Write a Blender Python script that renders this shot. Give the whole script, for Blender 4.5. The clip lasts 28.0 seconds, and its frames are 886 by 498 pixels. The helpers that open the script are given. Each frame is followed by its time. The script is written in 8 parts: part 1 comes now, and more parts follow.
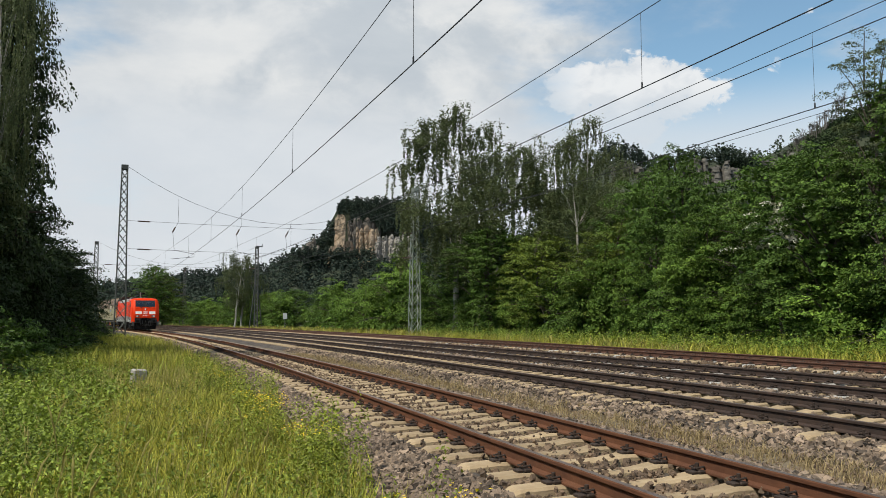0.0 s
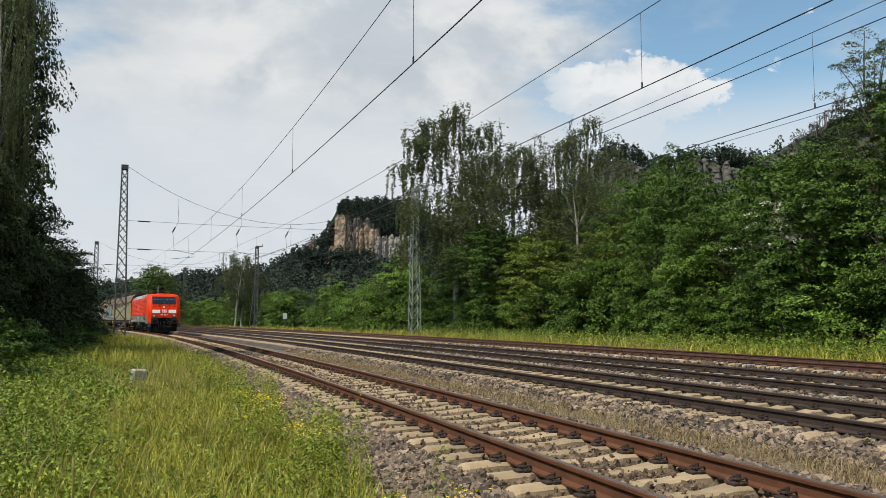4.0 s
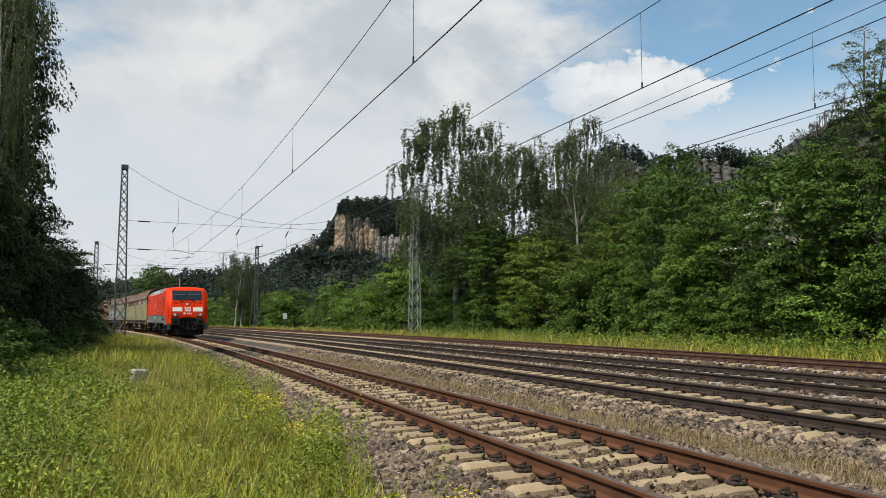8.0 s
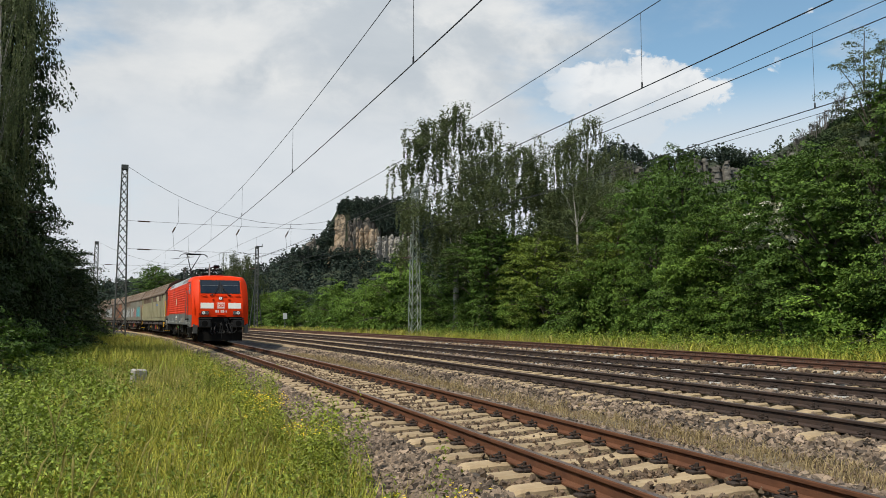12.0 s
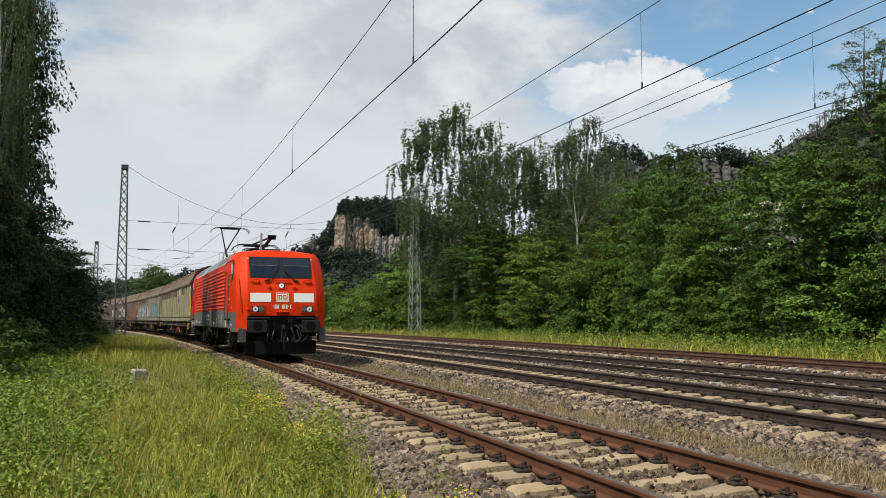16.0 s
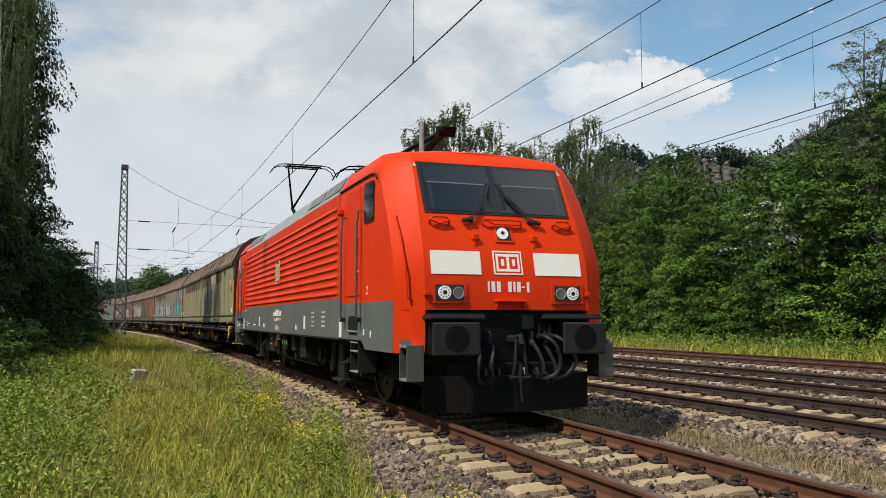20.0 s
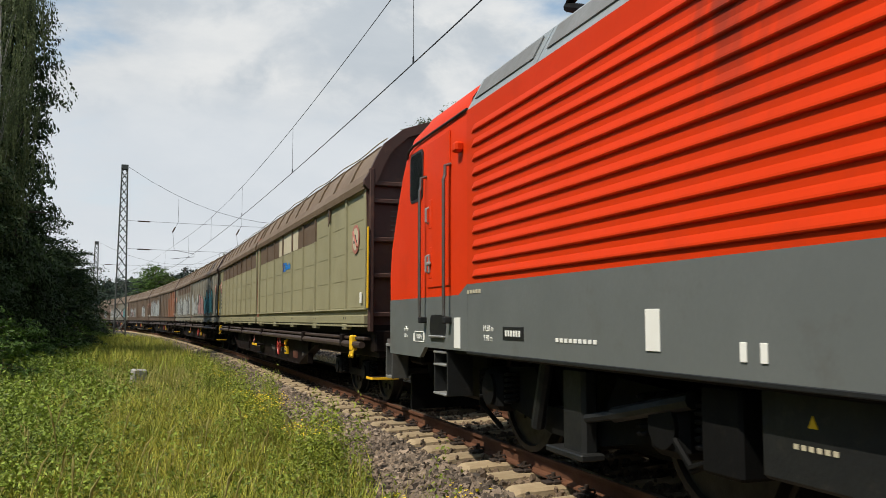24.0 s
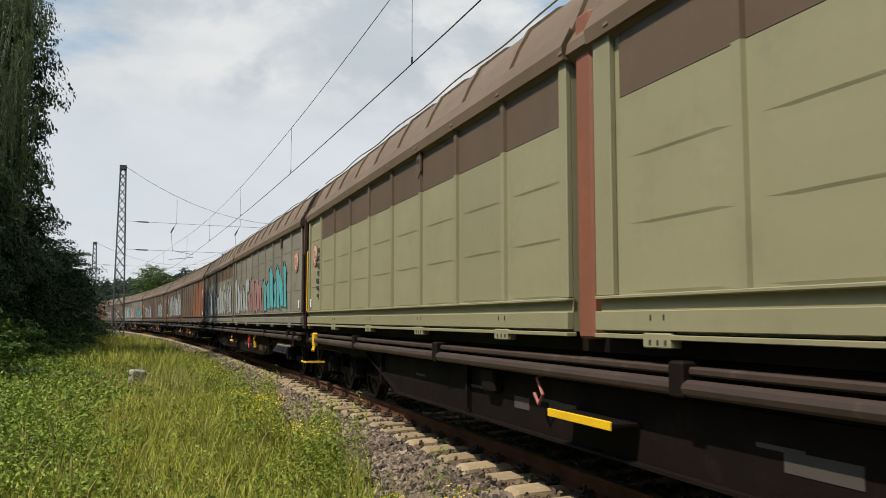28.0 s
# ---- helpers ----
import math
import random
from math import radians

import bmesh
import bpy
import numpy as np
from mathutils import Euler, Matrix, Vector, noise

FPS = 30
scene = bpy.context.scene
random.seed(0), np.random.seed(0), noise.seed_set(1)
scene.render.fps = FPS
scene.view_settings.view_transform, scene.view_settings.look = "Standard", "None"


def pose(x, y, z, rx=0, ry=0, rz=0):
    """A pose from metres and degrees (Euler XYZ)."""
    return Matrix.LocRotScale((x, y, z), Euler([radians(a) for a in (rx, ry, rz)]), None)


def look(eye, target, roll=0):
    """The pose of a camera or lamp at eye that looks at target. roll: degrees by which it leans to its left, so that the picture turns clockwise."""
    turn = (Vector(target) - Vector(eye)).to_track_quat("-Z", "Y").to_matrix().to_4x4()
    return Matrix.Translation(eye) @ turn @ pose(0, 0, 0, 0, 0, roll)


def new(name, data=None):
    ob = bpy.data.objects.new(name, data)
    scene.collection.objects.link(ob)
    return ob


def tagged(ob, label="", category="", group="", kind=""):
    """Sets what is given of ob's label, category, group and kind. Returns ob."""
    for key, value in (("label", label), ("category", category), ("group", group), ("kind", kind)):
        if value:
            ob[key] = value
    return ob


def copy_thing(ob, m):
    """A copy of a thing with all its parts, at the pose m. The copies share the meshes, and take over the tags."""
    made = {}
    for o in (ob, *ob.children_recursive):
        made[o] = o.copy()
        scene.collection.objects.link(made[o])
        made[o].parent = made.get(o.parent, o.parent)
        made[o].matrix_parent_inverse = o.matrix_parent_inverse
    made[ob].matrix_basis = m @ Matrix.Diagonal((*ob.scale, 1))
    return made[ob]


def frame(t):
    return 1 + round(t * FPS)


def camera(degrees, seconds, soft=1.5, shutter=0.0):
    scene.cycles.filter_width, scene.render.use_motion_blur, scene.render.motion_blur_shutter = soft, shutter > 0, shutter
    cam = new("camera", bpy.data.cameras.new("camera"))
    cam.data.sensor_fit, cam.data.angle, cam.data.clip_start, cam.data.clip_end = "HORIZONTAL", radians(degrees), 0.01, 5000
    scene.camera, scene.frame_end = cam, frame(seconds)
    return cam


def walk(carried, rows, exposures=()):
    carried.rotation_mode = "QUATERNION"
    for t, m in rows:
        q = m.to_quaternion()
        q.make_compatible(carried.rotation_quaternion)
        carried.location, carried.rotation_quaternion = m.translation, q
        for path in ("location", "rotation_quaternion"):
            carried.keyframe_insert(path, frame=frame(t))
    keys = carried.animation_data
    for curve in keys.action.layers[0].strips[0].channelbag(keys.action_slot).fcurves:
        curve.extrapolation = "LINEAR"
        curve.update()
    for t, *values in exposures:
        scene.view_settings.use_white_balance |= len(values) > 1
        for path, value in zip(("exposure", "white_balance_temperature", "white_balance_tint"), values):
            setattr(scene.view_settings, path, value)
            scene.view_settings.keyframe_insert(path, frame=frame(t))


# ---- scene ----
# ---------------------------------------------------------------- camera
cam = camera(56.44, 28.0, soft=0.85, shutter=0.1)
EYE = Vector((-4.625, 0.0, 1.285))


def aim(yaw, pitch):
    """A point ahead of the camera; yaw to the right of +y, in degrees."""
    a, b = radians(yaw), radians(pitch)
    return EYE + Vector((math.sin(a) * math.cos(b), math.cos(a) * math.cos(b), math.sin(b)))


STILL, NUDGED = look(EYE, aim(17.027, 4.852)), look(EYE, aim(17.13, 4.89))
walk(cam, [(0, STILL), (14, STILL), (26.5, STILL), (27.0, NUDGED), (28.0, NUDGED)])

# ---------------------------------------------------------------- world and sun
SUN = Vector((-0.54, -0.21, 0.82)).normalized()
scene.view_settings.exposure = -0.04


def make_world():
    w = bpy.data.worlds.new("world")
    scene.world = w
    w.use_nodes = True
    nt = w.node_tree
    N, L = nt.nodes, nt.links
    N.clear()
    out, bg = N.new("ShaderNodeOutputWorld"), N.new("ShaderNodeBackground")
    sky = N.new("ShaderNodeTexSky")
    sky.sky_type, sky.sun_disc = "NISHITA", False
    sky.sun_elevation, sky.sun_rotation = math.asin(SUN.z), math.atan2(SUN.x, SUN.y)
    sky.air_density, sky.dust_density, sky.ozone_density = 1.0, 1.0, 1.5
    tc, sep = N.new("ShaderNodeTexCoord"), N.new("ShaderNodeSeparateXYZ")
    L.new(tc.outputs["Generated"], sep.inputs[0])

    def m(op, a, b=None, c=None, clamp=False):
        n = N.new("ShaderNodeMath")
        n.operation, n.use_clamp = op, clamp
        for i, v in enumerate((a, b, c)):
            if v is not None:
                if isinstance(v, (int, float)):
                    n.inputs[i].default_value = v
                else:
                    L.new(v, n.inputs[i])
        return n.outputs[0]

    def ramp(v, lo, hi):
        n = N.new("ShaderNodeMapRange")
        n.interpolation_type = "SMOOTHSTEP"
        L.new(v, n.inputs[0])
        n.inputs[1].default_value, n.inputs[2].default_value = lo, hi
        return n.outputs[0]

    def mix(f, a, b):
        n = N.new("ShaderNodeMix")
        n.data_type = "RGBA"
        for k, v in ((0, f), (6, a), (7, b)):
            if isinstance(v, (int, float)):
                n.inputs[k].default_value = v
            elif isinstance(v, tuple):
                n.inputs[k].default_value = (*v, 1)
            else:
                L.new(v, n.inputs[k])
        return n.outputs[2]

    # cloud deck seen in perspective: the direction divided by its height
    h = m("ADD", m("MAXIMUM", sep.outputs[2], 0.0), 0.16)
    comb = N.new("ShaderNodeCombineXYZ")
    L.new(m("DIVIDE", sep.outputs[0], h), comb.inputs[0])
    L.new(m("DIVIDE", sep.outputs[1], h), comb.inputs[1])

    def fbm(scale, detail, off, rough=0.55):
        mp, n = N.new("ShaderNodeMapping"), N.new("ShaderNodeTexNoise")
        mp.inputs[1].default_value = off
        L.new(comb.outputs[0], mp.inputs[0])
        L.new(mp.outputs[0], n.inputs["Vector"])
        n.inputs["Scale"].default_value, n.inputs["Detail"].default_value, n.inputs["Roughness"].default_value = scale, detail, rough
        return n.outputs[0]

    def puffs(scale, detail, off, rough, warp):
        """Rounded heaps, drawn on the dome of the sky itself."""
        mp, n = N.new("ShaderNodeMapping"), N.new("ShaderNodeTexNoise")
        mp.inputs[1].default_value, mp.inputs[3].default_value = off, (1, 1, 1.5)
        L.new(tc.outputs["Generated"], mp.inputs[0])
        L.new(mp.outputs[0], n.inputs["Vector"])
        n.inputs["Scale"].default_value, n.inputs["Detail"].default_value, n.inputs["Roughness"].default_value, n.inputs["Distortion"].default_value = scale, detail, rough, warp
        return n.outputs[0]

    def toward(d):
        n = N.new("ShaderNodeVectorMath")
        n.operation = "DOT_PRODUCT"
        L.new(tc.outputs["Generated"], n.inputs[0])
        n.inputs[1].default_value = Vector(d).normalized()
        return n.outputs["Value"]

    big, fine = fbm(0.9, 8, (3.1, 0.7, 0)), fbm(3.2, 9, (0.4, 5.2, 0), 0.6)
    body = m("ADD", m("MULTIPLY", big, 0.65), m("MULTIPLY", fine, 0.35))
    # the deck opens to blue toward the east half of the view
    east = toward((0.62, 0.66, 0.42))
    cover = m("SUBTRACT", m("ADD", body, 0.17), m("MULTIPLY", ramp(east, 0.90, 0.985), 0.24))
    # the deck breaks up into scattered clouds toward the sun and the west
    cover = m("SUBTRACT", cover, m("MULTIPLY", ramp(toward((-0.75, -0.15, 0.62)), 0.0, 0.60), 0.40))
    f = ramp(cover, 0.42, 0.62)
    heap = m("ADD", m("MULTIPLY", puffs(4.6, 7, (0.35, 0.9, 0.2), 0.5, 0.6), 0.72), m("MULTIPLY", puffs(15.0, 6, (2.2, 0.1, 0.6), 0.6, 0.3), 0.28))
    tone = mix(ramp(heap, 0.40, 0.56), (0.545, 0.60, 0.65), (0.83, 0.84, 0.835))
    tone = mix(m("MULTIPLY", ramp(fine, 0.65, 0.35), 0.45), tone, (0.66, 0.70, 0.735))
    tone = mix(m("MULTIPLY", ramp(big, 0.58, 0.36), 0.55), tone, (0.50, 0.56, 0.625))
    blue = N.new("ShaderNodeMix")
    blue.data_type, blue.blend_type = "RGBA", "MULTIPLY"
    blue.inputs[0].default_value = 1.0
    L.new(sky.outputs[0], blue.inputs[6])
    blue.inputs[7].default_value = (0.148, 0.168, 0.155, 1)
    col = mix(f, blue.outputs[2], tone)
    # pale haze low over the valley
    col = mix(m("MULTIPLY", ramp(sep.outputs[2], 0.285, 0.195), 0.8), col, (0.71, 0.755, 0.80))
    # one bright cumulus in the gap, crisp on top and melting into the haze below
    u, v = m("SUBTRACT", toward((0.956, -0.293, 0.0)), 0.213), m("SUBTRACT", sep.outputs[2], 0.254)
    oval = m("ADD", m("POWER", m("ABSOLUTE", m("DIVIDE", u, 0.098)), 2.0), m("POWER", m("ABSOLUTE", m("DIVIDE", v, 0.058)), 2.0))
    lumps = m("ADD", m("MULTIPLY", puffs(11.0, 3, (1.7, 2.2, 0.3), 0.5, 0.2), 0.70), m("MULTIPLY", puffs(38.0, 7, (4.1, 0.2, 0), 0.6, 0.3), 0.36))
    puff = m("SUBTRACT", m("MULTIPLY", ramp(oval, 1.9, 0.0), 1.05), m("MULTIPLY", m("SUBTRACT", lumps, 0.40), 3.2))
    lit = mix(ramp(v, -0.06, 0.03), (0.72, 0.75, 0.78), (0.93, 0.93, 0.92))
    lit = mix(m("MULTIPLY", ramp(lumps, 0.46, 0.60), 0.75), lit, (0.72, 0.75, 0.78))
    col = mix(m("MULTIPLY", m("MULTIPLY", ramp(puff, 0.16, 0.34), 0.9), m("MULTIPLY", ramp(v, -0.085, 0.015), ramp(u, -0.125, -0.04))), col, lit)
    L.new(col, bg.inputs[0])
    bg.inputs[1].default_value = 1.0
    L.new(bg.outputs[0], out.inputs[0])


make_world()
sun_data = bpy.data.lights.new("sun", "SUN")
sun_data.energy, sun_data.angle, sun_data.color = 5.0, radians(0.6), (1.0, 0.915, 0.77)
sun = new("sun", sun_data)
sun.matrix_world = look(SUN * 60, (0, 0, 0))

# ---------------------------------------------------------------- materials
def material(name, c1, c2=None, rough=0.7, metal=0.0, scale=3.0, fine=40.0, bump=0.2, spots=None, spot_amount=0.35,
             rand=0.0, island=0.0, spec=0.5, translucent=0.0, stretch=None, glow=0.0, coat=0.0):
    """Two-scale noise between c1 and c2, stains of colour spots, fine relief; rand and island vary the value per object or per loose piece."""
    mt = bpy.data.materials.new(name)
    mt.use_nodes = True
    nt = mt.node_tree
    N, L = nt.nodes, nt.links
    b = N["Principled BSDF"]
    tc = N.new("ShaderNodeTexCoord")
    vec = tc.outputs["Object"]
    if stretch:
        mp = N.new("ShaderNodeMapping")
        mp.inputs[3].default_value = stretch
        L.new(vec, mp.inputs[0])
        vec = mp.outputs[0]

    def nz(s, d=4, r=0.6):
        n = N.new("ShaderNodeTexNoise")
        L.new(vec, n.inputs["Vector"])
        n.inputs["Scale"].default_value, n.inputs["Detail"].default_value, n.inputs["Roughness"].default_value = s, d, r
        return n.outputs[0]

    def rng(v, lo, hi, a=0.0, z=1.0):
        n = N.new("ShaderNodeMapRange")
        L.new(v, n.inputs[0])
        for i, q in enumerate((lo, hi, a, z)):
            n.inputs[i + 1].default_value = q
        return n.outputs[0]

    def mix(f, a, c, blend="MIX"):
        n = N.new("ShaderNodeMix")
        n.data_type, n.blend_type = "RGBA", blend
        for k, v in ((0, f), (6, a), (7, c)):
            if isinstance(v, (int, float)):
                n.inputs[k].default_value = v
            elif isinstance(v, tuple):
                n.inputs[k].default_value = (*v, 1)
            else:
                L.new(v, n.inputs[k])
        return n.outputs[2]

    c2 = c2 or tuple(0.8 * v for v in c1)
    big, small = nz(scale), nz(fine, 3)
    col = mix(rng(big, 0.35, 0.65), c1, c2)
    col = mix(rng(small, 0.3, 0.7, 0.0, 0.5), col, c2)
    if spots:
        col = mix(rng(nz(scale * 2.3, 6, 0.7), 0.56, 0.68, 0.0, spot_amount), col, spots)
    for amount, node, sock in ((rand, "ShaderNodeObjectInfo", "Random"), (island, "ShaderNodeNewGeometry", "Random Per Island")):
        if amount:
            v = rng(N.new(node).outputs[sock], 0, 1, 1 - amount, 1 + amount)
            hs = N.new("ShaderNodeHueSaturation")
            L.new(col, hs.inputs["Color"])
            L.new(v, hs.inputs["Value"])
            col = hs.outputs[0]
    L.new(col, b.inputs["Base Color"])
    L.new(rng(big, 0.3, 0.7, max(rough - 0.08, 0.02), min(rough + 0.08, 1.0)), b.inputs["Roughness"])
    b.inputs["Metallic"].default_value = metal
    b.inputs["Specular IOR Level"].default_value = spec
    b.inputs["Coat Weight"].default_value = coat
    if bump:
        bp = N.new("ShaderNodeBump")
        bp.inputs["Strength"].default_value, bp.inputs["Distance"].default_value = bump, 0.02
        L.new(small, bp.inputs["Height"])
        L.new(bp.outputs[0], b.inputs["Normal"])
    if glow:
        b.inputs["Emission Color"].default_value = (1.0, 0.97, 0.9, 1)
        b.inputs["Emission Strength"].default_value = glow
    if translucent:
        tr, ms = N.new("ShaderNodeBsdfTranslucent"), N.new("ShaderNodeMixShader")
        L.new(col, tr.inputs[0])
        ms.inputs[0].default_value = translucent
        L.new(b.outputs[0], ms.inputs[1])
        L.new(tr.outputs[0], ms.inputs[2])
        L.new(ms.outputs[0], N["Material Output"].inputs[0])
    return mt


M = {
    "soil": material("soil", (0.075, 0.062, 0.036), (0.05, 0.052, 0.022), 0.95, scale=0.4, fine=9, bump=0.6, spots=(0.055, 0.085, 0.02), spot_amount=0.8),
    # darker than the loose stones: shade in their gaps is put into this bed
    "ballast_bed": material("ballast_bed", (0.075, 0.060, 0.048), (0.036, 0.029, 0.024), 0.95, scale=1.2, fine=22, bump=1.0, spots=(0.17, 0.14, 0.09)),
    "gravel_path": material("gravel_path", (0.165, 0.130, 0.086), (0.11, 0.086, 0.056), 0.95, scale=0.8, fine=30, bump=0.9, spots=(0.24, 0.20, 0.10), spot_amount=0.5),
    "stone": material("stone", (0.250, 0.188, 0.136), (0.100, 0.074, 0.054), 0.9, scale=0.9, fine=60, bump=0.4, island=0.8),
    "stone_brown": material("stone_brown", (0.170, 0.118, 0.075), (0.098, 0.066, 0.043), 0.9, scale=0.9, fine=60, bump=0.4, island=0.45),
    "concrete": material("concrete", (0.37, 0.285, 0.175), (0.27, 0.20, 0.118), 0.9, scale=4.0, fine=50, bump=0.35, spots=(0.22, 0.165, 0.10), spot_amount=0.7, rand=0.16),
    "concrete_grey": material("concrete_grey", (0.42, 0.41, 0.38), (0.30, 0.29, 0.27), 0.9, scale=4, fine=50, bump=0.35, spots=(0.16, 0.16, 0.13), rand=0.12),
    "rail_rust": material("rail_rust", (0.055, 0.033, 0.024), (0.033, 0.022, 0.018), 0.8, 0.15, scale=3, fine=60, bump=0.3, spots=(0.09, 0.045, 0.028)),
    "rail_rust_red": material("rail_rust_red", (0.105, 0.046, 0.026), (0.070, 0.033, 0.021), 0.85, 0.1, scale=3, fine=60, bump=0.3),
    "rail_brown": material("rail_brown", (0.135, 0.058, 0.030), (0.090, 0.040, 0.023), 0.9, 0.0, scale=3, fine=60, bump=0.3, spec=0.2),
    "rail_top": material("rail_top", (0.27, 0.19, 0.145), (0.18, 0.12, 0.09), 0.38, 0.75, scale=2, fine=80, bump=0.05, stretch=(1, 1, 1)),
    "rail_top_rusty": material("rail_top_rusty", (0.20, 0.12, 0.075), (0.13, 0.08, 0.055), 0.5, 0.5, scale=2, fine=80, bump=0.05),
    "clip": material("clip", (0.055, 0.035, 0.025), (0.03, 0.022, 0.018), 0.75, 0.3, scale=20, fine=90, bump=0.2),
    "mast_grey": material("mast_grey", (0.085, 0.09, 0.085), (0.055, 0.06, 0.055), 0.6, 0.4, scale=2, fine=40, bump=0.1),
    "mast_green": material("mast_green", (0.24, 0.27, 0.235), (0.17, 0.20, 0.17), 0.6, 0.3, scale=2, fine=40, bump=0.1),
    "wire": material("wire", (0.045, 0.045, 0.045), (0.03, 0.03, 0.03), 0.5, 0.6, bump=0),
    "insulator": material("insulator", (0.09, 0.05, 0.035), None, 0.3, bump=0),
    "bark": material("bark", (0.085, 0.07, 0.055), (0.05, 0.04, 0.03), 0.95, scale=4, fine=30, bump=0.8),
    "birch_bark": material("birch_bark", (0.36, 0.345, 0.31), (0.25, 0.24, 0.215), 0.8, scale=2, fine=20, bump=0.3, spots=(0.05, 0.045, 0.04), spot_amount=0.95, stretch=(1, 1, 3)),
    "leaf": material("leaf", (0.1014, 0.1716, 0.0312), (0.0403, 0.0767, 0.01404), 0.55, scale=0.35, fine=3, bump=0, island=0.5, translucent=0.10, rand=0.22, spec=0.12),
    "leaf_bright": material("leaf_bright", (0.1496, 0.238, 0.0374), (0.05627, 0.1052, 0.01717), 0.55, scale=0.4, fine=3, bump=0, island=0.5, translucent=0.12, rand=0.22, spec=0.12),
    "leaf_yellow": material("leaf_yellow", (0.143, 0.182, 0.0286), (0.0806, 0.117, 0.0195), 0.55, scale=0.4, fine=3, bump=0, island=0.5, translucent=0.12, rand=0.22, spec=0.12),
    # leaf colour darkened to carry the wood's shaded side
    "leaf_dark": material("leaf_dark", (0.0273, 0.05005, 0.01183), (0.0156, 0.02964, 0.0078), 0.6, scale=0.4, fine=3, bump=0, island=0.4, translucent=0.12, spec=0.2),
    "leaf_birch": material("leaf_birch", (0.108, 0.1314, 0.0468), (0.0594, 0.081, 0.027), 0.55, scale=0.5, fine=3, bump=0, island=0.35, translucent=0.2, spec=0.3),
    "blossom": material("blossom", (0.62, 0.60, 0.50), (0.48, 0.46, 0.36), 0.8, bump=0, island=0.2),
    "grass": material("grass", (0.3061, 0.3581, 0.04851), (0.1381, 0.1883, 0.02176), 0.6, scale=0.25, fine=2, bump=0, island=0.5, translucent=0.18, spec=0.25),
    "grass_dry": material("grass_dry", (0.42, 0.36, 0.13), (0.30, 0.28, 0.085), 0.75, scale=0.5, fine=3, bump=0, island=0.3, translucent=0.25, spec=0.2),
    "straw": material("straw", (0.36, 0.285, 0.155), (0.26, 0.20, 0.10), 0.8, scale=0.5, fine=3, bump=0, island=0.3, translucent=0.2, spec=0.2),
    "grass_light": material("grass_light", (0.462, 0.4274, 0.0693), (0.2134, 0.2218, 0.03097), 0.65, scale=0.6, fine=3, bump=0, island=0.5, translucent=0.18, spec=0.2),
    "weed": material("weed", (0.2717, 0.3441, 0.04347), (0.1008, 0.1491, 0.01854), 0.55, scale=0.5, fine=3, bump=0, island=0.5, translucent=0.18, spec=0.3),
    "weed_light": material("weed_light", (0.3019, 0.3502, 0.04106), (0.1209, 0.1572, 0.01773), 0.55, scale=0.5, fine=3, bump=0, island=0.5, translucent=0.18, spec=0.3),
    "flower_yellow": material("flower_yellow", (0.80, 0.62, 0.02), (0.70, 0.50, 0.01), 0.7, bump=0, island=0.15),
    "forest_far": material("forest_far", (0.034, 0.054, 0.034), (0.020, 0.034, 0.024), 0.95, scale=0.02, fine=0.2, bump=0.0, island=0.45),
    "forest_mid": material("forest_mid", (0.040, 0.066, 0.018), (0.025, 0.045, 0.014), 0.9, scale=0.05, fine=0.5, bump=0.0, island=0.4),
    "slope": material("slope", (0.035, 0.045, 0.022), (0.022, 0.030, 0.016), 0.95, scale=0.03, fine=0.4, bump=0.0),
    "board_white": material("board_white", (0.72, 0.72, 0.70), (0.62, 0.62, 0.60), 0.6, bump=0.02),
    "bark_pale": material("bark_pale", (0.15, 0.135, 0.12), (0.09, 0.082, 0.075), 0.95, bump=0),
    "grey_sandstone_pale": material("grey_sandstone_pale", (0.34, 0.315, 0.28), (0.17, 0.16, 0.145), 0.95, scale=0.12, fine=0.7, bump=0.9, spots=(0.09, 0.085, 0.075), spot_amount=0.7, stretch=(1, 1, 0.3)),
    "sandstone": material("sandstone", (0.38, 0.285, 0.19), (0.19, 0.155, 0.12), 0.95, scale=0.10, fine=0.6, bump=0.9, spots=(0.33, 0.19, 0.095), spot_amount=0.6, stretch=(1, 1, 0.25)),
    "grey_sandstone": material("grey_sandstone", (0.19, 0.165, 0.135), (0.085, 0.078, 0.07), 0.95, scale=0.10, fine=0.6, bump=0.9, spots=(0.30, 0.20, 0.12), spot_amount=0.5, stretch=(1, 1, 0.25)),
    "grey_rock": material("grey_rock", (0.16, 0.15, 0.13), (0.07, 0.067, 0.06), 0.95, scale=0.3, fine=1.4, bump=0.9, spots=(0.06, 0.06, 0.05), spot_amount=0.7),
}


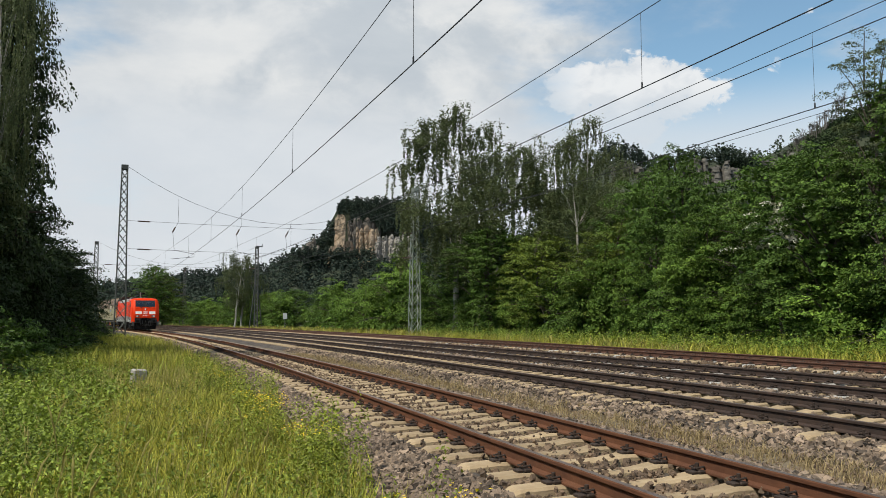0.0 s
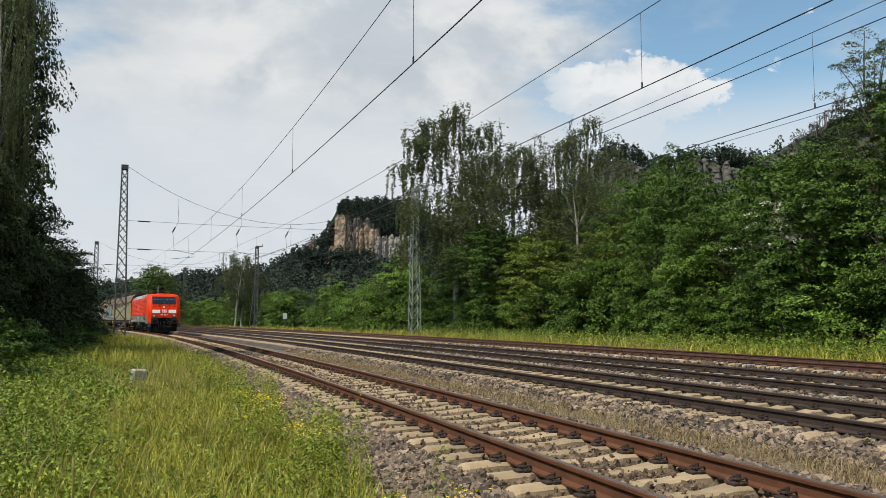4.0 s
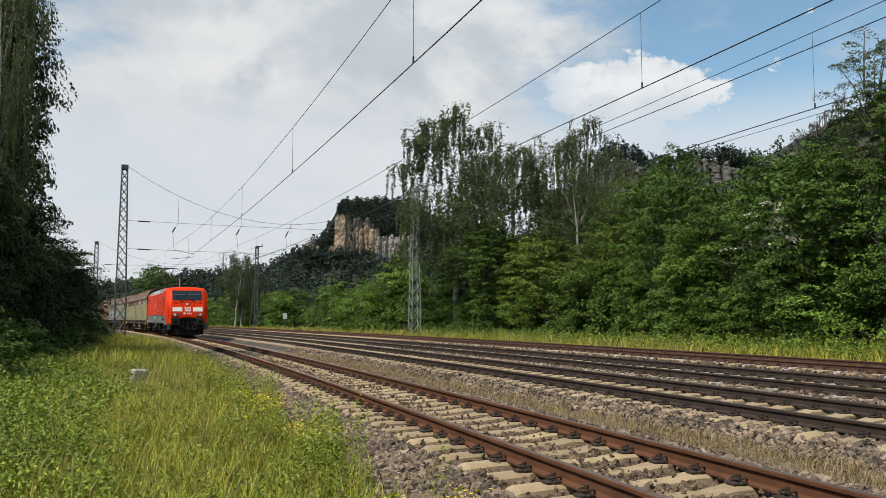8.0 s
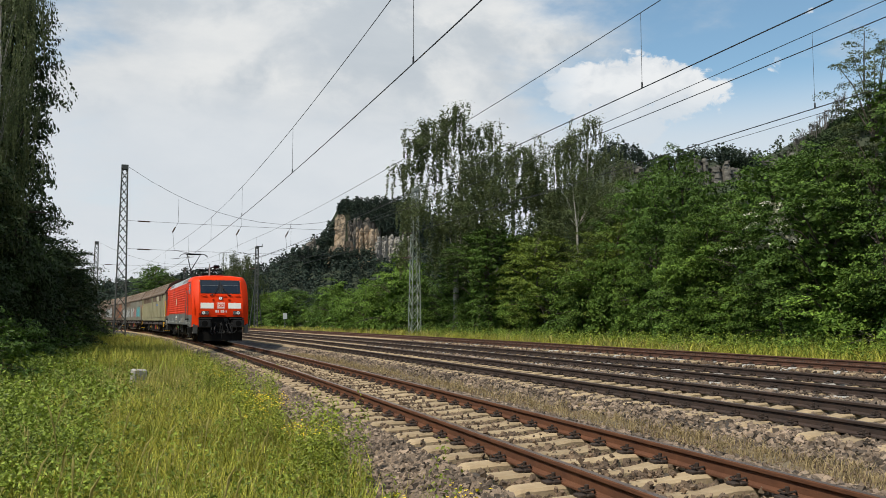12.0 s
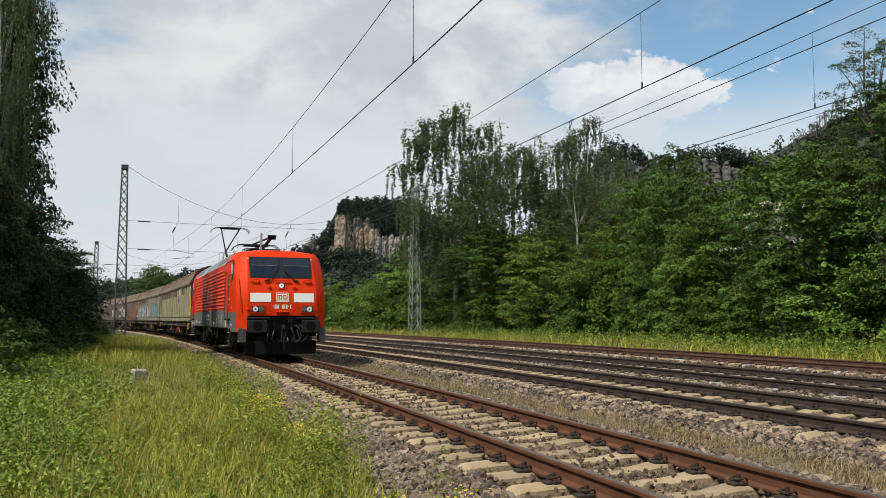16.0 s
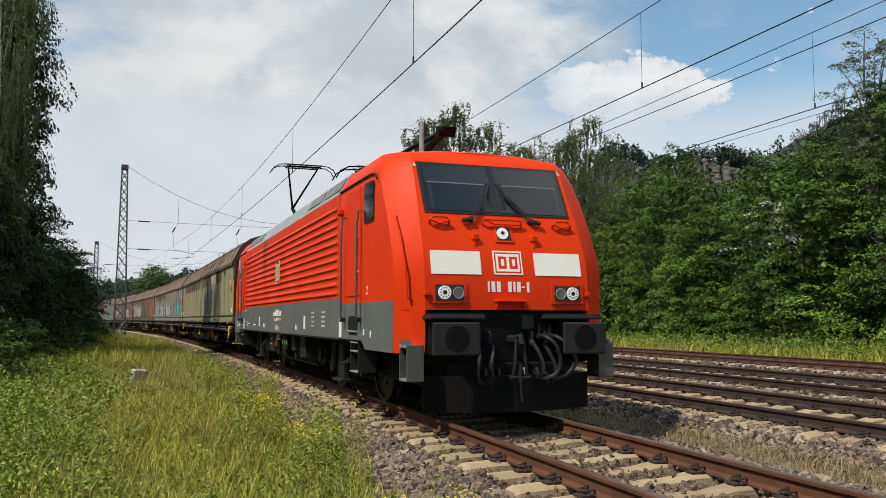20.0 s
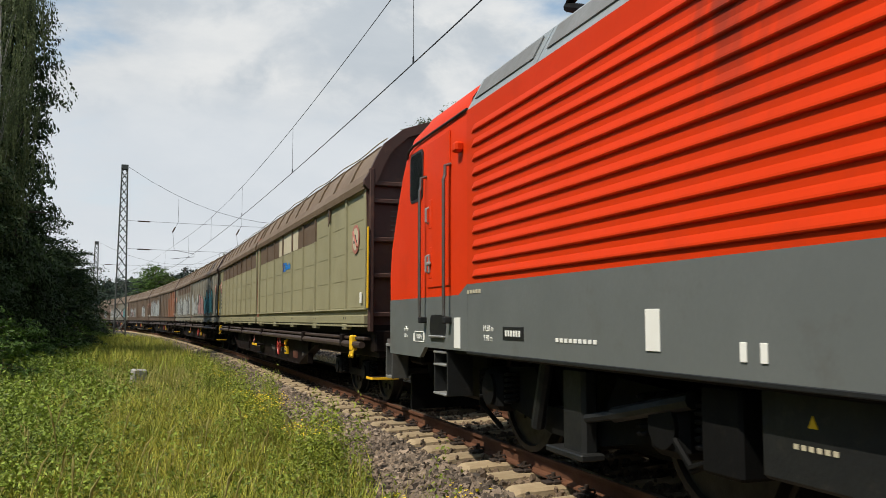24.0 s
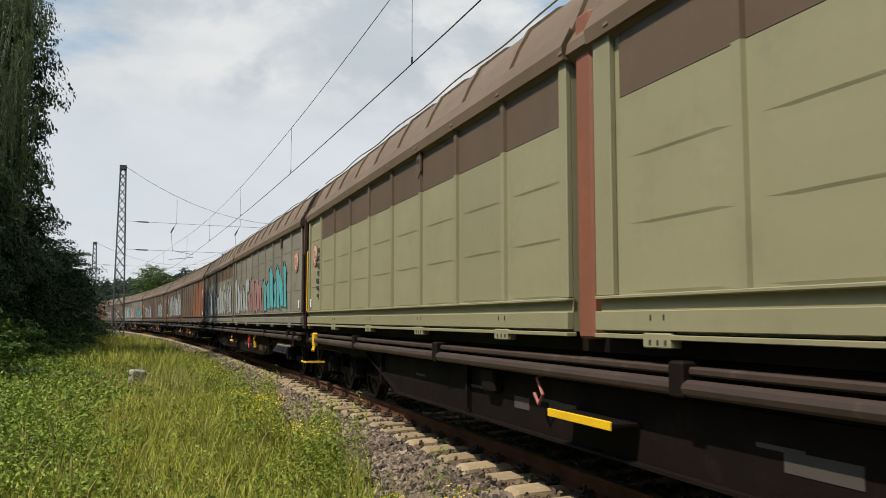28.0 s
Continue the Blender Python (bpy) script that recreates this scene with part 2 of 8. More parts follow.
# ---------------------------------------------------------------- mesh tools
class Shape:
    """Collects vertices and faces of one mesh."""

    def __init__(self):
        self.v, self.f, self.k = [], [], []

    def add(self, verts, faces, slot=0):
        n = len(self.v)
        self.v += [tuple(q) for q in verts]
        self.f += [tuple(i + n for i in q) for q in faces]
        self.k += [slot] * len(faces)
        return self

    def box(self, lo, hi, c=0.0, slot=0):
        """A box between two corners, its edges cut by c."""
        x0, y0, z0 = lo
        x1, y1, z1 = hi
        if not c:
            v = [(x, y, z) for z in (z0, z1) for y in (y0, y1) for x in (x0, x1)]
            return self.add(v, [(0, 2, 3, 1), (4, 5, 7, 6), (0, 1, 5, 4), (2, 6, 7, 3), (0, 4, 6, 2), (1, 3, 7, 5)], slot)
        c = min(c, 0.45 * min(x1 - x0, y1 - y0, z1 - z0))
        rings = []
        for z, d in ((z0, c), (z0 + c, 0), (z1 - c, 0), (z1, c)):
            a, b, e, g = x0 + d, x1 - d, y0 + d, y1 - d
            k = c if d == 0 else 0.5 * c
            rings.append([(a + k, e, z), (b - k, e, z), (b, e + k, z), (b, g - k, z), (b - k, g, z), (a + k, g, z), (a, g - k, z), (a, e + k, z)])
        return self.loft(rings, True, slot=slot)

    def loft(self, rings, caps=True, closed=True, slot=0):
        n = len(rings[0])
        f = []
        for i in range(len(rings) - 1):
            for j in range(n if closed else n - 1):
                k = (j + 1) % n
                f.append((i * n + j, i * n + k, (i + 1) * n + k, (i + 1) * n + j))
        if caps:
            f += [tuple(range(n))[::-1], tuple((len(rings) - 1) * n + j for j in range(n))]
        return self.add([q for r in rings for q in r], f, slot)

    def rod(self, a, b, r, r2=None, n=8, slot=0):
        return self.tube([a, b], [r, r if r2 is None else r2], n, slot)

    def tube(self, pts, r, n=6, slot=0, caps=True):
        pts = [Vector(q) for q in pts]
        r = r if isinstance(r, (list, tuple)) else [r] * len(pts)
        rings, side = [], None
        for i, q in enumerate(pts):
            d = (pts[min(i + 1, len(pts) - 1)] - pts[max(i - 1, 0)]).normalized()
            ref = side if side is not None else (Vector((0, 0, 1)) if abs(d.z) < 0.9 else Vector((1, 0, 0)))
            u = d.cross(ref).normalized()
            w = u.cross(d).normalized()
            side = w
            rings.append([q + (u * math.cos(a) + w * math.sin(a)) * r[i] for a in (2 * math.pi * j / n for j in range(n))])
        return self.loft(rings, caps, slot=slot)

    def disc(self, c, axis, r, h, n=20, slot=0):
        c, a = Vector(c), Vector(axis).normalized()
        return self.rod(c - a * h / 2, c + a * h / 2, r, n=n, slot=slot)

    def prism(self, outline, y0, y1, plane="xz", slot=0):
        """An outline pulled from y0 to y1 along the axis that plane leaves out."""
        def at(q, d):
            return {"xz": (q[0], d, q[1]), "yz": (d, q[0], q[1]), "xy": (q[0], q[1], d)}[plane]
        return self.loft([[at(q, y0) for q in outline], [at(q, y1) for q in outline]], True, slot=slot)

    def mesh(self, name, mats, smooth=False):
        me = bpy.data.meshes.new(name)
        me.from_pydata(self.v, [], self.f)
        for mt in mats if isinstance(mats, (list, tuple)) else [mats]:
            me.materials.append(mt)
        if any(self.k):
            me.polygons.foreach_set("material_index", self.k)
        bm = bmesh.new()
        bm.from_mesh(me)
        bmesh.ops.recalc_face_normals(bm, faces=bm.faces)
        bm.to_mesh(me)
        bm.free()
        if smooth:
            me.polygons.foreach_set("use_smooth", [True] * len(me.polygons))
            me.set_sharp_from_angle(angle=radians(35))
        return me


def part(name, shape, mat, parent=None, label="", smooth=False, m=None):
    """One mesh object; under parent it is a part of it."""
    ob = new(name, shape.mesh(name, mat, smooth) if isinstance(shape, Shape) else shape)
    if parent:
        ob.parent = parent
    if m is not None:
        ob.matrix_basis = m
    if label:
        ob["label"] = label
    return ob


def thing(name, label, category, group="", kind="", m=None):
    ob = tagged(new(name), label, category, group, kind)
    ob.empty_display_size = 0.3
    if m is not None:
        ob.matrix_basis = m
    return ob


def raw_mesh(name, verts, faces, mat):
    """A large joined mesh from arrays; faces all of one size."""
    verts, faces = np.asarray(verts, np.float32), np.asarray(faces, np.int32)
    me = bpy.data.meshes.new(name)
    k = faces.shape[1]
    me.vertices.add(len(verts))
    me.vertices.foreach_set("co", verts.ravel())
    me.loops.add(faces.size)
    me.loops.foreach_set("vertex_index", faces.ravel())
    me.polygons.add(len(faces))
    me.polygons.foreach_set("loop_start", np.arange(len(faces), dtype=np.int32) * k)
    me.materials.append(mat)
    me.update(calc_edges=True)
    me.shade_flat()
    return me


# ---------------------------------------------------------------- the line: one long left-hand curve
RADIUS, START = 825.5, -25.13
TRACKS = {1: 0.0, 2: 4.95, 3: 9.0, 4: 14.75}
CANT = {1: 0.0, 2: 0.045, 3: 0.06, 4: 0.03}
LIFT = {1: 0.0, 2: 0.0, 3: 0.01, 4: 0.03}


def on_line(s, off=0.0, z=0.0):
    """The place at s metres along the nearest track's centre line and off metres to its right."""
    th = max(s - START, 0) / RADIUS
    r = RADIUS + off
    return Vector((r * math.cos(th) - RADIUS, START + r * math.sin(th) + min(s - START, 0), z))


def on_line_np(s, off, z):
    th = np.maximum(s - START, 0) / RADIUS
    r = RADIUS + off
    return np.stack([r * np.cos(th) - RADIUS, START + r * np.sin(th) + np.minimum(s - START, 0), z + 0 * th], -1)


def line_pose(s, off=0.0, z=0.0):
    p = on_line(s, off)
    return pose(p.x, p.y, z, 0, 0, math.degrees(max(s - START, 0) / RADIUS))


# ---------------------------------------------------------------- ground and ballast
def ground_z(x, y):
    """Height of the ground sheet: flat valley floor with small swells beside the line."""
    r = np.hypot(x + RADIUS, y - START) - RADIUS
    near = np.exp(-(x * x + y * y) / 4000.0)
    z = -0.52 + 0.05 * near * (np.sin(0.9 * x + 0.3 * y) + np.sin(0.47 * y - 0.2 * x))
    z = z + 0.12 * np.clip((-5.0 - r) / 4.0, 0, 1) * near
    z = np.where(r > 17, -0.42, z)
    return np.where((r > -1.5) & (r < 17), -0.6, z)


def build_ground():
    k = np.sinh(np.linspace(-6.2, 6.2, 181)) / math.sinh(6.2) * 3200
    X, Y = np.meshgrid(k, k + 15)
    Z = ground_z(X, Y)
    n = len(k)
    i = np.arange(n * n).reshape(n, n)
    f = np.stack([i[:-1, :-1], i[:-1, 1:], i[1:, 1:], i[1:, :-1]], -1).reshape(-1, 4)
    ob = new("ground", raw_mesh("ground", np.stack([X, Y, Z], -1).reshape(-1, 3), f, M["soil"]))
    tagged(ob, "flat grassy valley ground of dry soil and moss", "ground", kind="structure")


def strip(name, profile, s0, s1, step, mat, label, cat="ballast", ripple=0.0, seed=3):
    """A band along the line with the given cross section of (off, z) points."""
    rg = np.random.default_rng(seed)
    S = np.arange(s0, s1 + step, step)
    off, z = np.array([q[0] for q in profile]), np.array([q[1] for q in profile])
    P = on_line_np(S[:, None] + 0 * off, off[None] + ripple * rg.normal(size=(len(S), len(off))) * 2, z[None] + ripple * rg.normal(size=(len(S), len(off))))
    n, k = len(S), len(off)
    i = np.arange(n * k).reshape(n, k)
    f = np.stack([i[:-1, :-1], i[:-1, 1:], i[1:, 1:], i[1:, :-1]], -1).reshape(-1, 4)
    ob = new(name, raw_mesh(name, P.reshape(-1, 3), f, mat))
    return tagged(ob, label, cat, kind="structure")


def build_ballast():
    strip("ballast_bed", [(-2.75, -0.56), (-2.3, -0.44), (-1.9, -0.32), (-1.45, -0.235), (-0.7, -0.265), (0, -0.275), (0.7, -0.265), (1.45, -0.235), (1.9, -0.31), (2.25, -0.40)],
          -40, 330, 0.5, M["ballast_bed"], "brown and grey crushed stone under the track", ripple=0.012)
    strip("cess_path", [(2.2, -0.405), (2.6, -0.40), (3.0, -0.40), (3.15, -0.41)], -40, 330, 1.0, M["gravel_path"], "sandy gravel strip between the tracks", "gravel", ripple=0.008)
    strip("ballast_bed", [(3.1, -0.42), (3.4, -0.33), (3.7, -0.25), (4.3, -0.22), (5.0, -0.22), (5.7, -0.20), (6.5, -0.21), (7.4, -0.20), (8.3, -0.20), (9.0, -0.20), (9.7, -0.17), (10.5, -0.17), (11.3, -0.32), (12.3, -0.34), (13.2, -0.24), (14.0, -0.19), (15.5, -0.17), (16.3, -0.2), (17.3, -0.5)],
          -40, 330, 0.7, M["ballast_bed"], "grey crushed stone under the main tracks", ripple=0.012, seed=5)


# ---------------------------------------------------------------- rails and sleepers
def rail_shape(off, z, s0, s1):
    prof = [(-0.065, -0.172), (0.065, -0.172), (0.065, -0.155), (0.009, -0.135), (0.009, -0.048), (0.034, -0.038), (0.036, -0.01), (0.030, 0.0), (-0.030, 0.0), (-0.036, -0.01), (-0.034, -0.038), (-0.009, -0.048), (-0.009, -0.135), (-0.065, -0.155)]
    sh = Shape()
    rings = [[on_line(s, off + a, z + b) for a, b in prof] for s in np.arange(s0, s1, 2.0)]
    n = len(prof)
    for j in range(n):
        k = (j + 1) % n
        sh.add([q for r in rings for q in (r[j], r[k])], [(2 * i, 2 * i + 1, 2 * i + 3, 2 * i + 2) for i in range(len(rings) - 1)], 1 if j == 7 else 0)
    return sh


def sleeper_shape():
    """A pre-stressed concrete sleeper: high at the ends, waisted and lower in the middle."""
    sh, rings = Shape(), []
    for x, w, top in ((-1.30, 0.115, -0.215), (-1.24, 0.135, -0.185), (-0.95, 0.135, -0.172), (-0.55, 0.125, -0.172), (-0.30, 0.105, -0.205), (0.0, 0.10, -0.21),
                      (0.30, 0.105, -0.205), (0.55, 0.125, -0.172), (0.95, 0.135, -0.172), (1.24, 0.135, -0.185), (1.30, 0.115, -0.215)):
        rings.append([(x, -w - 0.02, -0.36), (x, w + 0.02, -0.36), (x, w, top - 0.025), (x, w - 0.03, top), (x, -w + 0.03, top), (x, -w, top - 0.025)])
    return sh.loft(rings, True)


def clip_shape():
    sh = Shape()
    for r in (-0.755, 0.755):
        for d in (-1, 1):
            x = r + d * 0.105
            sh.box((x - 0.04, -0.075, -0.172), (x + 0.04, 0.075, -0.135), 0.012)
            sh.tube([(x - d * 0.045, -0.05, -0.135), (x - d * 0.03, -0.055, -0.105), (x + d * 0.05, -0.05, -0.115), (x + d * 0.035, 0, -0.125), (x + d * 0.05, 0.05, -0.115), (x - d * 0.03, 0.055, -0.105), (x - d * 0.045, 0.05, -0.135)], 0.011, 5)
            sh.rod((x + d * 0.005, 0, -0.14), (x + d * 0.005, 0, -0.075), 0.018, n=6)
            sh.box((x + d * 0.07 - 0.03, -0.06, -0.172), (x + d * 0.07 + 0.03, 0.06, -0.145), 0.006, slot=1)
    return sh


def tilt_pose(track, s):
    a = math.degrees(math.atan2(CANT[track], 1.51))
    return line_pose(s, TRACKS[track], LIFT[track] + CANT[track] / 2) @ pose(0, 0, 0, 0, -a, 0)


def build_tracks():
    sl, cl = sleeper_shape().mesh("sleeper", M["concrete"]), clip_shape().mesh("fastening", [M["clip"], M["clip"]])
    sl_grey = sleeper_shape().mesh("sleeper_weathered", M["concrete_grey"])
    v0 = np.array([q.co for q in sl.vertices])
    f0 = [tuple(q.vertices) for q in sl.polygons]
    for track, look_of, near in ((1, "rusty rails on pale concrete sleepers in brown ballast", (1.2, 62)), (2, "worn rails on concrete sleepers in grey ballast", (4, 46)),
                                 (3, "dark steel rails on concrete sleepers in grey ballast", (8, 46)), (4, "rust-red rails on concrete sleepers beside the green verge", (14, 50))):
        t = thing("track", look_of, "railway track", "tracks of the line", "structure")
        rusty = track == 4
        for d in (-1, 1):
            o, z = TRACKS[track] + d * 0.755, LIFT[track] + (CANT[track] if d > 0 else 0)
            part("rail", rail_shape(o, z, -40, 330), [M[{1: "rail_brown", 4: "rail_rust_red"}.get(track, "rail_rust")], M["rail_top_rusty" if rusty else "rail_top"]], t)
        rg = np.random.default_rng(track)
        far = Shape()
        for i, s in enumerate(np.arange(-20.2 + 0.13 * track, 210, 0.6)):
            m = tilt_pose(track, float(s)) @ pose(0, rg.normal() * 0.012, rg.normal() * 0.003, 0, 0, rg.normal() * 0.5)
            if near[0] <= s <= near[1]:
                a = part("sleeper", sl if track in (1, 2) or i % 3 else sl_grey, None, t, m=m)
                part("fastening", cl, None, a)
            else:
                far.add([m @ Vector(q) for q in v0], f0)
        fo = part("far_sleepers", far, M["concrete"], t)
        fo["kind"] = "stuff"


# ---------------------------------------------------------------- loose stones
CUBE_V = np.array([(x, y, z) for z in (-1, 1) for y in (-1, 1) for x in (-1, 1)], float)
CUBE_F = np.array([(0, 2, 3, 1), (4, 5, 7, 6), (0, 1, 5, 4), (2, 6, 7, 3), (0, 4, 6, 2), (1, 3, 7, 5)])


def turns(rg, n):
    """n random rotation matrices."""
    q = rg.normal(size=(n, 4))
    q /= np.linalg.norm(q, axis=1)[:, None]
    w, x, y, z = q.T
    return np.stack([1 - 2 * (y * y + z * z), 2 * (x * y - z * w), 2 * (x * z + y * w), 2 * (x * y + z * w), 1 - 2 * (x * x + z * z), 2 * (y * z - x * w),
                     2 * (x * z - y * w), 2 * (y * z + x * w), 1 - 2 * (x * x + y * y)], -1).reshape(n, 3, 3)


def stones(name, label, mat, count, s0, s1, o0, o1, zf, size, seed, bias=1.0):
    rg = np.random.default_rng(seed)
    s = s0 + (s1 - s0) * rg.random(count) ** bias
    o = o0 + (o1 - o0) * rg.random(count)
    r = size * (0.55 + 0.75 * rg.random(count))
    v = CUBE_V[None] * (1 + 0.75 * (rg.random((count, 8, 3)) - 0.5)) * (0.40 + 0.60 * rg.random((count, 1, 3)))
    v = np.einsum("nij,nkj->nki", turns(rg, count), v) * r[:, None, None]
    c = on_line_np(s, o, zf(o) + 0.25 * r)
    v += c[:, None]
    f = (CUBE_F[None] + 8 * np.arange(count)[:, None, None]).reshape(-1, 4)
    tagged(new(name, raw_mesh(name, v.reshape(-1, 3), f, mat)), label, "ballast stones", kind="stuff")


def build_stones():
    bed = lambda o: np.interp(o, [-2.75, -2.3, -1.9, -1.45, -1.1, 1.1, 1.45, 1.9, 2.25, 3.1, 3.4, 3.7, 10.5, 11.3, 12.3, 13.2, 16.3, 17.3], [-0.56, -0.44, -0.32, -0.25, -0.25, -0.25, -0.25, -0.31, -0.40, -0.41, -0.33, -0.24, -0.19, -0.32, -0.34, -0.22, -0.18, -0.5])
    stones("ballast_stones", "loose grey-brown crushed stones on the ballast shoulder", M["stone"], 22000, 4.0, 24, -2.75, -1.30, bed, 0.033, 11, 1.2)
    stones("ballast_stones", "loose grey-brown crushed stones on the ballast shoulder", M["stone"], 7000, 24, 70, -2.8, -1.25, bed, 0.055, 12, 1.4)
    stones("ballast_stones", "brown crushed stones between the rails", M["stone_brown"], 11000, 3.0, 26, -1.2, 1.2, bed, 0.030, 13, 1.2)
    stones("ballast_stones", "brown crushed stones between the rails", M["stone_brown"], 3000, 26, 60, -1.2, 1.2, bed, 0.05, 14, 1.3)
    stones("ballast_stones", "grey crushed stones on the far shoulder", M["stone"], 5000, 4.0, 40, 1.2, 2.4, bed, 0.042, 15, 1.5)
    stones("ballast_stones", "grey crushed stones beside the second track", M["stone"], 12000, 5.0, 45, 3.1, 4.4, bed, 0.036, 16, 1.5)
    stones("ballast_stones", "grey crushed stones between the main tracks", M["stone"], 13000, 7.0, 45, 4.3, 10.6, bed, 0.042, 17, 1.3)
    stones("ballast_stones", "small stones lying on the sleepers", M["stone_brown"], 1300, 3.0, 30, -1.3, 1.3, lambda o: -0.185 + 0 * o, 0.022, 19, 1.2)
    stones("gravel_stones", "small pale gravel between the tracks", M["stone_brown"], 8000, 5.0, 34, 2.2, 3.2, lambda o: -0.405 + 0 * o, 0.018, 20, 1.3)
    stones("ballast_stones", "reddish crushed stones of the outer track", M["stone_brown"], 4000, 14, 55, 10.6, 16.6, bed, 0.06, 18, 1.2)


# ---------------------------------------------------------------- masts and wires
def lattice_mast(m, h, w0, w1, mat, label):
    """A tapered four-legged steel lattice mast."""
    t = thing("lattice_mast", label, "mast", "overhead line masts", m=m)
    half = lambda z: 0.5 * (w0 + (w1 - w0) * z / h)
    for sx, sy in ((-1, -1), (1, -1), (1, 1), (-1, 1)):
        sh = Shape()
        a, b = half(0), half(h)
        sh.tube([(sx * a, sy * a, -0.7), (sx * b, sy * b, h)], 0.045, 4)
        part("leg", sh, mat, t)
    zs, z = [], 0.0
    while z < h - 0.2:
        zs.append(z)
        z += 1.35 * 2 * half(z)
    zs.append(h)
    for ax in range(4):
        sh = Shape()
        for i in range(len(zs) - 1):
            for flip in (-1, 1):
                q = []
                for z, e in ((zs[i], -flip), (zs[i + 1], flip)):
                    d = half(z)
                    q.append([(e * d, -d, z), (d, e * d, z), (e * d, d, z), (-d, e * d, z)][ax])
                sh.tube(q, 0.022, 4)
        part("lattice_face", sh, mat, t)
    cap = Shape().box((-half(h) - 0.06, -half(h) - 0.06, h - 0.35), (half(h) + 0.06, half(h) + 0.06, h), 0.02)
    part("head_plate", cap, mat, t)
    part("footing", Shape().box((-w0 * 0.75, -w0 * 0.75, -1.0), (w0 * 0.75, w0 * 0.75, -0.3), 0.04), M["concrete_grey"], t, "concrete footing")
    return t


def sag(a, b, drop, n=14):
    a, b = Vector(a), Vector(b)
    return [a.lerp(b, i / n) - Vector((0, 0, 4 * drop * (i / n) * (1 - i / n))) for i in range(n + 1)]


def head_span(s, o0, o1, top0, top1, low, high, tracks):
    t = thing("head_span", "thin cross wires with insulators hung between two lattice masts", "overhead line", "head spans")
    a, b = on_line(s, o0 + 0.3, top0), on_line(s, o1 - 0.3, top1)
    mid = 0.5 * (top0 + top1) - high - 0.25
    cable = sag(a, b, mid)
    part("suspension_wire", Shape().tube(cable, 0.013, 4), M["wire"], t)
    for z in (high, low):
        part("cross_wire", Shape().tube(sag(on_line(s, o0 + 0.3, z), on_line(s, o1 - 0.3, z), 0.08), 0.012, 4), M["wire"], t)
        for o in (o0 + 1.1, o1 - 1.2):
            part("insulator", Shape().rod(on_line(s, o, z - 0.02), on_line(s, o + 0.9, z - 0.03), 0.05, n=8), M["insulator"], t)
    for o in tracks:
        k = (o - o0) / (o1 - o0)
        zc = top0 + (top1 - top0) * k - 4 * mid * k * (1 - k)
        part("hanger", Shape().tube([on_line(s, o - 0.3, zc), on_line(s, o - 0.3, high)], 0.012, 4), M["wire"], t)
        sh = Shape().tube([on_line(s, o - 0.3, high), on_line(s, o - 0.55, high - 0.45)], 0.014, 5)
        part("hanger", sh.tube([on_line(s, o - 0.7, high - 0.75), on_line(s, o - 0.55, low)], 0.012, 4), M["wire"], t)
        part("insulator", Shape().rod(on_line(s, o - 0.50, high - 0.35), on_line(s, o - 0.72, high - 0.8), 0.055, n=8), M["insulator"], t)
        arm = Shape().tube([on_line(s, o - 0.6, low), on_line(s, o + 1.0, low - 0.28), on_line(s, o + 1.0, low - 0.5), on_line(s, o - 0.8, low - 0.72)], 0.018, 5)
        part("steady_arm", arm, M["wire"], t)


def overhead_line(off, contact, messenger, label, drops):
    t = thing("overhead_line", label, "overhead line", "overhead lines")
    S = np.arange(-45, 300, 3.0)
    part("contact_wire", Shape().tube([on_line(s, off, contact(s)) for s in S], 0.0115, 5), M["wire"], t)
    part("messenger_wire", Shape().tube([on_line(s, off, messenger(s)) for s in S], 0.009, 5), M["wire"], t)
    for s in drops:
        sh = Shape().rod(on_line(s, off, contact(s)), on_line(s, off, messenger(s)), 0.0055, n=4)
        sh.rod(on_line(s, off, contact(s) + 0.0), on_line(s, off, contact(s) + 0.12), 0.018, n=5)
        part("dropper", sh, M["wire"], t)


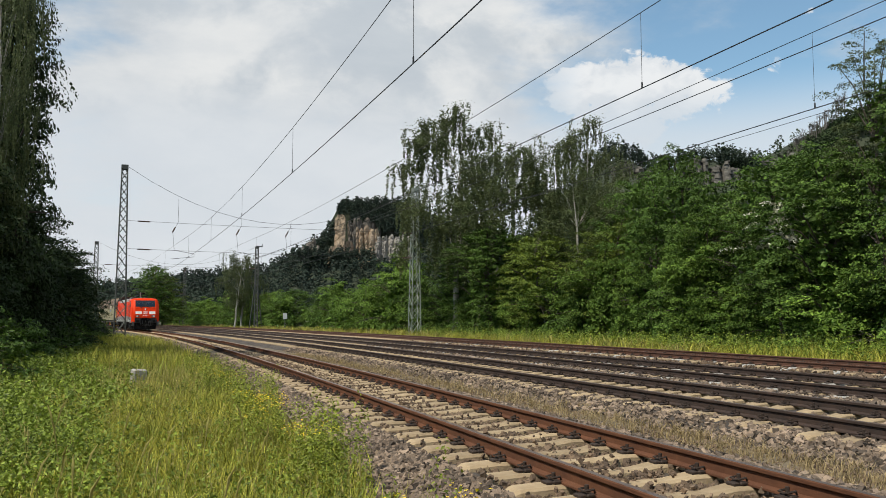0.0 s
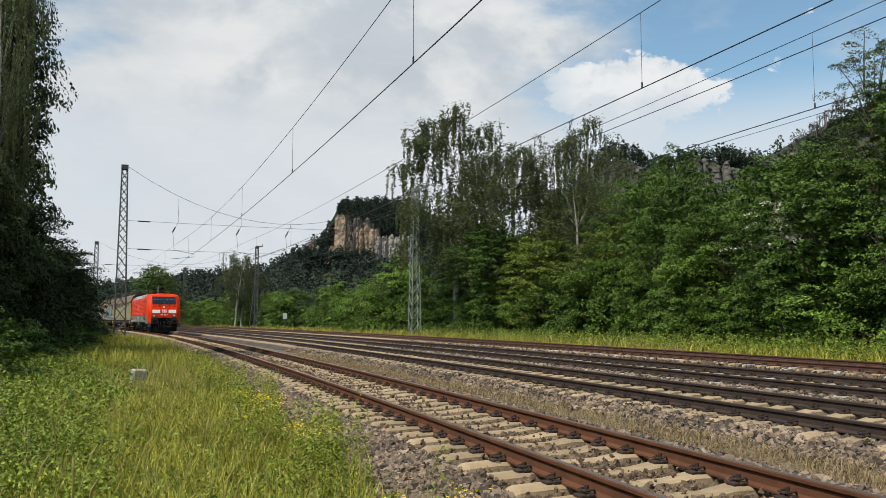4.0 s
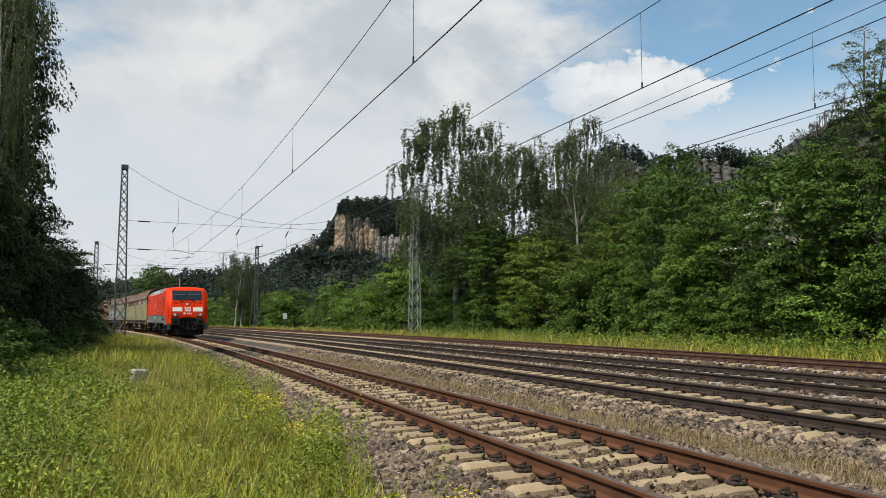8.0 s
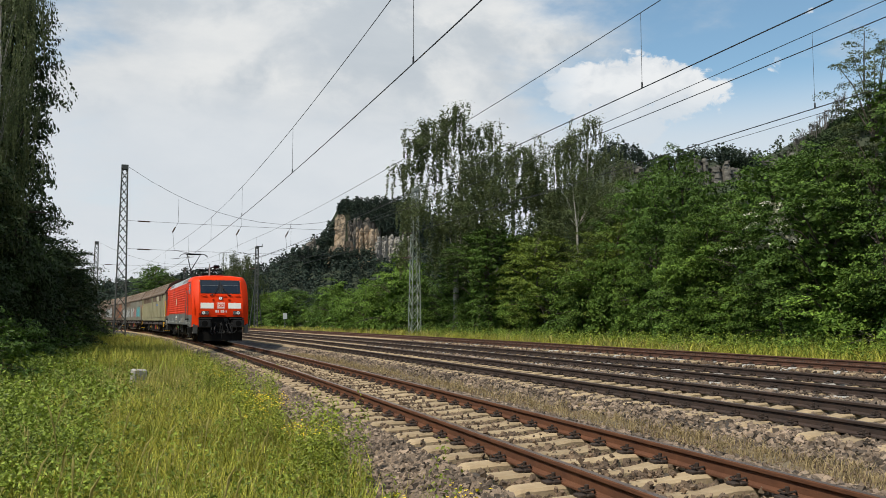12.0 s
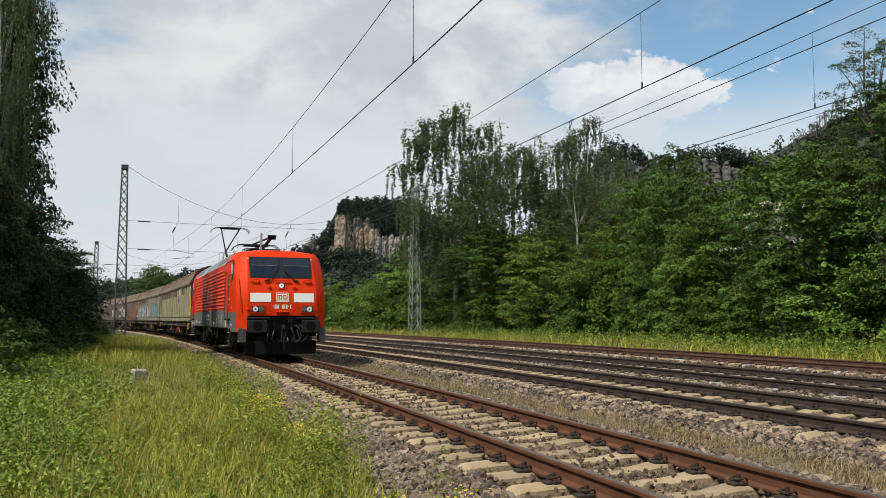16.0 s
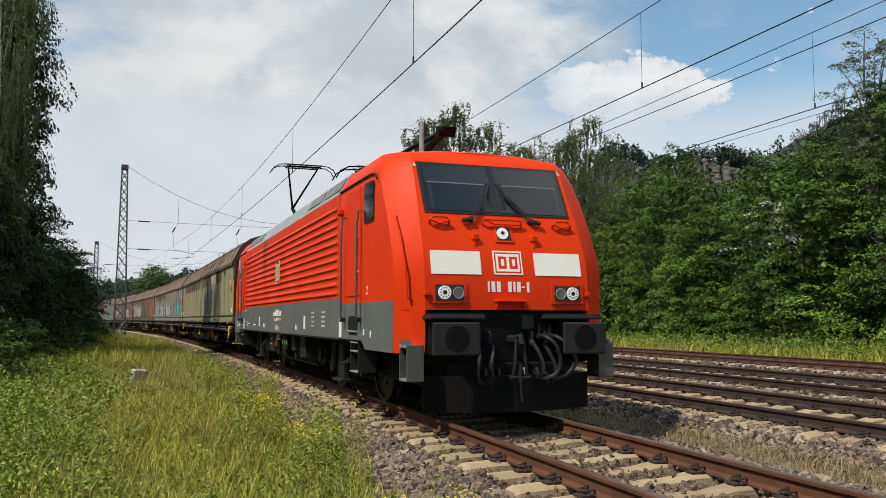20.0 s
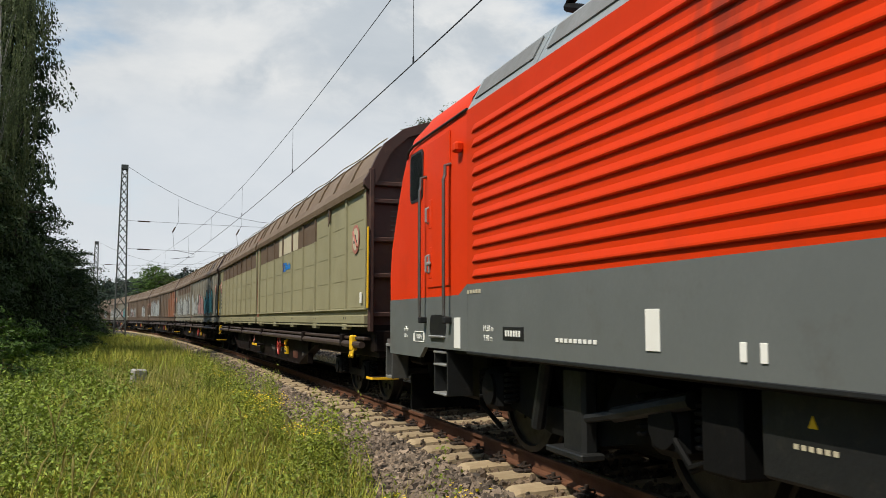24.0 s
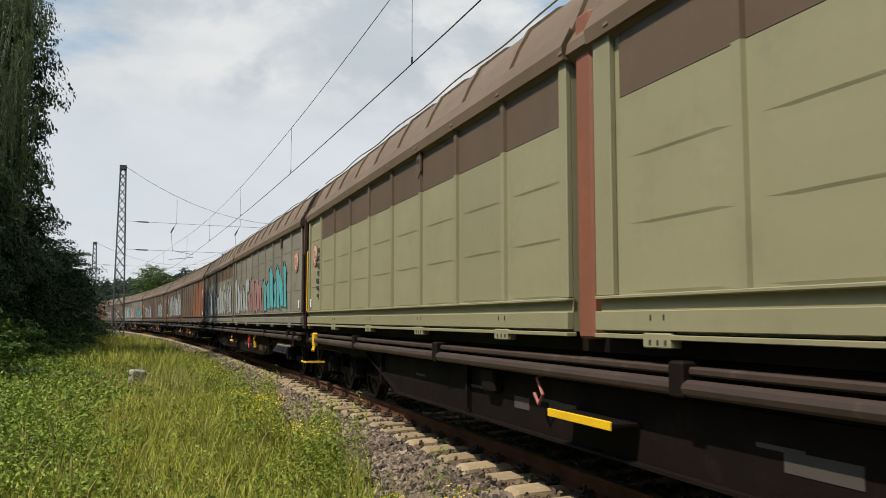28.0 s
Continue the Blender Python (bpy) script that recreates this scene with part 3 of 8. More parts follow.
def build_catenary():
    swing = lambda base, k, c: (lambda s: base + k * min((s - c) ** 2, 900.0))
    overhead_line(0.0, swing(5.97, -0.00022, 40), swing(7.32, 0.0003, 42), "contact wire and messenger wire with droppers over the rusty track", [1.5, 13.9, 26.3, 38.5, 51, 64, 82, 97, 112])
    overhead_line(5.0, swing(5.97, -0.0001, 25), swing(7.42, 0.00017, 40), "contact wire and messenger wire with droppers over the second track", [2.0, 14.3, 26.6, 39, 52, 64, 82, 97, 112])
    overhead_line(9.05, swing(5.81, -0.0001, 25), swing(7.35, 0.00017, 40), "contact wire and messenger wire with droppers over the third track", [1.6, 13.9, 26.2, 38.5, 51, 64, 82, 97, 112])
    for s, o0, h0, w0, o1, h1, w1 in ((69.0, -4.4, 13.3, 0.86, 20.0, 13.0, 0.9), (125.5, -3.6, 12.1, 0.8, 19.0, 12.3, 0.46), (181.0, -4.0, 12.0, 0.8, 20.5, 12.1, 0.46)):
        lattice_mast(line_pose(s, o0, 0), h0, w0, 0.40, M["mast_grey"], "dark grey steel lattice mast beside the railway track")
        right = lattice_mast(line_pose(s, o1, 0), h1, w1, 0.42, M["mast_green"] if s < 100 else M["mast_grey"], "grey-green steel lattice mast in front of the trees")
        if s > 100:
            for x, y in ((-0.95, 0.25), (0.95, -0.25)):
                part("strut", Shape().tube([(x, y, -0.7), (0.1 * x, 0.1 * y, 7.4)], [0.10, 0.07], 5), M["mast_grey"], right)
            part("top_arm", Shape().box((-0.12, -0.06, h1 - 0.05), (0.85, 0.06, h1 + 0.08), 0.02).rod((0.8, 0, h1), (0.8, 0, h1 + 0.4), 0.05, n=6), M["mast_grey"], right)
        head_span(s, o0, o1, h0 - 0.15, h1 - 0.15, 6.75, 8.95, [0.0, 5.0, 9.05])
    # a single return wire strung past the far side of the tracks
    t = thing("feeder_wire", "thin dark wire strung along the far tracks", "overhead line")
    part("wire", Shape().tube([on_line(s, 9.6, 7.36 + 0.0001 * (s - 30) ** 2) for s in np.arange(-30, 190, 4.0)], 0.012, 5), M["wire"], t)
    part("wire", Shape().tube([on_line(s, 14.75, 7.5 + 0.0003 * min((s - 18) ** 2, 900)) for s in np.arange(-30, 190, 4.0)], 0.009, 5), M["wire"], t)


build_ground()
build_ballast()
build_catenary()


# ---------------------------------------------------------------- plants
def leaf_quads(rg, centres, size, up=0.35, ratio=0.55, droop=0.0, facing=None):
    """A pointed four-cornered leaf at each centre, turned at random or about its facing direction, and slightly folded."""
    n = len(centres)
    a = rg.normal(size=(n, 3))
    if facing is not None:
        c = facing + 0.5 * rg.normal(size=(n, 3))
        c /= np.linalg.norm(c, axis=1)[:, None]
        a -= c * (a * c).sum(1)[:, None]
        a /= np.linalg.norm(a, axis=1)[:, None] + 1e-9
        b = np.cross(c, a)
        L = (size * (0.6 + 0.8 * rg.random(n)))[:, None]
        v = np.stack([centres - a * L * 0.5, centres + b * L * ratio * 0.5 + c * L * 0.08, centres + a * L * 0.5, centres - b * L * ratio * 0.5 + c * L * 0.08], 1)
        return v.reshape(-1, 3), np.arange(4 * n).reshape(n, 4)
    a[:, 2] = a[:, 2] * (1 - up) - droop
    a /= np.linalg.norm(a, axis=1)[:, None]
    b = rg.normal(size=(n, 3))
    b[:, 2] *= 1 - up
    b -= a * (a * b).sum(1)[:, None]
    b /= np.linalg.norm(b, axis=1)[:, None] + 1e-9
    c = np.cross(a, b)
    L = (size * (0.6 + 0.8 * rg.random(n)))[:, None]
    v = np.stack([centres - a * L * 0.5, centres + b * L * ratio * 0.5 + c * L * 0.08, centres + a * L * 0.5, centres - b * L * ratio * 0.5 + c * L * 0.08], 1)
    return v.reshape(-1, 3), np.arange(4 * n).reshape(n, 4)


def crown_mesh(name, seed, mat, h0, h1, rad, clumps, per, clump_r, leaf, shape="oval", up=0.5, core_leaves=110):
    """Leaves in uneven clumps around a crown between heights h0 and h1."""
    rg = np.random.default_rng(seed)
    pts, cents, face = [], [], []
    for i in range(clumps):
        k = rg.random()
        z = h0 + (h1 - h0) * k
        if shape == "oval":
            r = rad * math.sqrt(max(1 - (2 * k - 0.9) ** 2 / 1.25, 0.05))
        elif shape == "dome":
            r = rad * math.sqrt(max(1 - k * k, 0.02))
        else:
            r = rad * max(1 - 0.85 * k, 0.1)
        a = rg.random() * 2 * math.pi
        d = r * (0.45 + 0.6 * rg.random() ** 0.5) * (1 + 0.22 * math.sin(3 * a + seed))
        c = np.array([d * math.cos(a), d * math.sin(a), z + 0.25 * rg.normal()])
        cents.append(c)
        # one bough: a flat spray of leaves that leans outward and droops at its rim
        cr = clump_r * (0.6 + 0.9 * rg.random())
        rr, q = cr * rg.random(per) ** 0.5, rg.random(per) * 2 * math.pi
        lx, ly = 1.15 * rr * np.cos(q), 0.9 * rr * np.sin(q)
        lz = 0.11 * cr * rg.normal(size=per) - 0.38 * rr * rr / cr - (0.30 - 0.5 * k) * lx
        ca, sa = math.cos(a), math.sin(a)
        pts.append(c + np.stack([lx * ca - ly * sa, lx * sa + ly * ca, lz], -1))
        tip = np.stack([ca * (0.35 + lx / cr * 0.5), sa * (0.35 + lx / cr * 0.5), 1.0 + 0 * lx], -1)
        face.append(tip + 0.28 * rg.normal(size=(per, 3)))
    # denser, larger leaves deep inside the crown
    m = int(clumps ** 0.5 * core_leaves)
    k, a = rg.random(m), rg.random(m) * 2 * math.pi
    r = rad * (0.50 if shape == "oval" else 0.48 * np.clip(1.1 - k, 0.15, 1)) * rg.random(m) ** 0.4
    core = np.stack([r * np.cos(a), r * np.sin(a), h0 + (h1 - h0) * (0.04 + 0.88 * k)], -1)
    v, f = leaf_quads(rg, np.concatenate(pts), leaf, up, facing=np.concatenate(face))
    v2, f2 = leaf_quads(rg, core, leaf * 2.4, 0.1, 0.8)
    v, f = np.concatenate([v, v2]), np.concatenate([f, f2 + len(v)])
    return raw_mesh(name, v, f, mat), cents


def trunk_mesh(seed, h, r, cents, mat, lean=0.3, start=0.25, limb=0.32):
    rg = np.random.default_rng(seed)
    sh = Shape()
    top = Vector((lean * rg.normal(), lean * rg.normal(), h))
    spine = [Vector((0, 0, -0.8))] + [top * k + Vector((0.12 * rg.normal(), 0.12 * rg.normal(), 0)) for k in (0.12, 0.3, 0.5, 0.7, 0.88)]
    sh.tube(spine, [r * 1.25, r, r * 0.85, r * 0.62, r * 0.4, r * 0.15], 7)
    for i in range(0, len(cents), max(1, len(cents) // 26)):
        c = Vector(cents[i])
        k = min(max(c.z / h - 0.22, start), 0.85)
        j = min(int(k * 5), 4)
        a = spine[j + 1]
        b = a.lerp(c, 0.55) + Vector((0, 0, 0.15 * (c - a).length))
        sh.tube([a, b, c], [r * limb, r * limb * 0.6, 0.010], 5)
    return sh.mesh("trunk", mat, True)


def birch_crown(name, seed, h0, h1, rad, limbs, strands, leaf):
    """A weeping crown: limbs rise, and strands of small leaves hang from them."""
    rg = np.random.default_rng(seed)
    pts, ends, face = [], [], []
    lobe = rg.random() * 6.28
    for i in range(limbs):
        k = (i + rg.random()) / limbs
        a = rg.random() * 2 * math.pi
        r = rad * math.sqrt(max(1 - (1.45 * k - 0.72) ** 2 / 0.62, 0.06)) * (0.25 + 0.85 * rg.random() ** 0.6) * (1 + 0.22 * math.sin(2 * a + lobe))
        z = h0 + (h1 - h0) * (0.2 + 0.8 * k) - 0.12 * r * k
        tip = np.array([r * math.cos(a), r * math.sin(a), z])
        ends.append(tip)
        for b in range(2):
            hub = tip * np.array([0.72 + 0.32 * rg.random()] * 2 + [1.0]) + rg.normal(size=3) * np.array([0.5, 0.5, 0.35])
            tuft = rg.normal(size=(46, 3)) * np.array([0.34, 0.34, 0.15])
            pts.append(hub + tuft)
            face.append(np.tile([0, 0, 1.0], (46, 1)) + tuft)
            for j in range(strands):
                L = 0.6 + (h1 - h0) * 0.15 * rg.random() ** 1.7
                m = max(int(L / 0.028), 8)
                w = rg.random(m) ** 0.85
                p = hub + rg.normal(size=3) * np.array([0.40, 0.40, 0.10])
                sway = rg.normal(size=2) * 0.16
                q = p + np.stack([sway[0] * w, sway[1] * w, -L * w], -1) + rg.normal(size=(m, 3)) * (0.095 * (1.05 - 0.75 * w))[:, None]
                pts.append(q)
                face.append(rg.normal(size=(m, 3)) * np.array([1, 1, 0.2]) + np.array([0, 0, 0.35]))
    v, f = leaf_quads(rg, np.concatenate(pts), leaf, 0.0, 0.6, facing=np.concatenate(face))
    return raw_mesh(name, v, f, M["leaf_birch"]), ends


def make_tree(kind, label, crown, trunk, m, group=""):
    t = thing(kind, label, "tree" if "bush" not in kind else "bush", group, m=m)
    part("trunk", trunk, None, t)
    part("crown", crown, None, t)
    return t


def scaled(x, y, z, rz, sx, sz):
    return pose(x, y, z, 0, 0, rz) @ Matrix.Diagonal((sx, sx, sz, 1))


def build_trees():
    rg = np.random.default_rng(77)
    broad = []
    for i, (mat, rad, sh) in enumerate((("leaf", 3.0, "oval"), ("leaf_yellow", 3.1, "oval"), ("leaf", 2.8, "cone"), ("leaf_bright", 3.2, "dome"))):
        me, c = crown_mesh("crown", 20 + i, M[mat], 0.9, 10.0, rad, 210, 115, 0.50, 0.12, sh)
        broad.append(make_tree("deciduous_tree", ("broad-leaved tree with a dense dark green crown", "broad-leaved tree with a yellowish green crown", "slender tree with layered dark green foliage", "rounded tree with bright green leaves")[i],
                               me, trunk_mesh(30 + i, 9.0, 0.16, c, M["bark"]), pose(0, -300 - 20 * i, 0), "trees behind the tracks"))
    shrubs = []
    for i, mat in enumerate(("leaf_bright", "leaf", "leaf_bright")):
        me, c = crown_mesh("crown", 50 + i, M[mat], 0.1, 4.0, 2.3, 100, 90, 0.42, 0.11, "dome")
        shrubs.append(make_tree("bush", ("leafy bright green bush at the foot of the trees", "dense dark green bush at the foot of the trees", "spreading green bush at the edge of the grass")[i],
                                me, trunk_mesh(60 + i, 2.6, 0.07, c, M["bark"], start=0.1), pose(40, -300 - 20 * i, 0), "bushes behind the tracks"))
    birches = []
    for i, (h0, rad, limbs) in enumerate(((4.0, 4.6, 74), (3.0, 4.4, 70), (3.5, 3.0, 24))):
        me, e = birch_crown("crown", 80 + i, h0, 20.0, rad, limbs, 5 if i < 2 else 4, 0.165)
        birches.append(make_tree("birch_tree", ("tall weeping birch with hanging strands of grey-green leaves", "weeping birch with white bark and drooping twigs", "thin birch with sparse hanging twigs")[i],
                                 me, trunk_mesh(90 + i, 19.0, 0.20, e, M["birch_bark"], 0.8, limb=0.09), pose(80, -300 - 20 * i, 0), "birches behind the tracks"))

    used = set()

    def put(proto, s, off, h, w, z=-0.45):
        """Stands a copy at the line's s, off with its height h and half width w."""
        kind = {"d": (broad, 10.6, 3.3), "b": (shrubs, 4.5, 2.5), "w": (birches, 20.3, 4.5)}[proto[0]]
        src = kind[0][int(proto[1])]
        p = on_line(s, off)
        m = scaled(p.x, p.y, z, rg.random() * 360, w / kind[2], (h - z) / kind[1])
        if src.name in used:
            return copy_thing(src, m)
        used.add(src.name)
        src.matrix_basis = m
        return src

    # birches
    put("w0", 70.5, 24.6, 21.4, 6.0)
    put("w1", 63.5, 34.2, 19.2, 4.7)
    put("w2", 69.0, 32.4, 19.3, 3.8)
    put("w1", 58.0, 30.0, 14.0, 4.0)
    put("w0", 65.0, 26.6, 15.4, 4.4)
    put("w2", 131.0, 17.0, 12.5, 3.6)
    put("w1", 134.0, 19.0, 11.8, 3.6)
    # crowns of the tree line, from the far end to the near end
    for proto, s, off, h, w in (("d0", 158, 9.5, 11.8, 4.3), ("d1", 162, 12, 10.0, 4.0), ("d0", 170, 22, 4.6, 3.2), ("d2", 150, 24, 6.8, 3.4), ("d1", 140, 25, 6.0, 3.4), ("d0", 128, 26, 5.4, 3.2),
                                ("b0", 99, 22.8, 6.7, 4.0), ("b2", 91, 23.8, 6.4, 3.4), ("b0", 84.5, 24.8, 5.8, 3.2), ("b1", 78.5, 24.8, 6.0, 3.3), ("d0", 72, 26, 7.4, 3.2), ("d2", 66, 29, 11.7, 3.4),
                                ("d0", 62, 24, 8.3, 3.2), ("d1", 57, 25.5, 8.6, 3), ("d0", 59, 33, 10.2, 3.4), ("d2", 54, 29, 9.2, 3.2), ("d0", 50.5, 33.4, 12.9, 2.5), ("d1", 49, 27.5, 9.0, 3),
                                ("d0", 45, 27, 9.9, 2.6), ("d1", 44, 32.5, 9.4, 3.2), ("d0", 41, 27, 9.1, 2.7), ("d3", 38.5, 25.8, 7.8, 2.7), ("d2", 38, 31.5, 10.3, 3.2), ("d0", 34.5, 30, 9.7, 3.5),
                                ("d0", 34, 26.5, 8.8, 2.7), ("d2", 31, 28.5, 10.6, 3.4), ("d0", 29.5, 25.8, 8.6, 2.8), ("d2", 27, 29.5, 12.2, 3.4), ("d0", 25.5, 26.3, 10.8, 2.8), ("d1", 22, 27.5, 11, 3.2), ("d2", 23.5, 32, 10.6, 3.2),
                                ("d0", 18, 27, 10, 3.4), ("d1", 12, 28, 11.0, 3.6), ("d0", 5, 28, 12.0, 4.0), ("d2", -4, 29, 12.0, 4.0), ("d0", -15, 30, 12.0, 4.5)):
        put(proto, s, off, h, w)
    # bushes at the foot
    for i, s in enumerate(np.arange(20, 120, 3.1)):
        put("b%d" % (i % 3), float(s), 24.9 + 1.2 * rg.random() + (0.4 if s > 75 else 0), 2.2 + 2.0 * rg.random(), 1.6 + 0.7 * rg.random())
    for i, s in enumerate(np.arange(120, 200, 5.0)):
        put("b%d" % (i % 3), float(s), 20.5 + 3 * rg.random(), 2.8 + 2 * rg.random(), 2.6)
    # a white-flowering shrub among the trees
    p = on_line(31.6, 24.6)
    t = thing("blossoming_bush", "tall bush with drooping clusters of creamy white blossom", "bush", m=pose(p.x, p.y, -0.45))
    me, c = crown_mesh("crown", 16, M["leaf"], 3.6, 7.4, 2.0, 60, 110, 0.5, 0.14, "dome")
    part("crown", me, None, t)
    me, c = crown_mesh("blossom", 6, M["blossom"], 5.0, 7.5, 2.15, 20, 26, 0.28, 0.10, "dome")
    part("blossom", me, None, t)
    part("stem", Shape().tube([(0, 0, -0.3), (0.1, 0.2, 2.6), (0, 0, 6.2)], [0.12, 0.09, 0.03], 6), M["bark"], t)

    # a sparse aspen that overtops the hedge at its near end
    me, c = crown_mesh("crown", 8, M["leaf_birch"], 8.0, 14.2, 1.9, 90, 150, 0.42, 0.10, "oval", core_leaves=0)
    p = on_line(27.1, 26.0)
    make_tree("aspen_tree", "slender aspen with loose open foliage above the hedge", me, trunk_mesh(9, 13.6, 0.13, c, M["bark"]), pose(p.x, p.y, -0.45), "trees behind the tracks")

    # the wood on the near side of the line, its shade put into the leaf colour
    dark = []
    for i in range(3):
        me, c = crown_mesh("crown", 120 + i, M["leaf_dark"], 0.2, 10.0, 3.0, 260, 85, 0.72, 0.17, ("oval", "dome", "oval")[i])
        dark.append(make_tree("deciduous_tree", "tall tree beside the meadow with shade put into its dark leaves", me, trunk_mesh(130 + i, 9.0, 0.2, c, M["bark"]), pose(120, -300 - 20 * i, 0), "trees of the shaded wood"))
    first = [True] * 3
    # copies at s 14 to 29, out of view, also hold back low skylight
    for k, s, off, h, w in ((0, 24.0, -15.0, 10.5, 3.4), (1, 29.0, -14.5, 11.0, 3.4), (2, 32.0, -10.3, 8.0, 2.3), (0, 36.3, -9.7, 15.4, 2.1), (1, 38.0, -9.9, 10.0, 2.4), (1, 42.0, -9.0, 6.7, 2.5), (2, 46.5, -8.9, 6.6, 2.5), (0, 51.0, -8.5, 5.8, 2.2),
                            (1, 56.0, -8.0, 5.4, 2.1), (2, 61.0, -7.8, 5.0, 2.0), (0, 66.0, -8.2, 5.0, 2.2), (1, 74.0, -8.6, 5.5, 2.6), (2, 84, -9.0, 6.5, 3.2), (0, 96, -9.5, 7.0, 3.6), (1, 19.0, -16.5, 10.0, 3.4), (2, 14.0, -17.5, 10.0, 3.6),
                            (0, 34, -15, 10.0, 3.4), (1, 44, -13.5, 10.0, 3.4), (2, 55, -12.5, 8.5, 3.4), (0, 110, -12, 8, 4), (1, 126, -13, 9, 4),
                            # out of view: trees added along and behind the meadow to block low skylight
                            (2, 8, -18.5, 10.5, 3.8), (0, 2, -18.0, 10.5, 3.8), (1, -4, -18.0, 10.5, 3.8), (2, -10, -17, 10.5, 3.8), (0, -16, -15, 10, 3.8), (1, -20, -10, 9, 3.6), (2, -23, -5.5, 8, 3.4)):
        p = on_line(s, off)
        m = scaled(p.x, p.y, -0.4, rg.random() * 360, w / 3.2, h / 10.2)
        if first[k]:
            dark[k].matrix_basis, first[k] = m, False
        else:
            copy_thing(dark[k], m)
    # birch twigs that hang at the edge of the dark wood
    put("w1", 32.8, -9.2, 16.0, 1.4)
    # low undergrowth before the dark wood
    me, c = crown_mesh("crown", 140, M["leaf"], 0.0, 1.5, 1.4, 46, 60, 0.34, 0.11, "dome")
    b0 = make_tree("bush", "low dark bush at the edge of the shaded wood", me, trunk_mesh(141, 0.9, 0.03, c, M["bark"], start=0.05), pose(0, -340, 0), "bushes of the shaded wood")
    for i, (s, off) in enumerate([(20 + 2.6 * i, -8.9 + 0.045 * 2.6 * i + 0.5 * math.sin(2.1 * i)) for i in range(20)]):
        p = on_line(s, off)
        m = scaled(p.x, p.y, -0.45, rg.random() * 360, 0.8 + 0.5 * rg.random(), 0.7 + 0.6 * rg.random())
        if i == 0:
            b0.matrix_basis = m
        else:
            copy_thing(b0, m)


def blades(rg, base, h, w, lean):
    """Bent blades of grass: two quads each."""
    n = len(base)
    a = rg.random(n) * 2 * math.pi
    d = np.stack([np.cos(a), np.sin(a), 0 * a], -1)
    e = np.stack([-np.sin(a), np.cos(a), 0 * a], -1)
    k = lean * (0.3 + 0.9 * rg.random(n)) * h
    up = np.array([0, 0, 1.0])
    p1 = base + d * (0.3 * k)[:, None] + up * (0.55 * h)[:, None]
    p2 = base + d * k[:, None] + up * (h * (1 - 0.25 * lean))[:, None]
    W = w[:, None]
    v = np.stack([base - e * W, base + e * W, p1 + e * W * 0.8, p1 - e * W * 0.8, p2 + e * W * 0.12, p2 - e * W * 0.12], 1)
    i = 6 * np.arange(n)[:, None]
    f = np.stack([i + np.array([0, 1, 2, 3]), i + np.array([3, 2, 4, 5])], 1)
    return v.reshape(-1, 3), f.reshape(-1, 4)


def sow(rg, n, s0, s1, o0, o1, bias=1.0):
    """n places on the ground; o0 and o1 give the band's edges as functions of s."""
    s = s0 + (s1 - s0) * rg.random(n) ** bias
    o = o0(s) + (o1(s) - o0(s)) * rg.random(n)
    P = on_line_np(s, o, 0 * s)
    P[:, 2] = ground_z(P[:, 0], P[:, 1])
    inside = (o > -2.75) & (o < 17)
    P[inside, 2] = np.interp(o[inside], [-2.75, -2.3, -1.9, 2.2, 3.3, 17], [-0.54, -0.44, -0.33, -0.41, -0.38, -0.42])
    return P, s, o


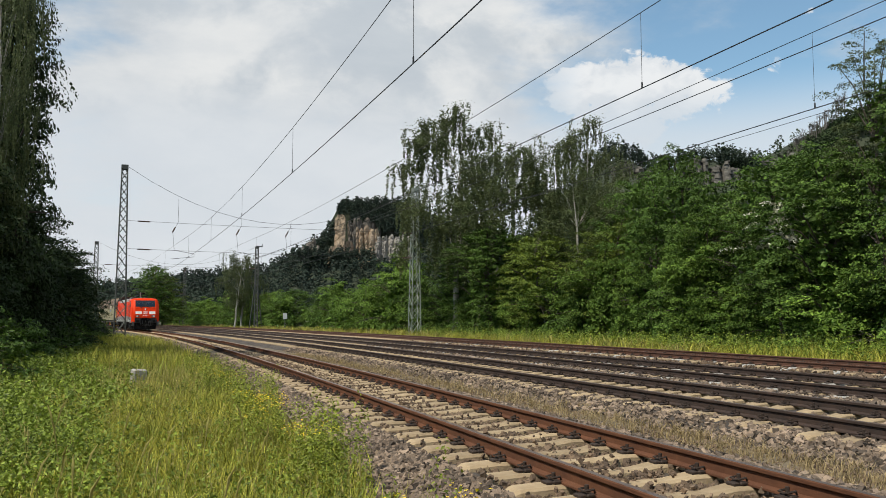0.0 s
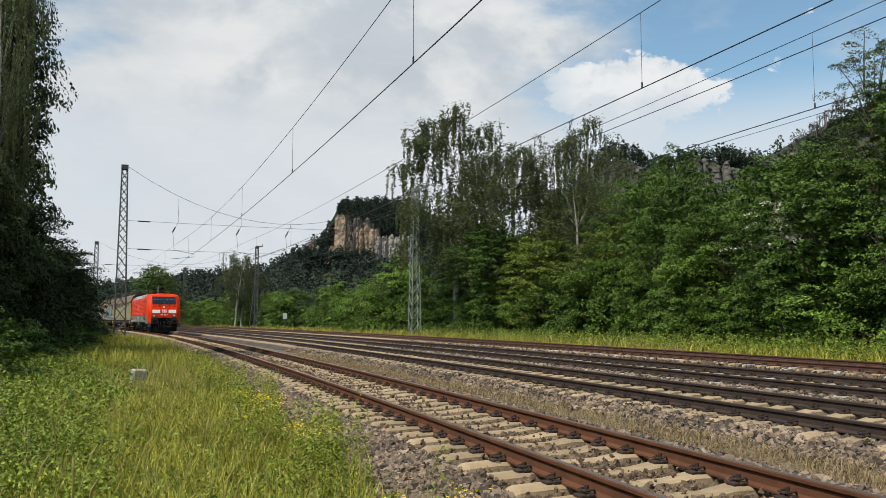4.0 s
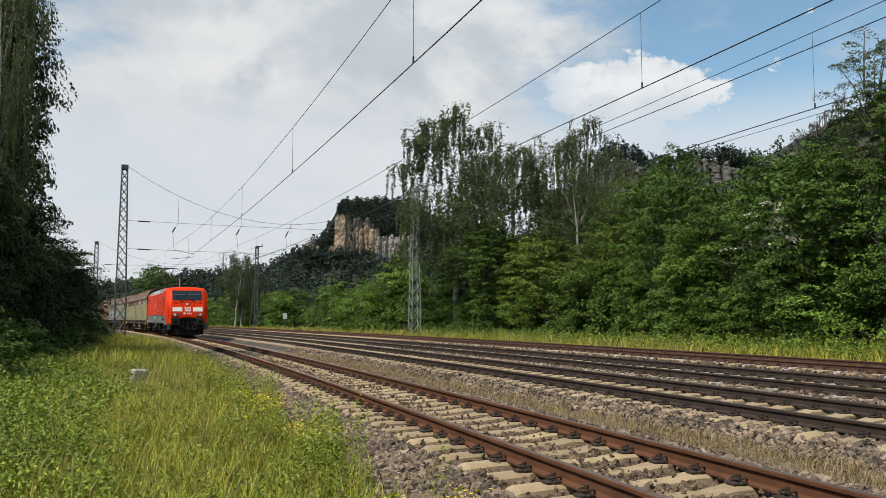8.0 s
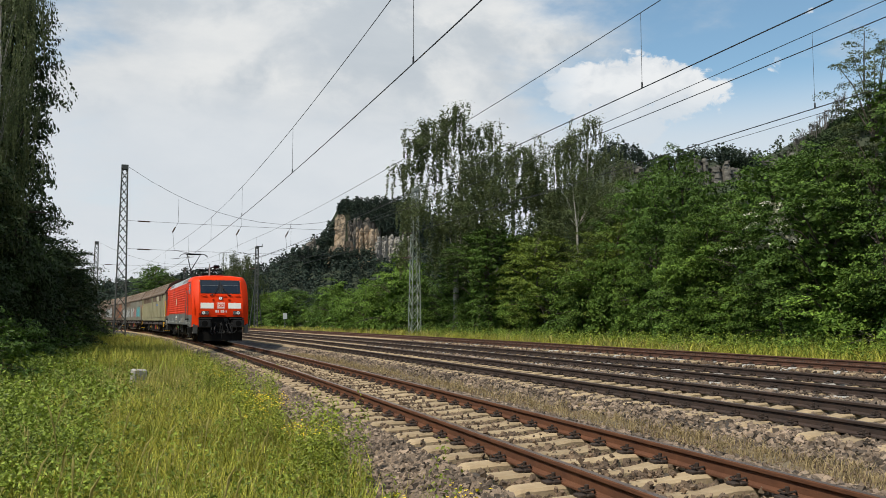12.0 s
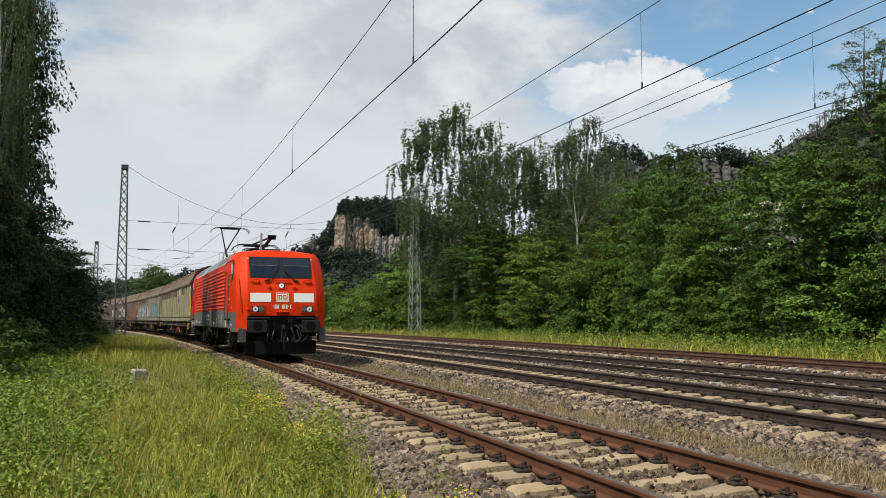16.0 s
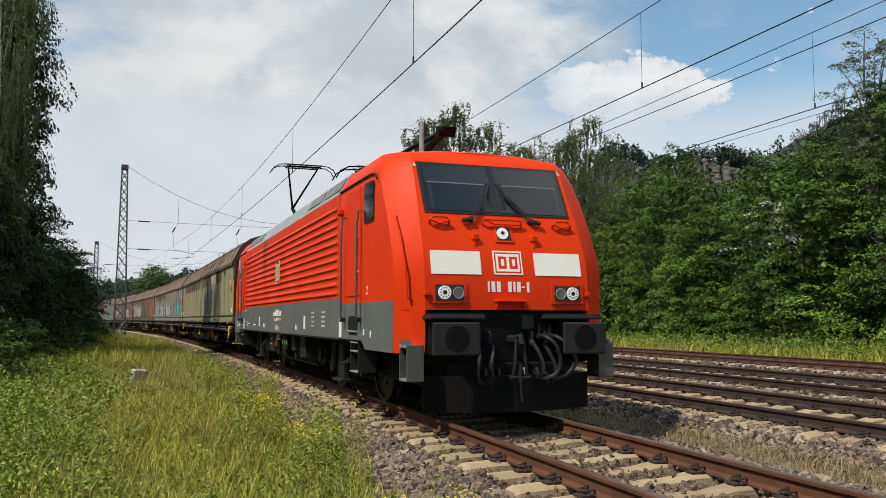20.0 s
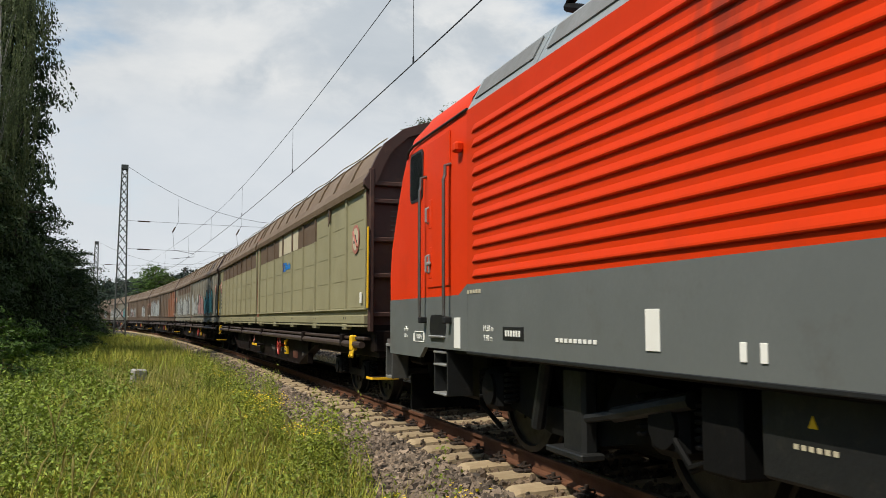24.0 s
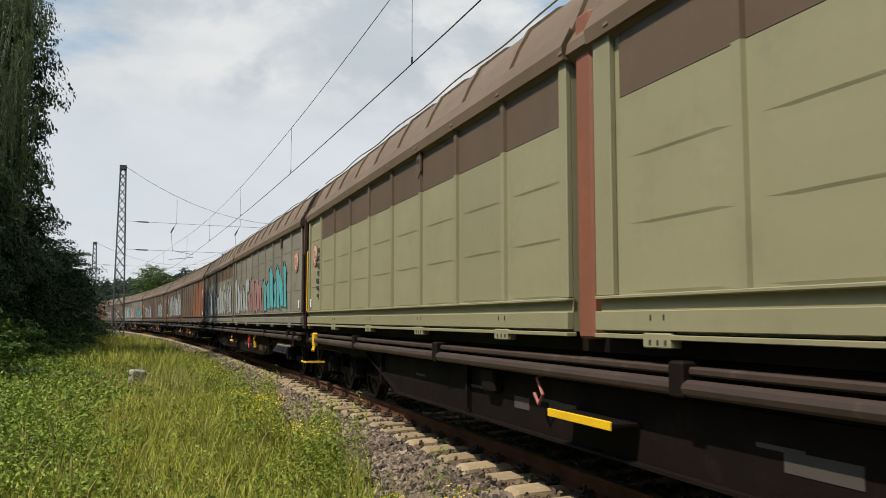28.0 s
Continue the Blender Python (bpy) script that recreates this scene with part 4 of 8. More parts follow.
def build_grass():
    rg = np.random.default_rng(7)
    edge = lambda s: np.interp(s, [4, 11, 20, 40, 80], [-2.32, -2.30, -2.42, -2.5, -2.75]) + 0.09 * np.sin(2.3 * s) * np.sin(0.9 * s + 1)
    wide = lambda s: -4.2 - 0.42 * s

    def stand(name, label, mat, n, s0, s1, o0, o1, h0, h1, w, lean, bias=1.0, patch=None, tuft=9):
        P, s, o = sow(rg, n // tuft, s0, s1, o0, o1, bias)
        if patch is not None:
            keep = patch(P, s, o) > rg.random(len(P))
            P = P[keep]
        tall = np.repeat(rg.random(len(P)) ** 1.4, tuft)
        P = np.repeat(P, tuft, 0) + rg.normal(size=(len(P) * tuft, 3)) * np.array([0.05, 0.05, 0]) * (0.5 + h1)
        h = (h0 + (h1 - h0) * (0.75 * tall + 0.25 * rg.random(len(P)))) * (0.55 + 0.55 * rg.random(len(P)))
        v, f = blades(rg, P - np.array([0, 0, 0.03]), h, w * (0.6 + 0.8 * rg.random(len(P))), lean)
        tagged(new(name, raw_mesh(name, v, f, M[mat])), label, "grass", kind="stuff")

    swirl = lambda P: 0.5 + 0.5 * np.sin(0.9 * P[:, 0] + 1.3 * np.sin(0.55 * P[:, 1])) * np.cos(0.6 * P[:, 1] + 0.7 * P[:, 0])
    clump = lambda P, s, o: np.clip(0.25 + 1.1 * swirl(P * 2.1) * swirl(P[:, ::-1] * 0.9), 0.12, 1)
    stand("meadow_grass", "green meadow grass beside the ballast", "grass", 46000, 4.0, 16, wide, edge, 0.10, 0.55, 0.0055, 0.5, 1.0, clump)
    stand("meadow_grass", "yellow-green meadow grass beside the ballast", "grass_light", 44000, 4.0, 17, lambda s: -6.0 + 0 * s, edge, 0.12, 0.62, 0.0045, 0.5)
    stand("meadow_grass", "green meadow grass beside the ballast", "grass", 30000, 15, 34, wide, edge, 0.2, 0.55, 0.008, 0.4, 1.2, clump)
    stand("meadow_grass", "yellow-green meadow grass beside the ballast", "grass_light", 20000, 15, 36, lambda s: -6.4 + 0 * s, edge, 0.25, 0.65, 0.007, 0.4, 1.2)
    stand("meadow_grass", "green grass at the edge of the wood", "grass", 14000, 33, 100, lambda s: -9 + 0 * s, edge, 0.3, 0.75, 0.016, 0.4)
    stand("dry_grass", "dry yellow grass stalks in the meadow", "grass_dry", 26000, 4.0, 20, lambda s: -5.4 + 0 * s, edge, 0.2, 0.6, 0.003, 0.35, 1.0, lambda P, s, o: np.clip(1.3 * swirl(P) - 0.15, 0, 1))
    stand("dry_grass", "pale tall grass at the track side", "grass_dry", 9000, 18, 60, lambda s: -5.2 + 0 * s, edge, 0.45, 0.95, 0.006, 0.4)
    stand("meadow_grass", "tall yellow-green grass along the ballast", "grass_light", 20000, 25, 66, lambda s: -6.2 + 0 * s, edge, 0.5, 1.05, 0.009, 0.35, 1.1)
    stand("meadow_grass", "tall green grass along the ballast", "grass", 12000, 24, 60, lambda s: -6.5 + 0 * s, lambda s: edge(s) + 0.1, 0.4, 0.95, 0.009, 0.4, 1.1)
    stand("dry_grass", "dry straw-coloured grass between the tracks", "straw", 15000, 5, 40, lambda s: 2.3 + 0 * s, lambda s: 3.4 + 0 * s, 0.10, 0.26, 0.004, 0.7, 1.3)
    stand("verge_grass", "tall yellow-green grass before the trees", "grass_light", 26000, 12, 60, lambda s: 17.6 + 0 * s, lambda s: 26 + 0 * s, 0.35, 0.95, 0.016, 0.45)
    stand("verge_grass", "tall yellow-green grass before the trees", "grass_light", 15000, 58, 150, lambda s: 17.6 + 0 * s, lambda s: 25 + 0 * s, 0.4, 1.0, 0.03, 0.4)
    stand("verge_grass", "pale seeding grass before the trees", "grass_dry", 6000, 30, 190, lambda s: 17.6 + 0 * s, lambda s: 20 + 0 * s, 0.5, 1.1, 0.02, 0.4)
    stand("meadow_grass", "green grass of the meadow", "grass", 9000, -12, 5, lambda s: -12 + 0 * s, lambda s: -2.6 + 0 * s, 0.1, 0.3, 0.012, 0.5)
    # broad-leaved weeds
    def weeds(label, n, s0, s1, o0, o1, h, leaves, size, mat, patch=None):
        P, s, o = sow(rg, n, s0, s1, o0, o1)
        if patch is not None:
            P = P[patch(P, s, o) > rg.random(len(P))]
        k = rg.random((len(P), leaves)) ** 0.7
        hh = h * (0.35 + 0.95 * rg.random(len(P)) * (0.55 + 0.45 * swirl(P * 3.1)))
        a = rg.random(k.shape) * 2 * math.pi
        r = 0.10 * (1.15 - k) + 0.02
        c = P[:, None] + np.stack([r * np.cos(a), r * np.sin(a), k * hh[:, None]], -1)
        turn = np.stack([0.7 * np.cos(a), 0.7 * np.sin(a), 0.9 + 0 * a], -1)
        v, f = leaf_quads(rg, c.reshape(-1, 3), size, 0.85, 0.5, facing=turn.reshape(-1, 3))
        tagged(new("weeds", raw_mesh("weeds", v, f, M[mat])), label, "weeds", kind="stuff")

    leafy = lambda s: -3.4 + 0 * s
    fade = lambda P, s, o: np.clip((-4.15 - o) / 2.2 + 1.2 * (swirl(P * 1.5) - 0.5), 0, 0.9)
    weeds("dense green nettle-like weeds in the meadow", 8200, 4.5, 14, wide, leafy, 0.55, 18, 0.056, "weed", fade)
    weeds("dense green nettle-like weeds in the meadow", 8200, 13, 27, wide, leafy, 0.62, 16, 0.075, "weed", fade)
    weeds("green weeds scattered through the grass", 1300, 5, 22, lambda s: -5 + 0 * s, edge, 0.4, 14, 0.05, "weed")
    weeds("green weeds in the shade of the wood", 3600, 20, 48, lambda s: -12 + 0 * s, lambda s: -5.6 + 0 * s, 0.6, 12, 0.12, "weed")
    weeds("leafy weeds along the edge of the ballast", 2500, 4.5, 26, lambda s: edge(s) - 0.80, lambda s: edge(s) + 0.04, 0.80, 50, 0.036, "weed_light", lambda P, s, o: np.clip(2.4 * swirl(P * 1.9) - 0.8, 0.02, 1))
    weeds("leafy weeds before the trees", 4200, 14, 70, lambda s: 19.0 + 0 * s, lambda s: 25.5 + 0 * s, 1.0, 20, 0.095, "weed")
    # yellow flowers
    P, s, o = sow(rg, 260, 5, 26, lambda s: edge(s) - 0.6, lambda s: edge(s) + 0.05)
    P = P[swirl(P * 1.3) > 0.44]
    k = 14
    c = P[:, None] + np.stack([rg.normal(size=(len(P), k)) * 0.07, rg.normal(size=(len(P), k)) * 0.07, 0.42 + 0.10 * rg.random((len(P), k)) + 0.12 * rg.random((len(P), 1))], -1)
    v, f = leaf_quads(rg, c.reshape(-1, 3), 0.026, 0.9, 0.9)
    tagged(new("wildflowers", raw_mesh("wildflowers", v, f, M["flower_yellow"])), "small yellow wildflowers at the edge of the ballast", "flowers", kind="stuff")
    # seed heads on tall stalks
    P, s, o = sow(rg, 420, 5, 24, lambda s: -6.5 - 0.1 * s, lambda s: edge(s) - 0.1)
    h = 0.55 + 0.35 * rg.random(len(P))
    tilt = rg.normal(size=(len(P), 2)) * 0.12
    top = P + np.concatenate([tilt, h[:, None]], 1)
    v, f = blades(rg, P, h, np.full(len(P), 0.003), 0.15)
    q = top[:, None] + np.stack([rg.normal(size=(len(P), 8)) * 0.012, rg.normal(size=(len(P), 8)) * 0.012, -0.16 * rg.random((len(P), 8))], -1)
    v2, f2 = leaf_quads(rg, q.reshape(-1, 3), 0.035, 0.0, 0.35, 1.5)
    tagged(new("grass_seed_heads", raw_mesh("grass_seed_heads", np.concatenate([v, v2]), np.concatenate([f, f2 + len(v)]), M["grass_dry"])), "pale seed heads on tall grass stalks", "grass", kind="stuff")
    # a few pale dead stalks close to the path
    P, s, o = sow(rg, 34, 5.4, 10.5, lambda s: -6.0 + 0 * s, lambda s: edge(s) - 0.3)
    sh = Shape()
    for q in P:
        h, b = 0.45 + 0.4 * rg.random(), rg.normal(size=2) * 0.10
        q = Vector(q)
        sh.tube([q, q + Vector((0.3 * b[0], 0.3 * b[1], 0.55 * h)), q + Vector((b[0], b[1], h))], [0.0045, 0.004, 0.003], 4)
        sh.tube([q + Vector((0.85 * b[0], 0.85 * b[1], 0.86 * h)), q + Vector((1.1 * b[0], 1.1 * b[1], 1.05 * h)), q + Vector((1.5 * b[0], 1.5 * b[1], 1.16 * h))], [0.004, 0.011, 0.003], 5)
    tagged(new("dry_stalks", sh.mesh("dry_stalks", M["grass_dry"])), "pale dry seed stalks standing in the grass", "grass", kind="stuff")
    # a short grey marker stone and a dead stalk in the meadow
    p = on_line(22.0, -4.45)
    part("marker_stone", Shape().box((-0.17, -0.12, -0.3), (0.17, 0.12, 0.22), 0.03), M["concrete_grey"], m=pose(p.x, p.y, -0.16, 3, 4, 25))
    tagged(bpy.data.objects["marker_stone"], "weathered grey concrete block standing in the grass", "concrete block")
    # small white board on a post across the tracks
    p = on_line(112.0, 19.5)
    bd = thing("line_board", "small white board on a grey post beside the far track", "sign", m=line_pose(112.0, 19.5, -0.42))
    part("post", Shape().rod((0, 0, -0.1), (0, 0, 2.4), 0.05, n=8), M["mast_grey"], bd)
    part("board", Shape().box((-0.28, -0.07, 1.7), (0.28, -0.05, 2.5), 0.005), M["board_white"], bd)
    p = on_line(8.3, -5.95)
    part("dead_stalk", Shape().tube([(0, 0, -0.05), (-0.01, 0, 0.25), (-0.03, 0.02, 0.5)], [0.008, 0.007, 0.004], 5), M["bark"], m=pose(p.x, p.y, -0.5))
    tagged(bpy.data.objects["dead_stalk"], "thin dead dark plant stalk in the grass", "plant stalk")


# ---------------------------------------------------------------- hills
AHEAD, RIGHT = Vector((math.sin(radians(17.03)), math.cos(radians(17.03)), 0)), Vector((math.cos(radians(17.03)), -math.sin(radians(17.03)), 0))


def valley(u, d, z):
    """A place d metres up the valley from the meadow and u metres to the right."""
    p = Vector((EYE.x, 0, 0)) + RIGHT * u + AHEAD * d
    return Vector((p.x, p.y, z))


def hill(name, label, ridge, d0, d1, depth, step, mat, seed, rough, plateau=1.0, scarp=None):
    """A wooded slope whose ridge height over u is given, rising from d0 to d1 and running on behind it."""
    rg = np.random.default_rng(seed)
    U = np.arange(ridge[0][0], ridge[-1][0] + step, step)
    H = np.interp(U, [q[0] for q in ridge], [q[1] for q in ridge])
    D = np.concatenate([np.linspace(d0, d1, 22), [d1 + depth * 0.5, d1 + depth]])
    K = np.clip((D - d0) / (d1 - d0), 0, 1) ** 1.25
    Z = H[:, None] * K[None]
    if scarp:
        u0, u1, zl, dl = scarp
        inside = (U > u0) & (U < u1)
        Z[np.ix_(inside, D < dl)] = np.minimum(Z[np.ix_(inside, D < dl)], zl)
        Z[np.ix_(inside, D >= dl)] = (H[inside] * 0.98)[:, None]
    Z[:, -1] = -5
    Z[:, -2] = H * plateau
    Z += rough * rg.normal(size=Z.shape) * (K[None] > 0.02) * (K[None] * 0.6 + 0.4)
    Z[:, 0] = -3
    P = np.array([[valley(u, d, z) for d, z in zip(D, row)] for u, row in zip(U, Z)])
    n, k = Z.shape
    i = np.arange(n * k).reshape(n, k)
    f = np.stack([i[:-1, :-1], i[1:, :-1], i[1:, 1:], i[:-1, 1:]], -1).reshape(-1, 4)
    ob = new(name, raw_mesh(name, P.reshape(-1, 3), f, mat))
    tagged(ob, label, "hill", kind="structure")
    return U, H, D, Z


def forest(name, label, mat, U, D, Z, count, size, seed, kmax, skip=None, tall=1.5):
    """Small crowns, each a ragged bundle of leaf tufts, over a slope."""
    rg = np.random.default_rng(seed)
    iu, idd = rg.random(count) * (len(U) - 1), rg.random(count) ** 0.8 * kmax
    a, b = iu.astype(int), idd.astype(int)
    u = np.interp(iu, np.arange(len(U)), U)
    d = np.interp(idd, np.arange(len(D)), D)
    z = Z[np.minimum(a + 1, len(U) - 1), np.minimum(b + 1, len(D) - 1)] * 0.5 + Z[a, b] * 0.5
    keep = np.ones(count, bool) if skip is None else ~skip(u, z)
    u, d, z = u[keep], d[keep], z[keep]
    crowns(name, label, mat, u, d, z, size, rg, tall)


def crowns(name, label, mat, u, d, z, size, rg, tall):
    n, per = len(u), 34
    base = np.array([EYE.x, 0, 0]) + np.outer(u, np.array(RIGHT)) + np.outer(d, np.array(AHEAD))
    base[:, 2] = z
    sz = size * (0.55 + 0.8 * rg.random(n))
    g = rg.normal(size=(n, per, 3))
    g /= np.linalg.norm(g, axis=2)[:, :, None]
    k = rg.random((n, per, 1))
    c = base[:, None] + g * sz[:, None, None] * np.array([0.62, 0.62, 0.0]) * (1.05 - 0.75 * k) + np.concatenate([0 * k, 0 * k, k], 2) * (sz * tall)[:, None, None]
    v, f = leaf_quads(rg, c.reshape(-1, 3), np.repeat(sz * 0.31, per), 0.4, 0.8)
    tagged(new(name, raw_mesh(name, v, f, mat)), label, "forest", kind="stuff")


def cliff(name, label, mat, u0, u1, d, z0, z1, seed, columns, depth=14.0, layer=0.0, ragged=0.34):
    """A rock face broken into upright pillars and ledges."""
    rg = np.random.default_rng(seed)
    nu, nz = max(30, int((u1 - u0) * (4.5 if layer else 1.8))), 70 if layer else 44
    U, T = np.linspace(u0, u1, nu), np.linspace(0, 1, nz)
    cut = np.concatenate([[0], np.sort((np.arange(columns - 1) + 1 + 0.7 * (rg.random(columns - 1) - 0.5)) / columns), [1]])
    push, top = rg.normal(size=columns) * depth * 0.3, rg.random(columns) * ragged
    P = np.zeros((nu, nz, 3))
    for i in range(nu):
        x = i / (nu - 1)
        c = min(int(np.searchsorted(cut, x, side="right")) - 1, columns - 1)
        w = 2 * (x - cut[c]) / (cut[c + 1] - cut[c]) - 1
        for j in range(nz):
            t = T[j]
            z = z0 + (z1 - z0) * t * (1 - top[c] - 0.10 * w ** 4 + 0.05 * noise.noise(Vector((U[i] * 0.4, 3.0, seed))))
            q = noise.noise(Vector((U[i] * 0.09, z * 0.05, seed))) + 0.6 * noise.noise(Vector((U[i] * 0.3, z * 0.2, seed + 7))) + 0.5 * abs(noise.noise(Vector((U[i] * 0.45, z * 0.10, seed + 5)))) + 0.3 * noise.noise(Vector((U[i] * 0.9, z * 0.7, seed + 3)))
            ledge = 0.0
            if layer:
                # beds of stacked blocks, each pushed in or out on its own
                bed = math.floor(z / 1.25 + 0.25 * noise.noise(Vector((U[i] * 0.25, 0, seed))))
                block = math.floor(U[i] / (1.6 + 1.4 * abs(math.sin(7.1 * bed))) + 5.3 * math.sin(3.7 * bed))
                ledge = layer * (0.5 + 0.5 * math.sin(12.9898 * bed + 78.233 * block))
                q *= 0.25
            P[i, j] = valley(U[i] + 0.8 * q, d + push[c] - depth * 0.35 * (1 - abs(w) ** 2.5) + q * depth * 0.75 + t * t * depth * 0.6 + ledge, z)
    i = np.arange(nu * nz).reshape(nu, nz)
    f = np.stack([i[:-1, :-1], i[1:, :-1], i[1:, 1:], i[:-1, 1:]], -1).reshape(-1, 4)
    tagged(new(name, raw_mesh(name, P.reshape(-1, 3), f, mat)), label, "cliff", kind="structure")


def build_hills():
    # table mountain up the valley, about 800 m off
    ridge = [(-420, 16), (-330, 30), (-250, 40), (-226, 43), (-200, 44), (-168, 48), (-152, 62), (-134, 70), (-122, 76), (-110, 86), (-103, 98), (-97, 108), (-75, 112), (-45, 111), (-20, 106), (20, 90), (80, 70), (200, 60), (330, 50)]
    U, H, D, Z = hill("hill", "dark wooded slope of a table mountain", ridge, 640, 800, 200, 7.0, M["slope"], 41, 1.2, scarp=(-106, -26, 45, 762))
    rock = lambda u, z: (u > -108) & (u < -24) & (z > 47)
    forest("hill_forest", "dark green forest covering the mountain slope", M["forest_far"], U, D, Z, 7000, 5.4, 42, 22.5, rock)
    cliff("rock_face", "dark weathered sandstone wall with clefts", M["grey_sandstone"], -88, -57, 752, 44, 96, 43, 6, 5.0, 0, 0.10)
    cliff("rock_face", "pale orange sandstone cliff with dark clefts", M["sandstone"], -80, -59, 746, 46, 89, 44, 5, 5.0, 0, 0.14)
    cliff("rock_face", "grey sandstone wall with dark clefts", M["grey_sandstone_pale"], -62, -28, 742, 38, 80, 45, 6, 6.0, 0, 0.10)
    cliff("rock_face", "upright orange sandstone pillar", M["sandstone"], -98, -88, 740, 46, 97, 47, 1, 4.0, 0, 0.04)
    cliff("rock_face", "broken orange sandstone foot of the pillar", M["sandstone"], -104, -82, 742, 44, 79, 48, 3, 6.0, 0, 0.4)
    cliff("rock_face", "small rocks on the wooded shoulder", M["grey_sandstone"], -128, -112, 742, 58, 76, 49, 4, 6.0, 0, 0.5)
    rg = np.random.default_rng(46)
    u = -97 + 75 * rg.random(900)
    low = np.interp(u, [-97, -90, -87, -84, -76, -62, -59, -22], [96, 97, 95, 92, 90, 88, 78, 76])
    z = low + (np.interp(u, [-97, -94, -80, -60, -22], [103, 106, 108, 110, 107]) - low) * rg.random(900) ** 0.8
    crowns("hill_forest", "dark forest on the top of the cliff", M["forest_far"], u, 750 + 0.35 * (z - 76), z, 3.9, rg, 1.5)
    u = -130 + 70 * rg.random(300)
    crowns("hill_forest", "dark trees at the foot of the cliff", M["forest_far"], u, 734 - 6 * rg.random(300), np.interp(u, [-130, -112, -64, -60], [52, 50, 50, 42]) + 8 * rg.random(300), 4.2, rg, 1.5)
    u = -62 + 40 * rg.random(160)
    crowns("hill_forest", "dark trees at the foot of the cliff", M["forest_far"], u, 732 - 6 * rg.random(160), 32 + 8 * rg.random(160), 4.2, rg, 1.5)
    u = -84 + 50 * rg.random(34)
    crowns("hill_forest", "trees clinging to the ledges of the cliff", M["forest_far"], u, 733 + 3 * rg.random(34), 50 + 26 * rg.random(34), 2.0, rg, 1.4)
    u = -116 + 16 * rg.random(160)
    z = np.interp(u, [-116, -108, -102, -97], [74, 84, 92, 98]) * (0.72 + 0.24 * rg.random(160))
    crowns("hill_forest", "dark trees on the shoulder of the mountain", M["forest_far"], u, 752 + 6 * rg.random(160), z, 3.4, rg, 1.5)
    # wooded ridge behind the trees on the right, about 330 m off
    ridge = [(20, 20), (45, 45), (62, 64), (72, 67), (85, 60), (98, 58), (106, 65), (119, 65), (130, 62), (137, 65), (146, 74), (157, 80), (177, 88), (230, 100), (300, 110), (380, 100)]
    U, H, D, Z = hill("hill", "steep wooded ridge with outcrops of grey rock", ridge, 170, 330, 120, 4.0, M["slope"], 51, 0.8)
    rock2 = lambda u, z: ((u > 58) & (u < 82) & (z > 40) & (z < 60)) | ((u > 84) & (u < 116) & (z > 46) & (z < 60))
    forest("ridge_forest", "mixed forest on the ridge", M["forest_mid"], U, D, Z, 5000, 2.6, 52, 21.5, rock2, 1.8)
    cliff("rock_face", "layered grey sandstone outcrop on the ridge", M["grey_rock"], 63, 79, 304, 42, 62, 53, 5, 4.0, 1.6, 0.3)
    cliff("rock_face", "layered grey sandstone outcrop on the ridge", M["grey_rock"], 89, 113, 304, 46, 62.5, 54, 6, 4.0, 1.6, 0.3)
    cliff("rock_face", "grey rocky shoulder below the summit", M["grey_rock"], 122, 142, 314, 50, 66, 55, 5, 6.0, 1.4, 0.5)
    rg = np.random.default_rng(57)
    u = 60 + 62 * rg.random(420)
    z = np.interp(u, [60, 66, 74, 79, 88, 92, 112, 122], [62, 64, 62, 58, 57, 61, 62, 60]) - 2 + 3 * rg.random(420)
    crowns("ridge_forest", "dark pines along the crest of the ridge", M["forest_far"], u, 310 + 6 * rg.random(420), z, 2.0, rg, 2.4)
    u = 112 + 80 * rg.random(900)
    z = np.interp(u, [q[0] for q in ridge], [q[1] for q in ridge]) - 1.5 - 7 * rg.random(900) ** 1.5
    crowns("ridge_forest", "green scrub along the crest of the ridge", M["forest_mid"], u, 330 - 2.2 * (np.interp(u, [q[0] for q in ridge], [q[1] for q in ridge]) - z), z, 2.0, rg, 1.6)
    # bare grey trees on the crest
    sh = Shape()
    for i in range(80):
        q = valley(128 + 32 * rg.random(), 322, 0)
        q.z = 57.0 + 0.95 * ((q - Vector((EYE.x, 0, q.z))).dot(RIGHT) - 128)
        h = 2.6 + 2.4 * rg.random()
        tip = q + Vector((0.5 * rg.normal(), 0, h))
        sh.tube([q - Vector((0, 0, 3)), q.lerp(tip, 0.5), tip], [0.14, 0.10, 0.03], 4)
        for b in range(12):
            w = q.lerp(tip, 0.25 + 0.7 * rg.random())
            sh.tube([w, w + Vector((0.8 * rg.normal(), 0.6 * rg.normal(), 0.5 + 0.7 * rg.random()))], [0.07, 0.03], 3)
    tagged(new("bare_trees", sh.mesh("bare_trees", M["bark_pale"])), "leafless grey trees along the crest of the ridge", "trees", kind="stuff")


build_hills()
build_trees()
build_grass()


